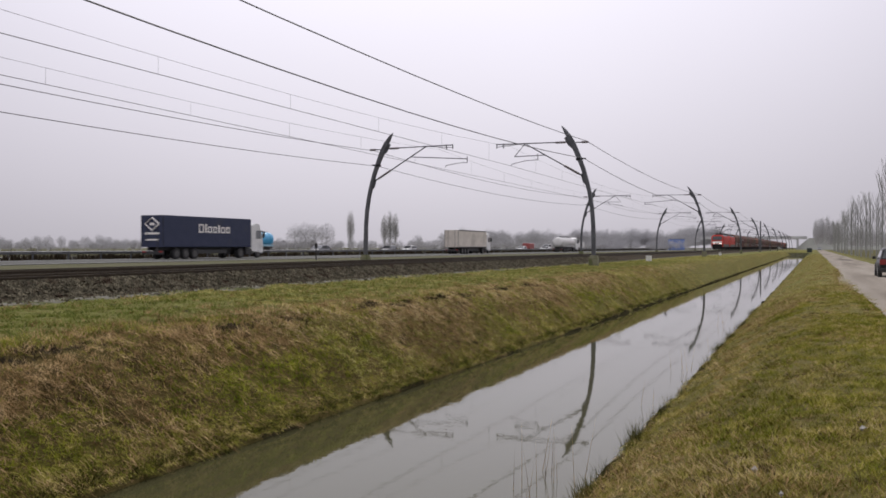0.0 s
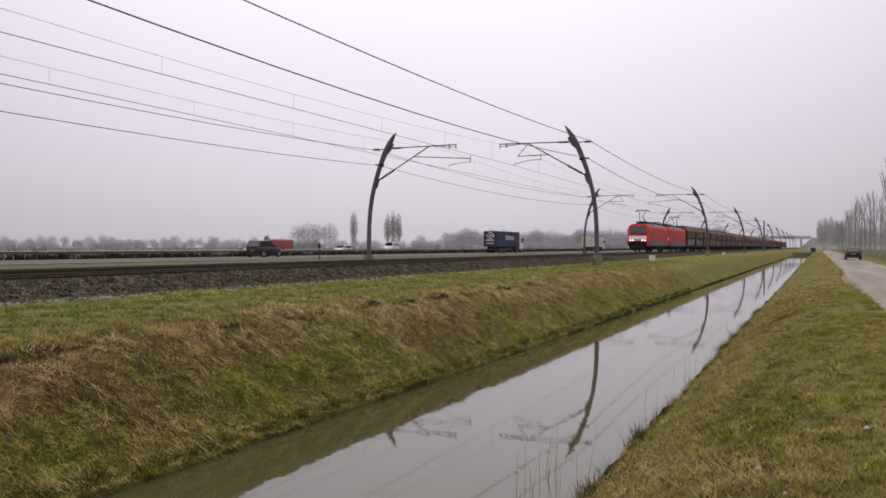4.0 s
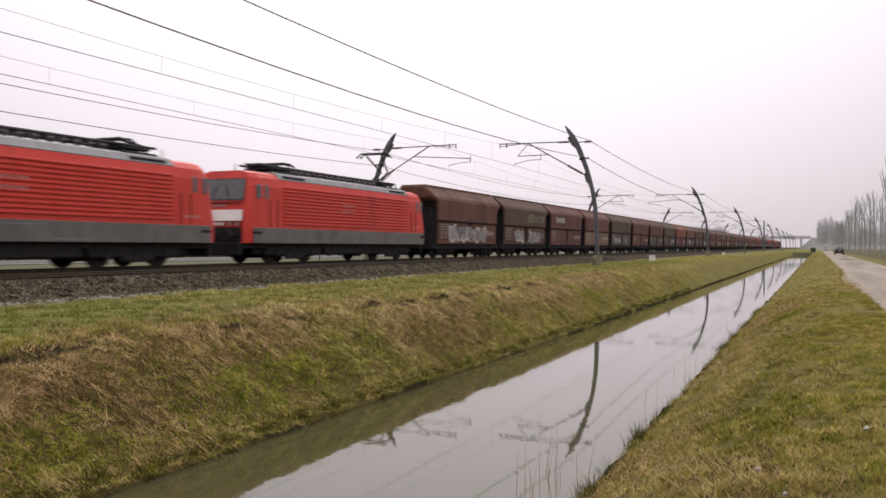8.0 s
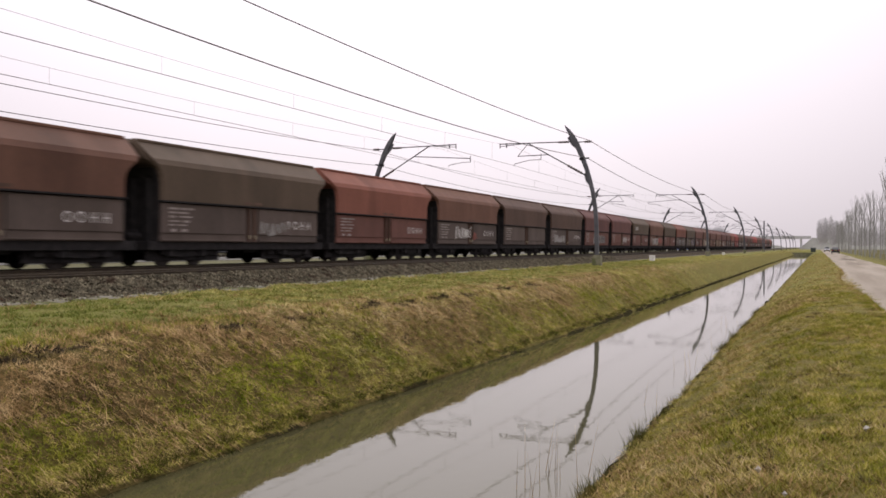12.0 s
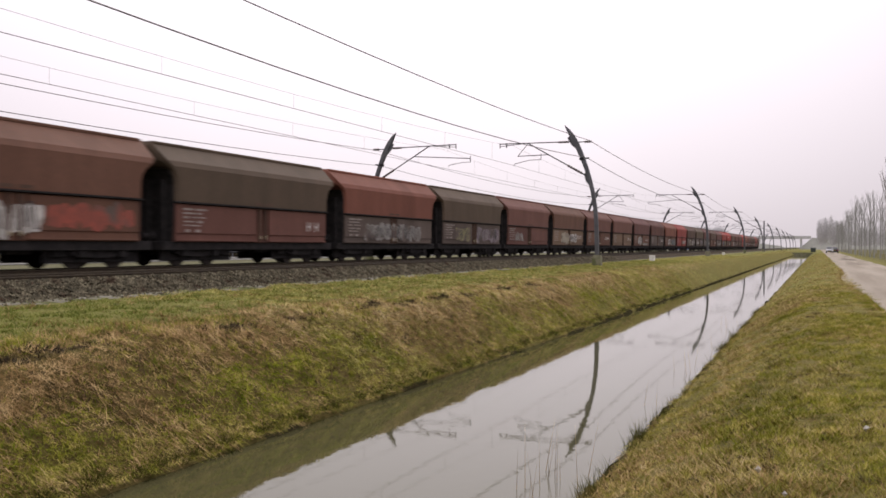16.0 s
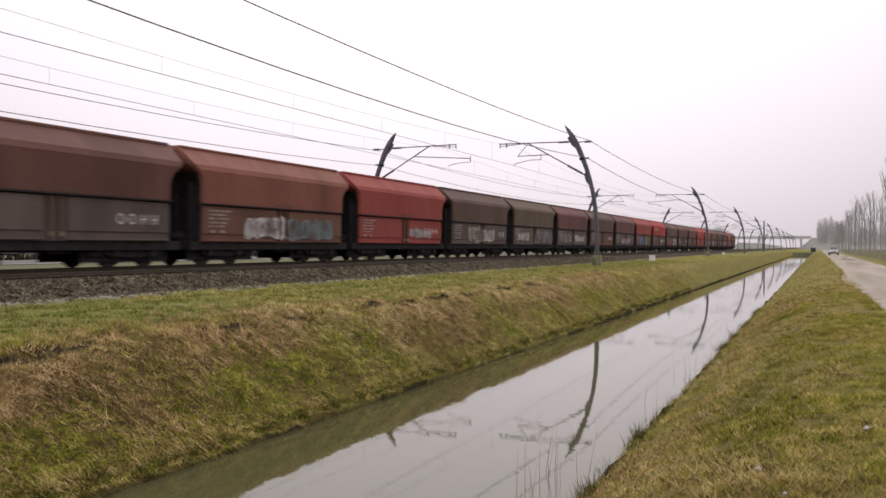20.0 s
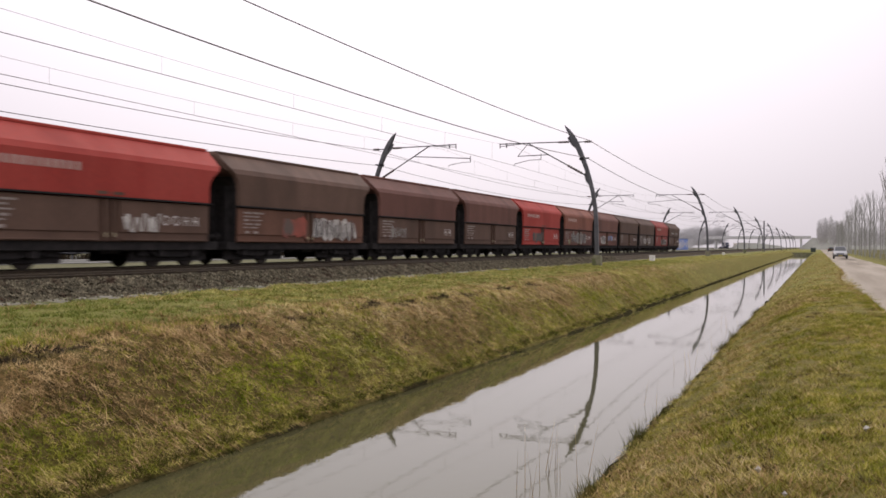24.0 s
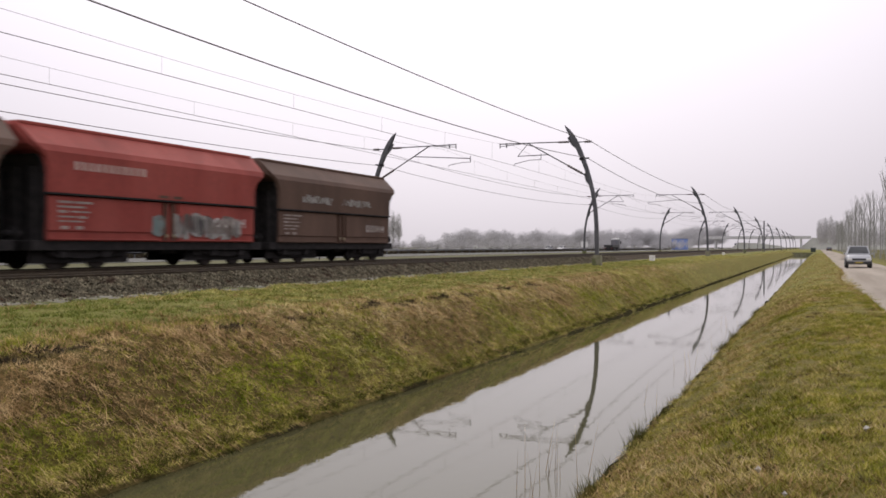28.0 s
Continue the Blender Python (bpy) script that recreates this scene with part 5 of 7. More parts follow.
            tube(bm, [(0.5, yb - e * 0.6, 4.02), (0.3, kn[0] + e * 0.15, kn[1] - 0.1)], 0.035, 4)
            for dy in (-0.2, 0.2):
                tube(bm, [(-0.98, yb - e * 0.25 + dy, zt - 0.22), (-0.72, yb - e * 0.25 + dy, zt), (0.72, yb - e * 0.25 + dy, zt), (0.98, yb - e * 0.25 + dy, zt - 0.22)], 0.05, 5)
        else:
            for x in (-0.35, 0.35):
                tube(bm, [(x, yb - e * 0.5, 4.05), (x * 0.6, yb + e * 1.3, 4.14)], 0.055, 5)
                tube(bm, [(x * 0.6, yb + e * 1.3, 4.14), (x * 1.3, yb - e * 0.5, 4.26)], 0.05, 5)
            for dy in (-0.2, 0.2):
                tube(bm, [(-0.98, yb - e * 0.5 + dy, 4.12), (-0.72, yb - e * 0.5 + dy, 4.28), (0.72, yb - e * 0.5 + dy, 4.28), (0.98, yb - e * 0.5 + dy, 4.12)], 0.05, 5)
        part("collector_arm", bm, M_DARKST, pan)
    for e in (-1, 1):
        yf = lambda z: e * (9.062 - (0.0 if z < 1.5 else (z - 1.5) * 0.27))

        def plate(name, x0, x1, z0, z1, mat, lab="", out=0.012, par=None):
            bm = B()
            vs = [bm.verts.new((x, yf(z) + e * out * k, z)) for k in (0, 1) for x, z in ((x0, z0), (x1, z0), (x1 * 0.97 if x1 > 0 else x1 * 0.97, z1), (x0 * 0.97, z1))]
            for f in ((0, 1, 2, 3), (4, 7, 6, 5), (0, 4, 5, 1), (1, 5, 6, 2), (2, 6, 7, 3), (3, 7, 4, 0)):
                bm.faces.new([vs[i] for i in f])
            return part(name, bm, mat, par or t, lab)
        plate("windscreen", -1.10, 1.10, 2.52, 3.34, M_DARKGL, "windscreen greyed in colour for reflected sky")
        plate("windscreen_seal", -1.15, 1.15, 2.47, 3.38, M_BLACKSEAL, out=0.006)
        plate("grab_bar", -1.05, 1.05, 2.36, 2.40, M_DARKST, out=0.05)
        for a in (-0.22, 0.0, 0.22):
            bm = B()
            tube(bm, [(a, yf(2.24) - e * 0.02, 2.24), (a, yf(2.24) + e * 0.03, 2.24)], [0.07, 0.06], 10)
            part("top_light", bm, M_RIMG, t)
        for a in (-0.45, 0.45):
            bm = B()
            tube(bm, [(a, yf(2.54) + e * 0.03, 2.54), (a * 0.6, yf(2.9) + e * 0.03, 2.9), (a * 0.45, yf(3.1) + e * 0.03, 3.1)], 0.018, 4)
            part("wiper", bm, M_DARKST, t)
        plate("front_panel", -1.20, 1.20, 1.62, 2.08, M_PANEL if e < 0 else M_FADED, "pale front panel")
        plate("lower_front", -1.24, 1.24, 0.74, 1.36, M_UNDER)
        for s in (-1, 1):
            for a in (0.62, 1.0):
                bm = B()
                tube(bm, [(s * a, yf(1.5) - e * 0.02, 1.49), (s * a, yf(1.5) + e * 0.03, 1.49)], [0.085, 0.075], 12)
                part("headlight", bm, M_LAMP if (e < 0 and raised < 0) else M_RIMG, t)
            plate("front_writing_bar", -0.35, 0.35, 1.44, 1.56, M_LETTER) if s > 0 else None
            bm = B()
            tube(bm, [(s * 0.87, e * 9.1, 1.03), (s * 0.87, e * 9.6, 1.03), (s * 0.87, e * 9.62, 1.03), (s * 0.87, e * 9.72, 1.03)], [0.11, 0.11, 0.25, 0.22], 12)
            part("buffer", bm, M_UNDER, t)
            # cab side windows and door
            for y0, y1 in ((8.05, 8.36), (7.5, 7.78)):
                bm = B()
                box(bm, min(s * 1.44, s * 1.503), max(s * 1.44, s * 1.503), e * y1 if e < 0 else y0, e * y0 if e < 0 else y1, 2.55, 3.14, 0.02)
                part("side_window", bm, M_DARKGL, t, "cab side window")
            bm = B()
            for yy in (7.4, 6.85):
                box(bm, min(s * 1.47, s * 1.512), max(s * 1.47, s * 1.512), e * yy - 0.02, e * yy + 0.02, 1.4, 2.5, 0.008)
            part("grab_rail", bm, M_DARKST, t)
            # dark raised plate painting the shade of a step recess
            bm = B()
            box(bm, min(s * 1.45, s * 1.512), max(s * 1.45, s * 1.512), e * 8.3 - 0.3, e * 8.3 + 0.3, 1.08, 1.2, 0.01)
            part("step_recess", bm, M_UNDER, t)
        bm = B()
        box(bm, -1.15, 1.15, e * 9.0 - 0.12, e * 9.0 + 0.12, 0.22, 0.74, 0.04)
        part("snow_plough", bm, M_UNDER, t)
        bm = B()
        for x in (-0.4, 0.35):
            tube(bm, [(x, e * 7.2, 3.7), (x, e * 7.2, 4.15)], 0.02, 5)
        part("aerial", bm, M_DARKST, t)
    bm = B()
    box(bm, -1.2, 1.2, -8.9, 8.9, 0.5, 0.74, 0.02)
    box(bm, -1.25, 1.25, -2.4, 2.4, 0.2, 0.72, 0.05)
    for e in (-1, 1):
        for s in (-1, 1):
            box(bm, min(s * 0.88, s * 0.98), max(s * 0.88, s * 0.98), min(e * 2.5, e * 7.9), max(e * 2.5, e * 7.9), 0.26, 0.6, 0.03)
    part("underframe", bm, M_UNDER, t)
    for y in (-4.95, 4.95):
        bm = B()
        for s in (-1, 1):
            box(bm, min(s * 1.02, s * 1.2), max(s * 1.02, s * 1.2), y - 2.3, y + 2.3, 0.34, 0.80, 0.06)
            box(bm, min(s * 1.05, s * 1.26), max(s * 1.05, s * 1.26), y - 0.75, y + 0.75, 0.20, 0.42, 0.05)
            for dy in (-1.45, 1.45):
                box(bm, min(s * 1.1, s * 1.28), max(s * 1.1, s * 1.28), y + dy - 0.2, y + dy + 0.2, 0.3, 0.66, 0.05)
            tube(bm, [(s * 1.22, y - 0.3, 0.3), (s * 1.22, y + 0.3, 0.75)], 0.06, 6)
        bo = part("bogie", bm, M_UNDER, t)
        bm = B()
        for sx in (-0.75, 0.75):
            tube(bm, [(sx - 0.07, 0, 0), (sx - 0.055, 0, 0), (sx + 0.055, 0, 0), (sx + 0.07, 0, 0)], [0.57, 0.64, 0.64, 0.57], 24)
        tube(bm, [(-0.75, 0, 0), (0.75, 0, 0)], 0.1, 8)
        wm = mesh_of("wheelset", bm)
        for dy in (-1.45, 1.45):
            ws = part("wheelset", wm, M_WHEEL, bo)
            ws.location = (0, y + dy, 0.64)
    # writing that cannot be read
    bm = bars([(-1.2 + 0.25 * i, -1.08 + 0.25 * i, 2.5, 2.62) for i in range(5)] + [(-1.2 + 0.25 * i, -1.08 + 0.25 * i, 2.2, 2.32) for i in range(5)], 1.548)
    part("company_mark", bm, M_FADED, t, "small pale company mark")
    part("number_bar", bars([(7.0 + 0.12 * i, 7.08 + 0.12 * i, 1.62, 1.72) for i in range(8)], 1.497), M_FADED, t)
    part("skirt_mark", bars([(-1.0, 0.6, 1.22, 1.26)] + [(0.8 + 0.2 * i, 0.92 + 0.2 * i, 0.78, 0.84) for i in range(9)], 1.508), M_LROOF, t)
    for o in t.children:        # the body is raised above the bogies to fit the camera's view
        if not o.name.startswith("bogie"):
            o.location.z += 0.15
    return t


LOCOS = [locomotive(-1), locomotive(1)]


# ---- road vehicles; each runs towards plus y in its own space, wheels on z 0 ----
M_TYRE = surf("tyre_rubber", (0.02, 0.02, 0.02), (0.03, 0.03, 0.03), 6, 0.9, bump=0.1)
M_RIM = surf("alloy_rim", (0.4, 0.4, 0.41), (0.3, 0.3, 0.31), 5, 0.4, 0.8, bump=0.0)
M_TAIL = glow("tail_lamp", (1.0, 0.05, 0.03), 0.02, (0.16, 0.01, 0.01))
M_HEAD = glow("car_headlamp", (1.0, 0.97, 0.9), 0.12, (0.4, 0.4, 0.4))
M_PLATE = surf("yellow_plate", (0.38, 0.29, 0.06), (0.32, 0.25, 0.05), 4, 0.6, bump=0.0)
M_STEELHUB = surf("dark_steel_hub", (0.07, 0.068, 0.065), (0.11, 0.105, 0.10), 5, 0.6, 0.4, bump=0.0)
M_BLACKTRIM = surf("black_trim", (0.02, 0.02, 0.02), (0.035, 0.035, 0.035), 5, 0.6, bump=0.05)


def paint(name, c):
    return surf(name, c, tuple(min(1, 1.12 * q) for q in c), 1.5, 0.4, 0.0, bump=0.0, c3=tuple(0.8 * q for q in c), stain=0.6, spec=0.3)


WHEELS = {}


def wheel(parent, x, y, r, w, hub=None, said="alloy rim"):
    k = (r, w)
    if k not in WHEELS:
        bm = B()
        tube(bm, [(-w / 2, 0, 0), (-w / 2 + 0.03, 0, 0), (w / 2 - 0.03, 0, 0), (w / 2, 0, 0)], [r - 0.04, r, r, r - 0.04], 20)
        bm2 = B()
        tube(bm2, [(-w / 2 - 0.01, 0, 0), (w / 2 + 0.01, 0, 0)], [r * 0.62] * 2, 14)
        WHEELS[k] = (mesh_of("tyre", bm), mesh_of("rim", bm2))
    t = part("tyre", WHEELS[k][0], M_TYRE, parent, "black tyre")
    t.location = (x, y, r)
    part("rim", WHEELS[k][1], hub or M_RIM, t, said)


def car(label, mat, L=4.3, W=1.76, H=1.48, tall=False, category="car", lit=False):
    t = thing("car", label, category, "cars")
    h = L / 2
    belt = 0.62 * H
    if tall:
        top = [(-h + 0.12, belt), (-h + 0.32, H - 0.05), (-h + 0.6, H), (h * 0.12, H), (h * 0.48, belt)]
    else:
        top = [(-h + 0.1, belt), (-h + 0.55, H - 0.06), (-h + 0.95, H), (h * 0.05, H), (h * 0.50, belt)]
    # body shell: rounded sections from tail to nose
    if tall:
        run = [(-h, 0.50, 0.80, 0.80), (-h + 0.06, 0.36, belt - 0.10, 0.92), (-h + 0.35, 0.32, belt, 0.985), (-0.3, 0.30, belt, 1.0), (h * 0.42, 0.30, belt - 0.01, 1.0),
               (h - 0.75, 0.30, belt - 0.06, 0.985), (h - 0.22, 0.34, belt - 0.17, 0.93), (h - 0.05, 0.40, belt - 0.30, 0.85), (h, 0.48, 0.62, 0.76)]
    else:
        run = [(-h, 0.46, 0.70, 0.80), (-h + 0.07, 0.30, belt - 0.08, 0.91), (-h + 0.45, 0.25, belt, 0.985), (-0.2, 0.23, belt, 1.0), (h * 0.40, 0.23, belt - 0.01, 1.0),
               (h - 0.7, 0.25, belt - 0.09, 0.975), (h - 0.2, 0.30, belt - 0.22, 0.90), (h - 0.04, 0.36, belt - 0.32, 0.82), (h, 0.42, 0.56, 0.74)]
    bm = B()
    secs = []
    for y, lo, hi, k in run:
        w = W / 2 * k
        half = [(w * 0.84, lo), (w * 0.97, lo + 0.10 * (hi - lo)), (w, lo + 0.45 * (hi - lo)), (w * 0.985, lo + 0.72 * (hi - lo)), (w * 0.94, hi - 0.05), (w * 0.80, hi)]
        secs.append([(x, y, z) for x, z in half] + [(-x, y, z) for x, z in half[::-1]])
    part("body", loft(bm, secs), mat, t, smooth=True)
    bm = B()
    secs = []
    for y, z in top:
        z = max(z, belt + 0.01)
        w = W / 2 * (0.93 - 0.19 * (z - belt) / (H - belt))
        half = [(W / 2 * 0.93, belt - 0.06), (W / 2 * 0.93 * 0.5 + w * 0.5, (belt + z) / 2), (w, z - 0.03 * (z > belt + 0.1)), (w - 0.10, z)]
        secs.append([(x, y, q) for x, q in half] + [(-x, y, q) for x, q in half[::-1]])
    part("cabin", loft(bm, secs), mat, t)
    # glass all round, a little proud of the cabin
    ins = [(top[0][0] + 0.02, belt + 0.03), (top[1][0] + 0.08, H - 0.13), (top[3][0] - 0.08, H - 0.12), (top[4][0] - 0.08, belt + 0.03)]
    for s in (-1, 1):
        bm = B()
        wid = lambda z: (W * 0.93 + (W * 0.74 - W * 0.93) * (z - belt) / (H - belt)) / 2
        a = [bm.verts.new((s * (wid(z) + 0.006), y + (0.12 if y < 0 else -0.05), z)) for y, z in ins]
        bm.faces.new(a if s > 0 else a[::-1])
        bmesh.ops.solidify(bm, geom=bm.faces[:], thickness=0.01)
        part("side_glass", bm, M_GLASS, t, "tinted side glass")
    for (y0, z0), (y1, z1), o, nm in ((top[3], top[4], 1, "windscreen"), (top[1], top[0], -1, "rear_window")):
        bm = B()
        u0, u1 = (0.1, 0.92)
        pts = [(y0 + (y1 - y0) * u, z0 + (z1 - z0) * u) for u in (u0, u1)]
        n2 = Vector((0, z0 - z1, (y1 - y0))).normalized()
        n2 = n2 if n2.y * o > 0 else -n2
        vs = []
        for (y, z), k in zip(pts, (0.66, 0.82)):
            vs.append([bm.verts.new(Vector((sx * W * k / 2, y, z)) + n2 * 0.008) for sx in (-1, 1)])
        bm.faces.new((vs[0][0], vs[0][1], vs[1][1], vs[1][0]))
        bmesh.ops.solidify(bm, geom=bm.faces[:], thickness=0.008)
        part(nm, bm, M_GLASS, t)
    for s in (-1, 1):
        for y in (-h + 0.75, h - 0.8):
            r = 0.34 if tall else 0.31
            wheel(t, s * (W / 2 - 0.075), y, r, 0.2)
            bm = B()
            tube(bm, [(s * (W / 2 - 0.16), y, r + 0.02), (s * (W / 2 + 0.012), y, r + 0.02)], r + 0.07, 20)
            part("wheel_arch", bm, M_BLACKTRIM, t, "black wheel arch")
        bm = B()
        box(bm, s * W * 0.40 - 0.14, s * W * 0.40 + 0.14, -h - 0.02, -h + 0.1, belt - 0.28, belt - 0.02, 0.02)
        part("tail_light", bm, M_TAIL, t, "dull red tail light")
        bm = B()
        box(bm, s * W * 0.37 - 0.18, s * W * 0.37 + 0.18, h - 0.14, h + 0.015, 0.56, 0.70, 0.02)
        part("headlight", bm, M_HEAD if lit else M_RIM, t, "clear headlight")
        bm = B()
        box(bm, min(s * W * 0.5, s * (W * 0.5 + 0.16)), max(s * W * 0.5, s * (W * 0.5 + 0.16)), h * 0.36, h * 0.42, belt - 0.02, belt + 0.12, 0.02)
        part("door_mirror", bm, mat, t)
    for y, nm in ((-h, "rear_bumper"), (h, "front_bumper")):
        bm = B()
        box(bm, -W * 0.47, W * 0.47, y - 0.06, y + 0.06, 0.28, 0.48, 0.03)
        part(nm, bm, M_BLACKTRIM, t)
        bm = B()
        yy = y + math.copysign(0.07, y)
        box(bm, -0.25, 0.25, yy - 0.01, yy + 0.01, 0.36 + (0.3 if y < 0 else 0), 0.46 + (0.3 if y < 0 else 0))
        part("blank_plate", bm, M_PLATE, t)
    bm = B()
    box(bm, -0.46, 0.46, h - 0.03, h + 0.02, 0.56, 0.70 if tall else 0.62, 0.02)
    part("grille", bm, M_BLACKTRIM, t)
    return t


def truck_cab(t, mat, y0, H=3.6):
    """Cab over engine, its back at y0."""
    bm = B()
    o = [(y0, 0.7), (y0, H - 0.25), (y0 + 0.9, H), (y0 + 1.55, H - 0.1), (y0 + 2.05, 2.35), (y0 + 2.2, 1.6), (y0 + 2.2, 0.5), (y0 + 1.7, 0.45)]
    a = [bm.verts.new((-1.22, y, z)) for y, z in o]
    b = [bm.verts.new((1.22, y, z)) for y, z in o]
    for i in range(len(o)):
        j = (i + 1) % len(o)
        bm.faces.new((a[i], a[j], b[j], b[i]))
    bm.faces.new(a[::-1])
    bm.faces.new(b)
    bmesh.ops.bevel(bm, geom=bm.edges[:], offset=0.07, segments=2, affect="EDGES")
    cab = part("cab", bm, mat, t)
    bm = B()
    vs = [bm.verts.new(p) for p in ((-1.08, y0 + 2.12, 2.1), (1.08, y0 + 2.12, 2.1), (1.0, y0 + 1.76, 3.15), (-1.0, y0 + 1.76, 3.15))]
    bm.faces.new(vs)
    bmesh.ops.solidify(bm, geom=bm.faces[:], thickness=0.05)
    part("windscreen", bm, M_GLASS, cab)
    for s in (-1, 1):
        bm = B()
        box(bm, min(s * 1.2, s * 1.235), max(s * 1.2, s * 1.235), y0 + 0.85, y0 + 1.75, 2.0, 2.85, 0.03)
        part("side_window", bm, M_GLASS, cab)
        bm = B()
        box(bm, min(s * 1.25, s * 1.5), max(s * 1.25, s * 1.5), y0 + 1.95, y0 + 2.1, 2.1, 2.8, 0.03)
        part("mirror", bm, M_BLACKTRIM, cab)
        bm = B()
        box(bm, s * 0.95 - 0.2, s * 0.95 + 0.2, y0 + 2.14, y0 + 2.23, 0.72, 0.95, 0.03)
        part("headlight", bm, M_RIM, cab)
        wheel(t, s * 1.05, y0 + 1.25, 0.5, 0.32, M_STEELHUB, "dark steel rim")
        wheel(t, s * 1.0, y0 - 1.9, 0.5, 0.5, M_STEELHUB, "dark steel rim")
    bm = B()
    box(bm, -1.1, 1.1, y0 + 2.16, y0 + 2.23, 0.95, 1.5, 0.03)
    box(bm, -1.2, 1.2, y0 + 1.9, y0 + 2.22, 0.38, 0.68, 0.04)
    part("grille", bm, M_BLACKTRIM, cab)
    bm = B()
    box(bm, -0.45, 0.45, y0 - 3.2, y0 + 1.8, 0.55, 0.9)
    for s in (-1, 1):
        box(bm, min(s * 0.7, s * 1.2), max(s * 0.7, s * 1.2), y0 - 0.9, y0 + 0.2, 0.35, 0.95, 0.05)
    part("chassis", bm, M_BLACKTRIM, t)


def trailer_base(t, y0, y1, deck=1.15):
    bm = B()
    for s in (-1, 1):
        box(bm, s * 0.5 - 0.08, s * 0.5 + 0.08, y0, y1, deck - 0.35, deck)
        box(bm, s * 1.12 - 0.03, s * 1.12 + 0.03, y0 + 4.6, y1 - 4.0, 0.5, 0.85, 0.01)
    box(bm, -1.2, 1.2, y0, y0 + 0.12, 0.45, 0.75, 0.02)
    part("trailer_frame", bm, M_BLACKTRIM, t)
    for s in (-1, 1):
        for i in range(3):
            wheel(t, s * 1.02, y0 + 1.9 + 1.31 * i, 0.5, 0.4, M_STEELHUB, "dark steel rim")
        bm = B()
        box(bm, s * 0.95 - 0.2, s * 0.95 + 0.2, y0 - 0.03, y0 + 0.02, 0.62, 0.76, 0.01)
        part("tail_light", bm, M_TAIL, t)
    bm = B()
    for s in (-1, 1):
        box(bm, s * 0.9 - 0.05, s * 0.9 + 0.05, y1 - 4.2, y1 - 4.0, 0.35, deck - 0.3)
    part("landing_leg", bm, M_BLACKTRIM, t)


def lorry(label, boxmat, cabmat, y_box=13.6, top=4.0, category="lorry", curtains=False):
    t = thing("lorry", label, category, "lorries")
    y0 = -8.0
    trailer_base(t, y0, y0 + y_box)
    bm = B()
    # one folded shell with upright corrugations along both flanks
    n = 2 if curtains else 44
    run = [(0.0, 1.27)]
    for i in range(n):
        y = 0.2 + (y_box - 0.4) * i / (n - 1)
        run += [(y - 0.075, 1.27), (y - 0.05, 1.29), (y + 0.05, 1.29), (y + 0.075, 1.27)]
    run.append((y_box, 1.27))
    loft(bm, [[(x * k, y0 + y, z) for y, x in run] + [(-x * k, y0 + y, z) for y, x in run[::-1]] for z, k in ((1.12, 0.985), (1.2, 1.0), (top - 0.08, 1.0), (top, 0.985))])
    body = part("box_body", bm, boxmat, t)
    bm = B()
    for x in (-1.2, -0.6, 0.6, 1.2):
        tube(bm, [(x, y0 - 0.03, 1.2), (x, y0 - 0.03, top - 0.1)], 0.025, 5)
    part("door_bar", bm, M_BLACKTRIM, body)
    if curtains:
        for s in (-1, 1):
            for z0, z1 in ((top - 0.13, top + 0.015), (1.06, 1.2)):
                bm = B()
                box(bm, min(s * 1.255, s * 1.31), max(s * 1.255, s * 1.31), y0 + 0.02, y0 + y_box - 0.02, z0, z1, 0.015)
                part("body_rail", bm, M_STEELHUB, body, "grey metal rail")
    truck_cab(t, cabmat, y0 + y_box + 0.15)
    return t


M_NAVY = surf("navy_container_paint", (0.018, 0.026, 0.062), (0.026, 0.034, 0.075), 1.2, 0.55, bump=0.08, c3=(0.035, 0.04, 0.06), stain=0.6)
M_CREAM = surf("grubby_white_tarpaulin", (0.64, 0.59, 0.51), (0.56, 0.51, 0.44), 1.0, 0.7, bump=0.1, c3=(0.46, 0.42, 0.36), stain=0.55)
M_TANKB = surf("blue_tank_paint", (0.05, 0.33, 0.56), (0.07, 0.38, 0.62), 1.0, 0.35, bump=0.0)
M_TANKW = surf("white_tank_paint", (0.72, 0.71, 0.68), (0.62, 0.61, 0.58), 1.0, 0.4, bump=0.0)
M_CABW = paint("white_cab_paint", (0.62, 0.62, 0.60))
M_LBLUE = paint("light_blue_cab_paint", (0.30, 0.52, 0.62))
# trailer red, desaturated in its colour to suggest haze
M_LREDB = paint("haze_dulled_trailer_red", (0.31, 0.085, 0.078))
PAINTS = {k: paint(k + "_car_paint", c) for k, c in dict(black=(0.012, 0.012, 0.014), silver=(0.31, 0.32, 0.33), white=(0.60, 0.60, 0.59), red=(0.40, 0.04, 0.04), navy=(0.03, 0.04, 0.085),
                                                      grey=(0.15, 0.15, 0.16), darkgrey=(0.018, 0.018, 0.02)).items()}


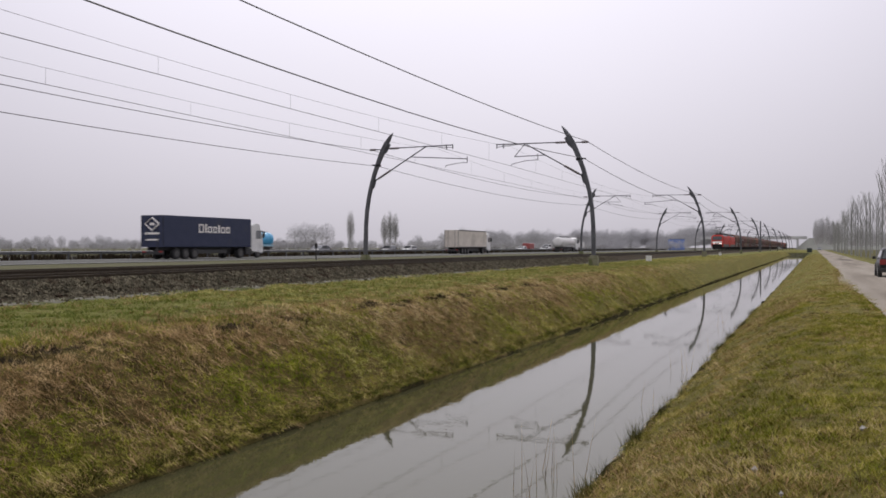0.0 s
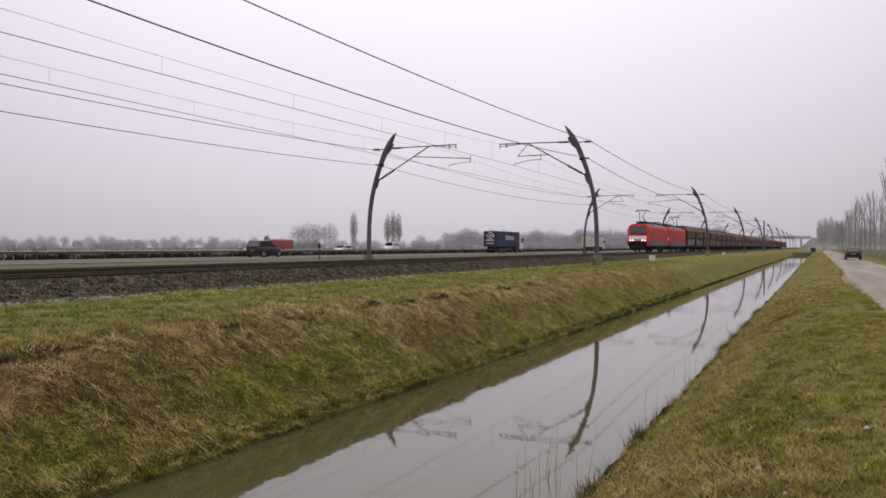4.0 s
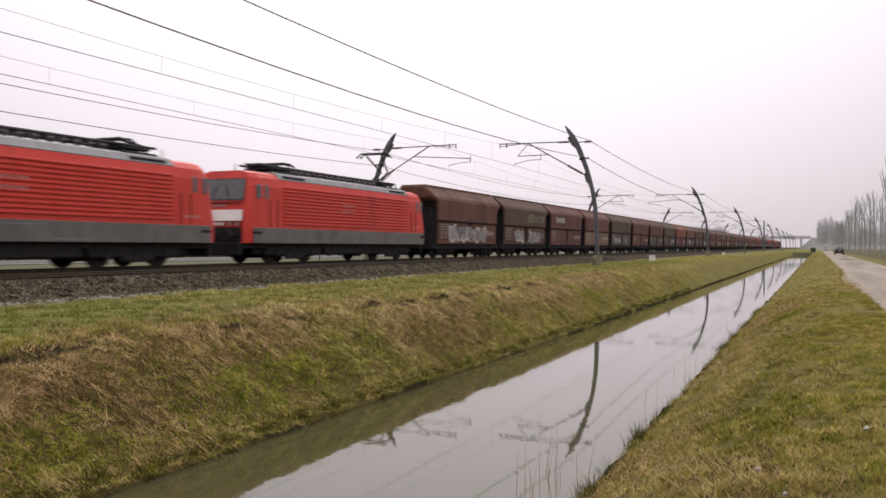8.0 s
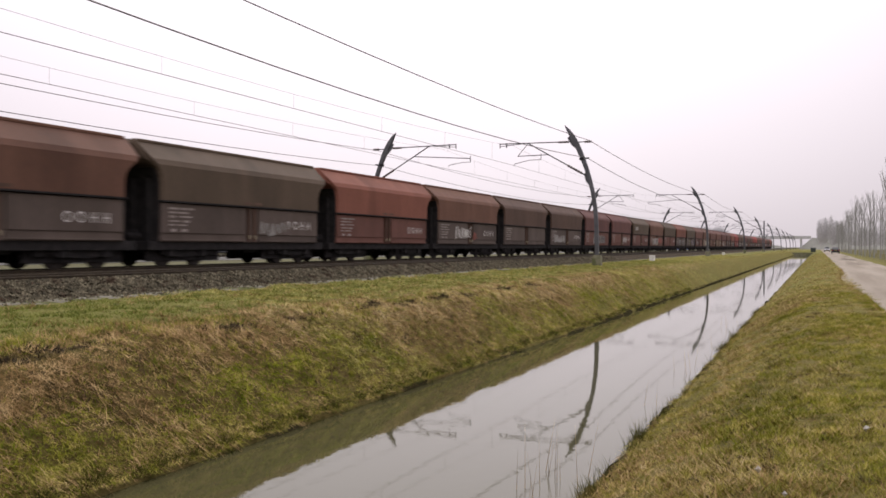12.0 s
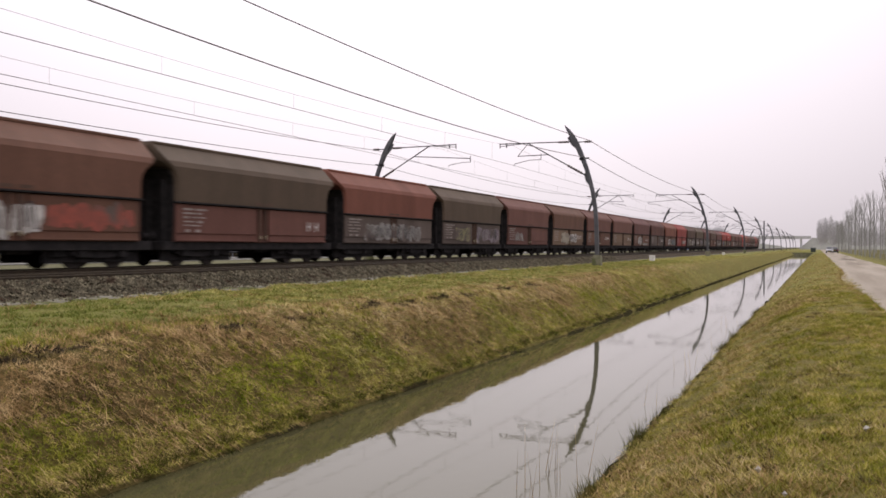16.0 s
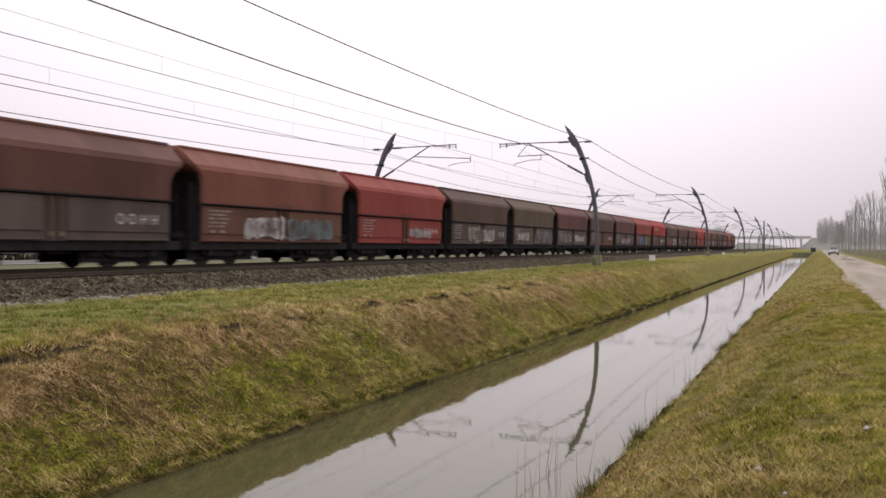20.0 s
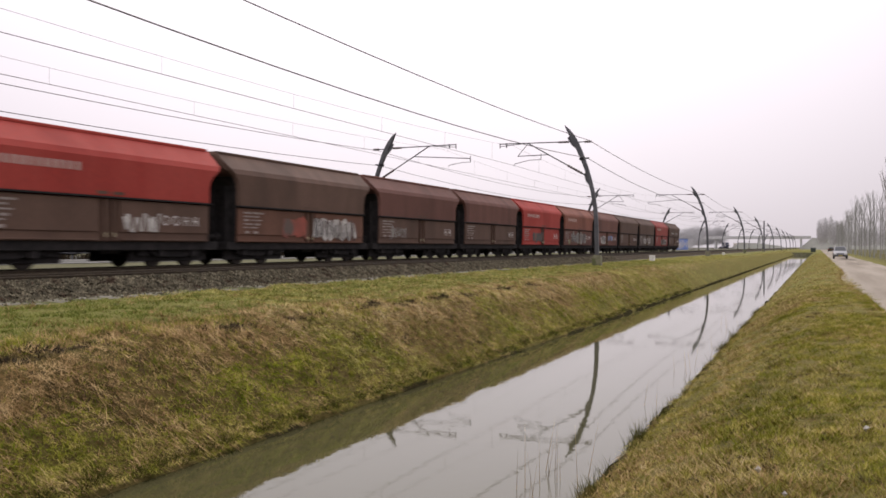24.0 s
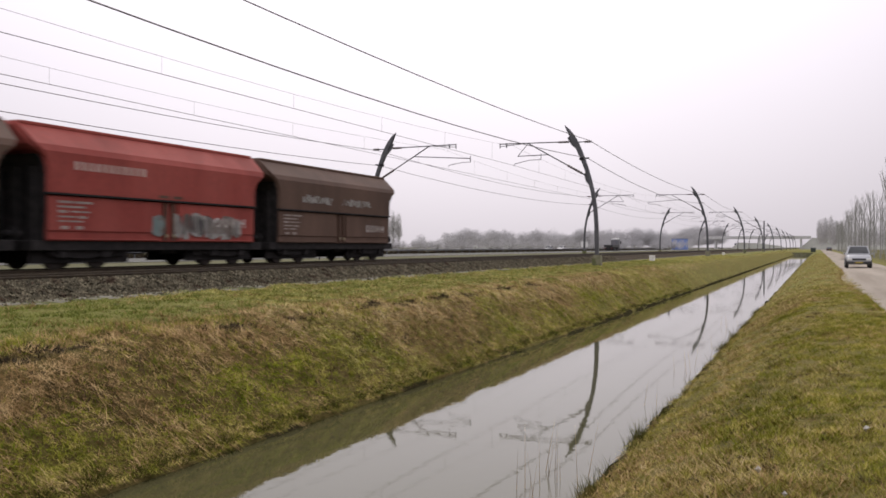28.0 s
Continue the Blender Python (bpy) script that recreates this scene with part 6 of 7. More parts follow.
def tanker(label, tank, cab, low):
    t = thing("tank_lorry", label, "tank lorry", "lorries")
    y0, L = -8.0, 12.6
    trailer_base(t, y0, y0 + L, 1.2)
    bm = B()
    n = 20
    rows = []
    for y, k in ((y0 + 0.1, 0.5), (y0 + 0.2, 0.8), (y0 + 0.5, 0.97), (y0 + 0.9, 1.0), (y0 + L - 0.9, 1.0), (y0 + L - 0.5, 0.97), (y0 + L - 0.2, 0.8), (y0 + L - 0.1, 0.5)):
        rows.append([(math.cos(a) * 1.22 * k, y, 2.35 + math.sin(a) * 1.12 * k) for a in [2 * math.pi * i / n for i in range(n)]])
    loft(bm, rows)
    body = part("tank", bm, tank, t, smooth=True)
    bm = B()
    for i in range(6):
        y = y0 + 1.4 + 1.95 * i
        ring_pts = [(math.cos(a) * 1.235, y, 2.35 + math.sin(a) * 1.135) for a in [2 * math.pi * j / n for j in range(n + 1)]]
        tube(bm, ring_pts, 0.03, 4)
    part("tank_band", bm, tank, body)
    bm = B()
    box(bm, -0.35, 0.35, y0 + 1, y0 + L - 1, 3.42, 3.52, 0.02)
    for i in range(4):
        tube(bm, [(0, y0 + 2.3 + 2.6 * i, 3.45), (0, y0 + 2.3 + 2.6 * i, 3.66)], 0.28, 12)
    part("catwalk", bm, M_BLACKTRIM, t)
    bm = B()
    for s in (-1, 1):
        box(bm, min(s * 1.12, s * 1.24), max(s * 1.12, s * 1.24), y0 + 0.6, y0 + L - 0.4, 1.28, 1.5, 0.02)
    part("side_skirt", bm, low, t)
    truck_cab(t, cab, y0 + L + 0.1, 3.5)
    return t


navy_lorry = lorry("lorry with a navy blue ribbed container and white cab", M_NAVY, M_CABW, top=4.0)
# white emblem and lettering on the container, as plain shapes
bm = B()
for y, w, h in ((-3.0, 0.75, 0.82), (-2.05, 0.28, 0.85), (-1.6, 0.62, 0.62), (-0.8, 0.62, 0.62), (0.0, 0.28, 0.78), (0.45, 0.7, 0.6), (1.3, 0.62, 0.62)):
    # each sign as a hollow block
    if w > 0.4:
        for a, b, c, d in ((y, y + w, 2.48, 2.62), (y, y + w, 2.34 + h, 2.48 + h), (y, y + 0.16, 2.62, 2.34 + h), (y + w - 0.16, y + w, 2.62, 2.34 + h)):
            box(bm, 1.292, 1.296, a, b, c, d)
    else:
        box(bm, 1.292, 1.296, y, y + w, 2.48, 2.48 + h)
part("container_mark", bm, M_PANEL, navy_lorry, "white block lettering drawn as plain shapes")
bm = B()
ringp = [(math.cos(a) * 0.78, -8.035, 3.2 + math.sin(a) * 0.58) for a in [2 * math.pi * j / 4 for j in range(5)]]
tube(bm, ringp, 0.09, 4)
box(bm, -0.28, 0.28, -8.05, -8.03, 3.08, 3.32)
box(bm, -0.8, 0.8, -8.05, -8.03, 2.25, 2.45)
box(bm, -0.7, 0.7, -8.05, -8.03, 1.7, 1.85)
part("rear_emblem", bm, M_PANEL, navy_lorry, "white diamond emblem")
white_lorry = lorry("lorry with a grubby cream tarpaulin body on the motorway", M_CREAM, M_CABW, top=3.95, curtains=True)
white_tanker = tanker("white tank lorry on the motorway", M_TANKW, M_CABW, M_CABW)
blue_tanker = tanker("bright blue tank lorry on the motorway", M_TANKB, M_LBLUE, M_LBLUE)


def box_trailer():
    """Rounded box on one axle with a drawbar, its nose to plus y."""
    t = thing("box_trailer", "red box trailer towed by a white car", "trailer")
    bm = B()
    box(bm, -1.0, 1.0, -2.4, 2.2, 0.55, 2.2, 0.16)
    body = part("body", bm, M_LREDB, t)
    for s in (-1, 1):
        bm = B()
        box(bm, min(s * 0.99, s * 1.01), max(s * 0.99, s * 1.01), -2.2, 2.0, 0.66, 0.76, 0.005)
        part("side_trim", bm, M_CABW, body, "white trim strip")
        wheel(t, s * 0.92, -0.3, 0.32, 0.2, M_STEELHUB, "dark steel rim")
        bm = B()
        box(bm, s * 0.75 - 0.12, s * 0.75 + 0.12, -2.43, -2.39, 0.8, 0.95, 0.01)
        part("tail_light", bm, M_TAIL, t)
    bm = B()
    for s in (-1, 1):
        tube(bm, [(s * 0.6, 2.0, 0.5), (0, 3.1, 0.5)], 0.05, 6)
    box(bm, -0.9, 0.9, -2.3, 2.1, 0.42, 0.57)
    part("drawbar", bm, M_BLACKTRIM, t)
    return t


red_trailer = box_trailer()
late_lorry = lorry("lorry with a grey cab and a low dark flatbed", M_BLACKTRIM, PAINTS["grey"], y_box=9.0, top=1.7, curtains=True)
lane_car = car("black hatchback driving away along the lane", PAINTS["black"], 3.9, 1.74, 1.50)
lane_suv = car("silver off-road car driving up the lane", PAINTS["silver"], 4.2, 1.70, 1.60, True, lit=True)
M = {}
for key, lab, col, tall in (("suv_a", "dark grey off-road car on the motorway", "darkgrey", True), ("car_b", "dark blue car on the motorway", "navy", False), ("car_c", "white car on the motorway", "white", False),
                            ("car_e", "dark grey car on the motorway", "grey", False), ("car_f", "white hatchback on the motorway", "white", False),
                            ("car_g", "grey car on the motorway", "grey", False), ("car_h", "white car on the far carriageway", "white", False), ("van_i", "white van on the far carriageway", "white", True),
                            ("car_j", "silver car on the motorway", "silver", False), ("car_k", "silver car on the motorway", "silver", False), ("car_n", "white car following on the motorway", "white", False), ("car_m", "white car coming from under the overpass", "white", False)):
    M[key] = car(lab, PAINTS[col], 4.5, 1.8, 2.0 if key == "van_i" else (1.8 if tall else 1.45), tall, lit=key == "car_m")


# ---- bare winter trees ----
# bark and twigs lightened in colour to stand for haze
M_BARK = surf("haze_paled_bark", (0.24, 0.245, 0.225), (0.31, 0.315, 0.29), 3, 0.9, bump=0.3)
M_TWIG = surf("haze_paled_twigs", (0.39, 0.385, 0.37), (0.48, 0.475, 0.455), 0.6, 0.95, bump=0.0, coords="World")
# far twigs: distance haze is put into this pale colour
M_FARTWIG = surf("haze_grey_far_twigs", (0.44, 0.437, 0.44), (0.51, 0.505, 0.51), 0.05, 1.0, bump=0.0, coords="World")


def bare_tree(name, H, spread, up, limbs, twigs, seed, material, trunk_r=0.16, start=0.25, bark=None, thick=0.012):
    """Trunk and crown meshes of a leafless tree."""
    r = random.Random(seed)
    bm = B()
    pts = [(r.uniform(-0.1, 0.1) * k, r.uniform(-0.1, 0.1) * k, H * k) for k in (0, 0.3, 0.6, 0.9)]
    tube(bm, [(p[0], p[1], p[2] - (0.3 if i == 0 else 0)) for i, p in enumerate(pts)], [trunk_r, trunk_r * 0.75, trunk_r * 0.45, trunk_r * 0.12], 7)
    tips = []
    for i in range(limbs):
        z = H * (start + (0.88 - start) * (i + r.random()) / limbs)
        a = r.uniform(0, 6.283)
        ln = spread * (1.0 - 0.55 * abs((z / H) - 0.5) * 1.3) * r.uniform(0.7, 1.15)
        p0 = Vector((0, 0, z))
        p1 = p0 + Vector((math.cos(a) * ln * 0.55, math.sin(a) * ln * 0.55, ln * up * 0.55))
        p2 = p0 + Vector((math.cos(a + 0.2) * ln * 0.9, math.sin(a + 0.2) * ln * 0.9, ln * up * 1.25))
        p2.z = min(p2.z, H)
        tube(bm, [p0, p1, p2], [trunk_r * 0.32, trunk_r * 0.2, trunk_r * 0.06], 4, False)
        tips.append((p0, p1, p2))
    me = mesh_of(name + "_trunk", bm)
    me.materials.append(bark or M_BARK)
    tri = []
    for i in range(twigs):
        p0, p1, p2 = r.choice(tips)
        k = r.random()
        b = p0.lerp(p1, k * 2) if k < 0.5 else p1.lerp(p2, k * 2 - 1)
        a = r.uniform(0, 6.283)
        ln = r.uniform(0.35, 1.0) * spread * 0.42
        d = Vector((math.cos(a), math.sin(a), up * r.uniform(0.3, 1.3))).normalized() * ln
        e = b + d
        e.z = min(e.z, H * 1.02)
        s = Vector((-math.sin(a), math.cos(a), 0)) * thick * (H / 10)
        w = Vector((0, 0, 1)).cross(s).normalized() * thick * (H / 10)
        for q in (s, w):
            tri += [b - q, b + q, e]
        for j in range(2):
            f = b.lerp(e, r.uniform(0.3, 0.8))
            a2 = a + r.choice((-0.7, 0.7))
            g = f + Vector((math.cos(a2), math.sin(a2), up * r.uniform(0.4, 1.2))).normalized() * ln * 0.5
            tri += [f - s * 0.8, f + s * 0.8, g]
    cm = quads(name + "_crown", [tuple(v) for v in tri], material, 3)
    return me, cm


def fuzzy_tree(name, H, rx, base, count, seed, material, size=0.55, thick=0.035):
    """A far tree: a trunk and a rounded crown of fine twigs that thins out at its uneven edge."""
    r = random.Random(seed)
    bm = B()
    tube(bm, [(0, 0, -0.3), (0.05, 0.03, H * 0.35), (0, 0, H * 0.8)], [0.022 * H, 0.014 * H, 0.004 * H], 6)
    lobes = [(r.uniform(0, 6.28), r.uniform(0.2, 1.0), r.uniform(0.75, 1.15)) for _ in range(9)]
    for a, f, k in lobes:
        z = H * (base + (1 - base) * f * 0.7)
        tube(bm, [(0, 0, z * 0.75), (math.cos(a) * rx * 0.4, math.sin(a) * rx * 0.4, z * 0.95), (math.cos(a) * rx * 0.8 * k, math.sin(a) * rx * 0.8 * k, min(z * 1.12, H * 0.97))], [0.009 * H, 0.005 * H, 0.001 * H], 4, False)
    me = mesh_of(name + "_trunk", bm)
    me.materials.append(material)
    tri = []
    cz, rz = H * (1 + base) / 2, H * (1 - base) / 2
    for i in range(count):
        d = Vector((r.gauss(0, 1), r.gauss(0, 1), r.gauss(0, 1))).normalized()
        edge = 0.82 + 0.3 * noise.noise((d.x * 2.2 + seed, d.y * 2.2, d.z * 2.2))
        p = d * edge * r.random() ** 0.45
        b = Vector((p.x * rx, p.y * rx, cz + p.z * rz))
        e = b + (Vector((d.x, d.y, abs(d.z) * 0.6 + 0.5)) + Vector((r.uniform(-0.7, 0.7), r.uniform(-0.7, 0.7), r.uniform(-0.3, 0.5)))).normalized() * size * r.uniform(0.5, 1.3)
        q = Vector((r.uniform(-1, 1), r.uniform(-1, 1), r.uniform(-1, 1))).normalized() * thick
        tri += [b - q, b + q, e]
    return me, quads(name + "_crown", [tuple(v) for v in tri], material, 3)


def plant_tree(kind, label, category, x, y, z, s, rot, group):
    t = thing("tree", label, category, group, m=Matrix.Translation((x, y, z)) @ Euler((0, 0, rot)).to_matrix().to_4x4())
    a = part("trunk", kind[0], None, t)
    b = part("crown", kind[1], None, t)
    for o in (a, b):
        o.scale = (s, s, s)
    return t


rt = random.Random(11)
POPS = [bare_tree("lane_tree", 10.5, 1.1, 2.4, 26, 300, 20 + i, M_TWIG, 0.11, 0.22, M_BARK, 0.007) for i in range(4)]
for row, x in enumerate((7.2, 13.5)):
    for i in range(28 if row == 0 else 16):
        y = 86 + (11.0 if row == 0 else 16.0) * i + rt.uniform(-1.6, 1.6) + 4 * row
        plant_tree(rt.choice(POPS), "tall slender leafless tree in the row beside the lane", "tree", x + rt.uniform(-0.4, 0.4), y, 0.0, rt.uniform(0.80, 1.10), rt.uniform(0, 6.28), "trees along the lane")

C, S = math.cos(radians(22.508)), math.sin(radians(22.508))


def far_place(px, d):
    """Ground place at depth d in the direction of px, in the units of the sight line (1600 to the picture's plane)."""
    u = (px - 784) / 1600 * d
    return u * C - d * S, d * C + u * S


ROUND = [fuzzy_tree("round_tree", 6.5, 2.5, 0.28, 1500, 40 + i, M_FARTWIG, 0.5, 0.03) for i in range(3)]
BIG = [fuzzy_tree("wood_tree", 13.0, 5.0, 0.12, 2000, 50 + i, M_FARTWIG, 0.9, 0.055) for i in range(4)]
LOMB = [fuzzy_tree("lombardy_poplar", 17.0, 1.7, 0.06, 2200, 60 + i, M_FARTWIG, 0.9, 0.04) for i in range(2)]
ROW = [fuzzy_tree("lombardy_poplar", 17.0, 1.7, 0.06, 2600, 64 + i, M_TWIG, 0.9, 0.045) for i in range(2)]
for i, px in enumerate(range(-40, 400, 22)):
    x, y = far_place(px + rt.uniform(-5, 5), 330)
    plant_tree(rt.choice(ROUND), "small round-headed leafless tree beyond the motorway", "tree", x, y, 0.1, rt.uniform(0.7, 1.0), rt.uniform(0, 6), "trees beyond the motorway")
for px, d, s in ((375, 318, 0.46), (450, 300, 0.42), (500, 310, 0.4), (528, 300, 0.74), (546, 305, 0.8), (562, 300, 0.76), (583, 310, 0.8), (745, 320, 0.5), (810, 330, 0.62), (835, 330, 0.66), (862, 335, 0.62)):
    x, y = far_place(px, d)
    plant_tree(rt.choice(BIG), "spreading leafless tree beyond the motorway", "tree", x, y, 0.1, s, rt.uniform(0, 6), "trees beyond the motorway")
for px, d, s in ((626, 330, 0.92), (686, 330, 0.84), (696, 334, 0.93), (705, 330, 0.86)):
    x, y = far_place(px, d)
    plant_tree(rt.choice(ROW), "tall narrow leafless poplar beyond the motorway", "poplar", x, y, 0.1, s, rt.uniform(0, 6), "trees beyond the motorway")


def woods(name, label, spots, kinds=None):
    """A far wood: many bare crowns in one mesh."""
    vs = []
    for px, d, s in spots:
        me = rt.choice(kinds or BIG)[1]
        co = np.empty(len(me.vertices) * 3, dtype=np.float32)
        me.vertices.foreach_get("co", co)
        co = co.reshape(-1, 3)
        x, y = far_place(px, d)
        a = rt.uniform(0, 6.28)
        rot = np.array([[math.cos(a), -math.sin(a), 0], [math.sin(a), math.cos(a), 0], [0, 0, 1]])
        vs.append((co * s) @ rot.T + np.array([x, y, 0.0]))
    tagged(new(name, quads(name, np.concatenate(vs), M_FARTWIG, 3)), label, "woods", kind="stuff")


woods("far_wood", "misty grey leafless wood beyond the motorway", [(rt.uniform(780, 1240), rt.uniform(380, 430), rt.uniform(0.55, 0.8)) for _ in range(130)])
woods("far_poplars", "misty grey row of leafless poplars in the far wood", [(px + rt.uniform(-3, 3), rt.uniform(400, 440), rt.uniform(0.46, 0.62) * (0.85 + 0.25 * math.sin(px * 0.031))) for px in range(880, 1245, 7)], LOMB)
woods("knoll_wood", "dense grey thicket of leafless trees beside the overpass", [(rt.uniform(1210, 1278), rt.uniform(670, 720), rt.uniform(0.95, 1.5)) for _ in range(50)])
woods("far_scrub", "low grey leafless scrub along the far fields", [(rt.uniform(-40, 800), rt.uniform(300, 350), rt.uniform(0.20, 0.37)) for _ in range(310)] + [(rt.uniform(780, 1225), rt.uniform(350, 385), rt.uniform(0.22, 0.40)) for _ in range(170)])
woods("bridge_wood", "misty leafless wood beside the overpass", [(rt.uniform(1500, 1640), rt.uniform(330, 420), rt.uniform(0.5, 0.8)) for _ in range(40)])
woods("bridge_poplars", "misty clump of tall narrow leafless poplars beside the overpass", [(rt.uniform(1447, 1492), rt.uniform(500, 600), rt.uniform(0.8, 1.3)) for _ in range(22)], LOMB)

# ---- overpass and its bank ----
BRY = 640
# overpass concrete, its paleness painted in for the distance haze
M_PALECONC = surf("haze_paled_concrete", (0.62, 0.62, 0.61), (0.54, 0.54, 0.53), 0.5, 0.9, bump=0.1, coords="World")
# grass of the far banks with haze greyed into its colour
M_FARBANK = surf("haze_greyed_bank", (0.21, 0.215, 0.185), (0.26, 0.265, 0.23), 0.1, 0.95, bump=0.1, coords="World")
ov = thing("overpass", "concrete road overpass crossing the railway far off", "overpass")
bm = B()
box(bm, -140, -4, BRY - 5, BRY + 5, 6.9, 8.0, 0.1)
part("deck", bm, M_PALECONC, ov)
for x in (-120, -92, -64, -36, -10):
    bm = B()
    box(bm, x - 0.6, x + 0.6, BRY - 4, BRY + 4, 0, 6.9, 0.1)
    part("pier", bm, M_PALECONC, ov)
for y in (BRY - 5, BRY + 5):
    bm = B()
    box(bm, -140, -4, y - 0.1, y + 0.1, 8.0, 8.9)
    part("parapet", bm, M_PALECONC, ov)
bm = B()
for x0, x2 in ((-3.0, 120.0), (-141.0, -280.0)):
    ends = []
    for x, h in ((x0, 7.7), (x2, 0.2)):
        ends.append([bm.verts.new((x, BRY + dy, z)) for dy, z in ((-6 - 2.0 * h, -0.1), (-6, h), (6, h), (6 + 2.0 * h, -0.1))])
    toe = [bm.verts.new((x0 - math.copysign(9.0, x2), BRY + dy, -0.1)) for dy in (-8, 8)]
    a, b = ends
    for i in range(3):
        bm.faces.new((a[i], a[i + 1], b[i + 1], b[i]))
    bm.faces.new((a[0], toe[0], a[1]))
    bm.faces.new((a[1], toe[0], toe[1], a[2]))
    bm.faces.new((a[2], toe[1], a[3]))
    bm.faces.new(b)
tagged(new("embankment", mesh_of("embankment", bm)), "grassy earth bank carrying the overpass road", "embankment", kind="structure").data.materials.append(M_FARBANK)

# low earth bank in the field beside the overpass
qx, qy = far_place(1345, 590)
bm = B()
loft(bm, [[(qx + dx, qy - 9 * k, -0.1), (qx + dx, qy - 3 * k, h), (qx + dx, qy + 3 * k, h), (qx + dx, qy + 9 * k, -0.1)] for dx, h, k in ((-19, 0.0, 0.5), (-13, 4.6, 1.0), (0, 4.0, 1.0), (12, 2.4, 0.9), (19, 0.0, 0.5))])
tagged(new("earth_bank", mesh_of("earth_bank", bm)), "low dull earth bank in the field", "earth bank", kind="structure").data.materials.append(M_FARBANK)

# ---- motorway furniture ----
for x in (-61.6, -64.4):
    g = thing("guard_rail", "weathered steel guard rail along the motorway median", "guard rail", "guard rails")
    bm = B()
    prism(bm, [(x - 0.04, 0.95), (x + 0.05, 1.0), (x - 0.02, 1.08), (x + 0.05, 1.16), (x - 0.04, 1.22), (x - 0.06, 1.22), (x - 0.06, 0.95)], -300, 900)
    part("beam", bm, M_GALV, g)
    bm = B()
    box(bm, x - 0.06, x + 0.06, -0.05, 0.05, 0.3, 1.2)
    pm = mesh_of("post", bm)
    pm.materials.append(M_GALV)
    for i in range(90):
        o = part("post", pm, None, g)
        o.location = (0, 30 + 4 * i, 0)

# ---- small things by the line ----
def marker(label, x, y, w, h, mat, name="marker_post"):
    t = thing(name, label, "marker", m=pose(x, y, ground_z(x, y)))
    bm = B()
    box(bm, -w / 2, w / 2, -w / 2, w / 2, -0.1, h, 0.03)
    part("block", bm, mat, t)
    bm = B()
    box(bm, -w / 2 - 0.02, w / 2 + 0.02, -w / 2 - 0.02, w / 2 + 0.02, h, h + 0.04, 0.01)
    part("cap", bm, mat, t)


marker("small white cable cabinet standing in the grass", -12.9, 77.2, 0.42, 0.42, M_WHITE, "cable_cabinet")
marker("small white marker stone beside the track", -13.0, 141.0, 0.35, 0.35, M_WHITE, "marker_stone")


# low dark tufts added between the rails to darken the median band
ms = [(x, y) for x, y in spread_over(3000, -63.9, -62.1, 20, 420, 1.3)]
tufts("median_scrub", "low dark tufts added to darken the motorway median", ms, 9, 0.75, 0.3, 0.4, 0.05, M_DARKTUFT)

# pale stones and scraps in the grass beside the lane
M_PALE = surf("pale_pebble", (0.45, 0.43, 0.39), (0.36, 0.34, 0.31), 8, 0.8, bump=0.2)
for x, y, w in ((-0.42, 7.35, 0.022), (0.38, 8.5, 0.028), (-0.2, 6.35, 0.022), (-0.95, 6.5, 0.02), (1.05, 12.5, 0.03)):
    st = tagged(new("pebble", stones("pebble", 1, lambda k, x=x, y=y: np.array([[x, y, ground_z(x, y) + 0.05]]), w, w + 0.005, M_PALE)), "pale pebble lying in the grass", "pebble", "pebbles")

# ---- far small things ----
hx, hy = far_place(498, 330)
house = thing("farmhouse", "small farmhouse with a dark roof and pale gable", "house", m=pose(hx, hy, 0.1, 0, 0, 25))
bm = B()
box(bm, -3.4, 3.4, -3, 3, 0, 1.5)
part("wall", bm, M_WHITE, house)
bm = B()
vs = [bm.verts.new(p) for p in ((-3.7, -3.4, 1.4), (3.7, -3.4, 1.4), (3.0, 0, 3.7), (-3.0, 0, 3.7), (-3.7, 3.4, 1.4), (3.7, 3.4, 1.4))]
for f in ((0, 1, 2, 3), (3, 2, 5, 4), (0, 3, 4), (1, 5, 2)):
    bm.faces.new([vs[k] for k in f])
M_TILE = surf("dull_roof_tiles", (0.17, 0.16, 0.165), (0.21, 0.20, 0.205), 2, 0.9, bump=0.2)
roof = part("roof", bm, M_TILE, house)
bm = B()
box(bm, 1.6, 2.1, -0.25, 0.25, 3.3, 4.2)
part("chimney", bm, M_TILE, roof)
M_FIR = surf("dull_evergreen", (0.16, 0.17, 0.165), (0.20, 0.21, 0.20), 1, 1.0, bump=0.0, coords="World")
FIR = fuzzy_tree("evergreen_tree", 6.0, 1.3, 0.05, 1800, 77, M_FIR, 0.5, 0.06)
fx, fy = far_place(472, 300)
plant_tree(FIR, "dark narrow evergreen tree beside the farmhouse", "tree", fx, fy, 0.1, 0.95, 0, "trees beyond the motorway")

M_BLUE = surf("soft_blue_sheet", (0.17, 0.25, 0.52), (0.21, 0.29, 0.56), 0.5, 0.7, bump=0.1)
bx, by = far_place(1203, 372)
hoard = thing("blue_shed", "soft blue shed wall beside the motorway", "shed", m=pose(bx, by, 0.0, 0, 0, 22.5))
bm = B()
box(bm, -2.9, 2.9, -2, 2, 0, 4.9, 0.05)
part("wall", bm, M_BLUE, hoard)
bm = B()
box(bm, -3.0, 3.0, -2.1, 2.1, 4.9, 5.05, 0.03)
part("roof", bm, M_GALV, hoard)

# white road sign beside the motorway
sx, sy = far_place(1034, 262)
sign = thing("road_sign", "plain white road sign on two posts by the motorway", "sign", m=pose(sx, sy, 0.3, 0, 0, 20))
bm = B()
box(bm, -1.0, 1.0, -0.05, 0.05, 1.2, 2.8, 0.03)
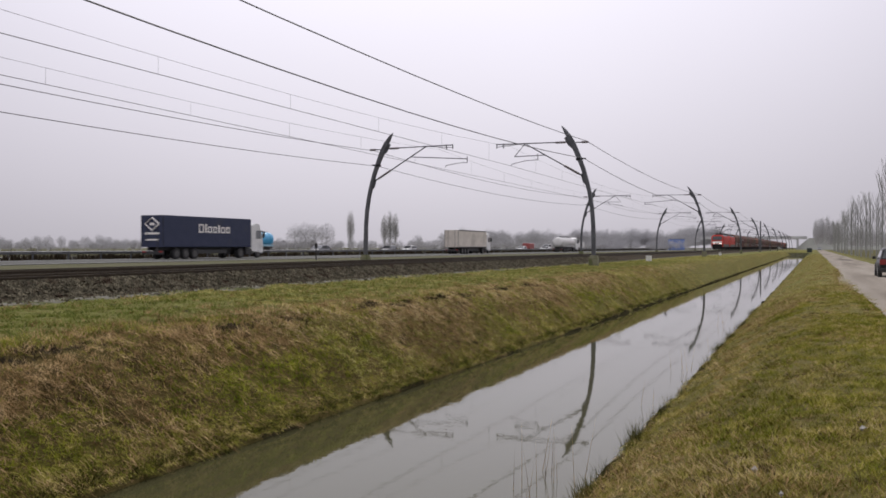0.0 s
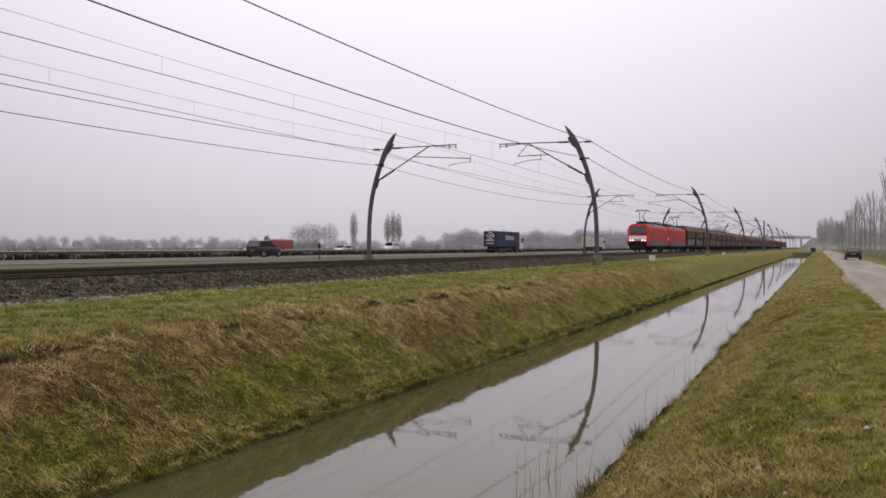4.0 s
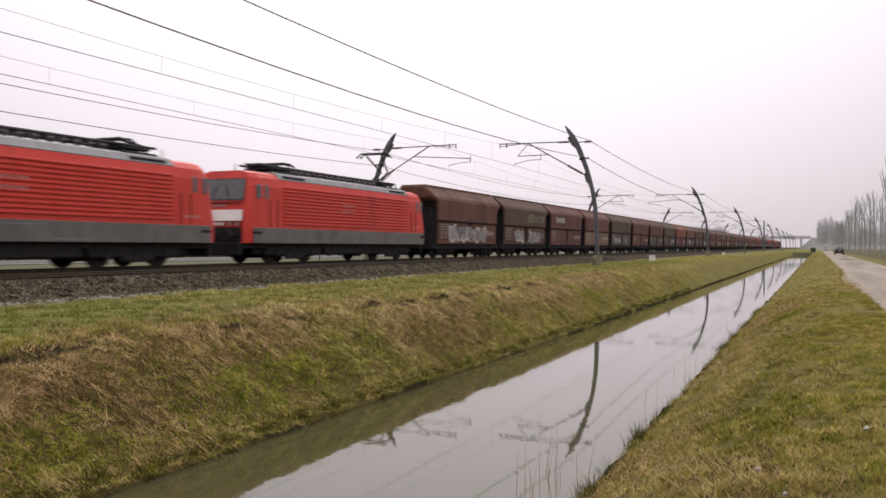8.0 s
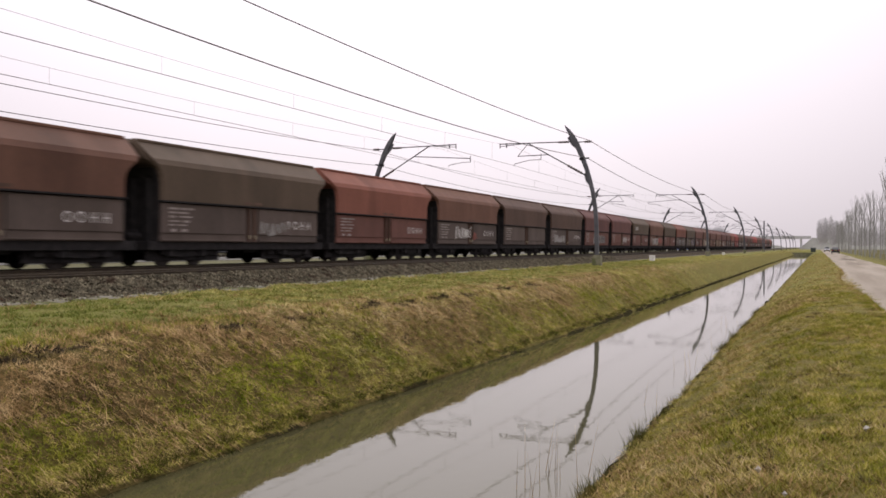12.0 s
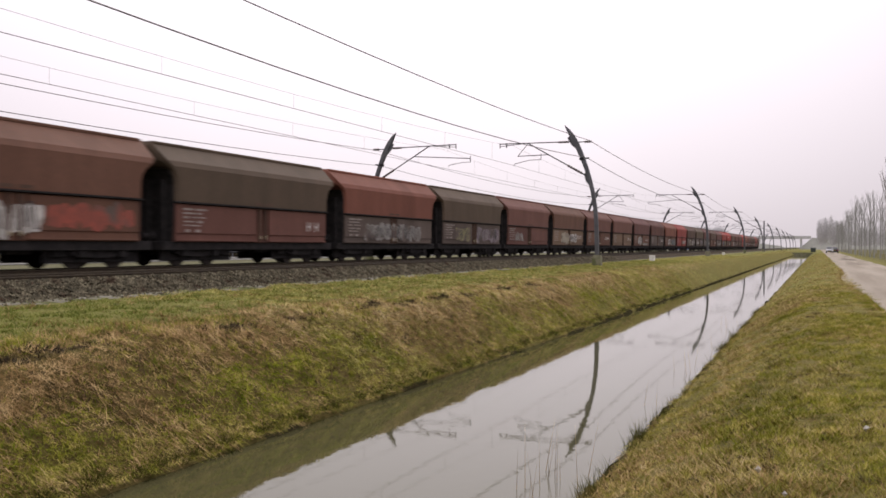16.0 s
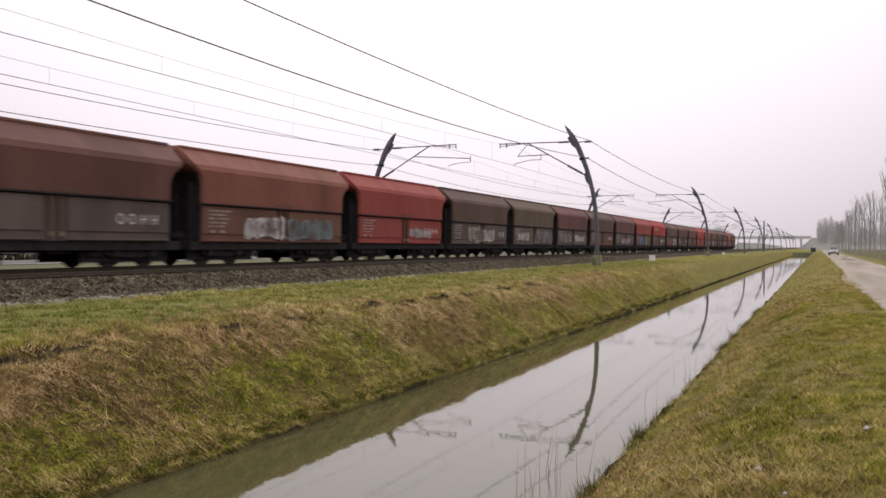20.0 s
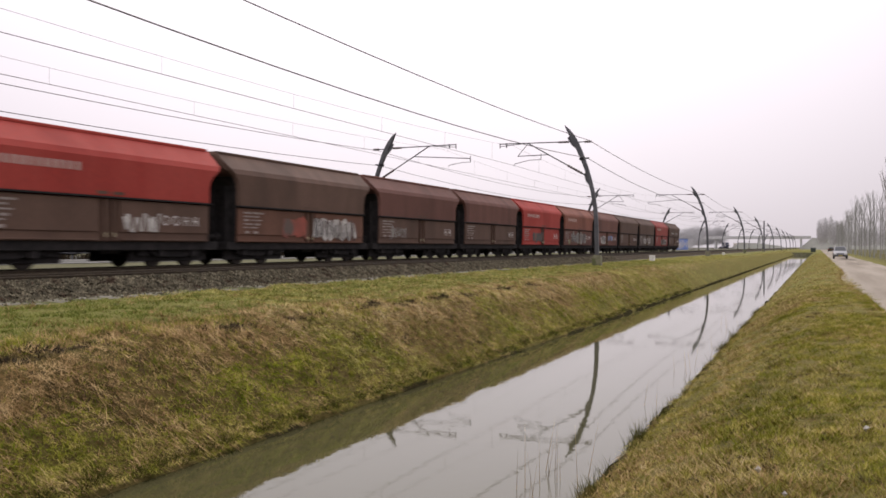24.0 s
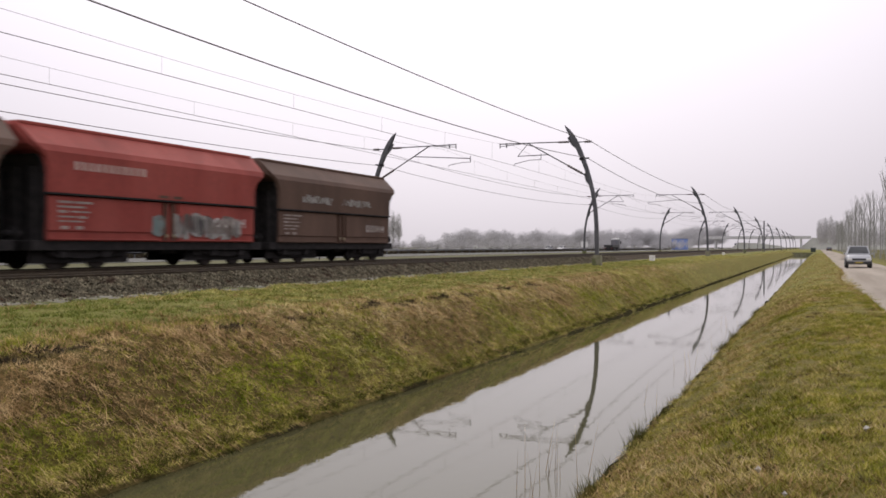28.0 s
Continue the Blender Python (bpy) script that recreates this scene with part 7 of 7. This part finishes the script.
part("board", bm, M_WHITE, sign)
for q in (-0.7, 0.7):
    bm = B()
    tube(bm, [(q, 0.1, -0.3), (q, 0.1, 2.7)], 0.05, 6)
    part("post", bm, M_GALV, sign)

# straight post among the masts
pole = thing("line_post", "straight grey steel post beside the track", "post", m=pose(-12.7, 246, 0.3))
bm = B()
tube(bm, [(0, 0, 0.3), (0, 0, 8.0)], [0.2, 0.15], 8)
part("shaft", bm, M_GALV, pole)
bm = B()
box(bm, -0.3, 0.3, -0.3, 0.3, -0.2, 0.35, 0.03)
part("foot", bm, M_MOSS, pole)

# roadside marker post before the motorway
hm = thing("distance_post", "slim dark distance post with a pale plate", "marker", m=pose(-39.5, 67.6, 0.45))
bm = B()
tube(bm, [(0, 0, -0.1), (0, 0, 1.5)], 0.05, 6)
part("shaft", bm, M_BLACKTRIM, hm)
bm = B()
box(bm, -0.14, 0.14, -0.03, 0.03, 1.05, 1.4, 0.01)
part("plate", bm, M_BLACKTRIM, hm)

# culvert at the end of the ditch
cul = thing("culvert", "grey concrete culvert headwall closing the ditch", "culvert", m=pose(-5.0, 335.5, 0))
bm = B()
box(bm, -4.2, 4.2, -0.25, 0.25, -1.9, -0.5, 0.03)
part("headwall", bm, M_MOSS, cul)
bm = B()
box(bm, -4.3, 4.3, -0.32, 0.32, -0.5, -0.36, 0.02)
part("coping", bm, M_MOSS, cul)
M_BIN = surf("dark_green_plastic", (0.02, 0.032, 0.028), (0.03, 0.042, 0.036), 3, 0.6, bump=0.05)
bin_ = thing("container_bin", "dark green container bin beside the culvert", "bin", m=pose(-1.2, 285.0, 0.0))
bm = B()
box(bm, -0.7, 0.7, -0.5, 0.5, 0.1, 1.2, 0.05)
part("body", bm, M_BIN, bin_)
bm = B()
box(bm, -0.75, 0.75, -0.55, 0.55, 1.2, 1.36, 0.04)
part("lid", bm, M_BIN, bin_)
for sx in (-0.5, 0.5):
    for sy in (-0.4, 0.4):
        bm = B()
        tube(bm, [(sx - 0.04, sy, 0.05), (sx + 0.04, sy, 0.05)], 0.12, 10)
        part("wheel", bm, M_BLACKTRIM, bin_)


# ---- what moves ----
def motions():
    def gap(t):
        """Where the first coupling between wagons stands."""
        return 290.1 - 28.6575 * t + 0.02276 * t * t
    beats = [0.0, 2.0, 4.0, 6.0, 8.0, 10.0, 12.0, 14.0, 16.0, 18.0, 20.0, 22.0, 24.0, 26.0, 28.0]
    for i, w in enumerate(WAGONS):
        walk(w, [(t, pose(FAR, gap(t) + (i - 0.5) * WAGON, RAIL)) for t in beats])
    for i, lo in enumerate(LOCOS):
        walk(lo, [(t, pose(FAR, gap(t) - WAGON - (10.4 + 19.7, 10.1)[i], RAIL)) for t in beats])
    # wheels of the locomotives, turning once a frame step, the second sharing the first's keys
    ticks = [k / 30 for k in range(841)]
    shared = {}
    for lo in LOCOS:
        for ws in [o for b in lo.children for o in b.children if o.name.startswith("wheelset")]:
            key = round(ws.location.y, 2)
            if key not in shared:
                y, z = ws.location.y, ws.location.z
                walk(ws, [(t, pose(0, y, z, math.degrees((gap(0) - gap(t)) / 0.64) % 360)) for t in ticks])
                shared[key] = ws
            else:
                ws.rotation_mode = "QUATERNION"
                first = shared[key].animation_data
                data = ws.animation_data_create()
                data.action = first.action
                data.action_slot = first.action_slot
    ROAD = 0.47
    for ob, x, y0, v in ((navy_lorry, -55.3, 73.6, 22.6), (white_lorry, -55.3, 146.5, 22.9), (white_tanker, -55.3, 213, 25.0), (M["suv_a"], -55.3, 56.0 - 3 * 27, 27.0),
                         (M["car_b"], -54.8, 54.0 - 6.5 * 30, 30.0), (late_lorry, -55.3, 265 - 28 * 24.0, 24.0)):
        walk(ob, [(0.0, pose(x, y0, ROAD)), (28.0, pose(x, y0 + 28 * v, ROAD))])
    for ob, x, y0, v in ((blue_tanker, -79.3, 113.2, 22.8), (red_trailer, -71.0, 233.4, 30.8), (M["car_c"], -71.0, 227.4, 30.8),
                         (M["car_e"], -71.0, 147.0, 28.4), (M["car_f"], -71.0, 156.0, 27.0), (M["car_g"], -71.0, 122.5, 27.0), (M["car_h"], -71.0, 248.9, 30.05), (M["van_i"], -71.0, 251.6, 26.2),
                         (M["car_j"], -71.0, 92.0, 27.0), (M["car_k"], -71.0, 250 + 28 * 29.0, 29.0), (M["car_n"], -71.0, 264 + 28 * 29.0, 29.0), (M["car_m"], -71.0, 735 + 28 * 29.0, 29.0)):
        walk(ob, [(0.0, pose(x, y0, ROAD, 0, 0, 180)), (28.0, pose(x, y0 - 28 * v, ROAD, 0, 0, 180))])
    away = [(0, 45), (0.5, 53.5), (1, 61.5), (1.5, 69), (2, 76), (3, 91), (3.5, 98.5), (5.5, 132), (8, 176), (11, 208), (15, 222), (20, 250), (28, 330)]
    walk(lane_car, [(t, pose(3.9, (d + 3.9 * 0.3828) / 0.9238 + 2.0, 0.035)) for t, d in away])
    come = [(0, 480), (8, 345), (15, 241), (17, 208), (20, 167), (23.5, 125), (25, 103), (26.5, 84.5), (28, 65.0)]
    walk(lane_suv, [(t, pose(2.75, (d + 2.5 * 0.3828) / 0.9238 + 2.1, 0.035, 0, 0, 180)) for t, d in come])


motions()
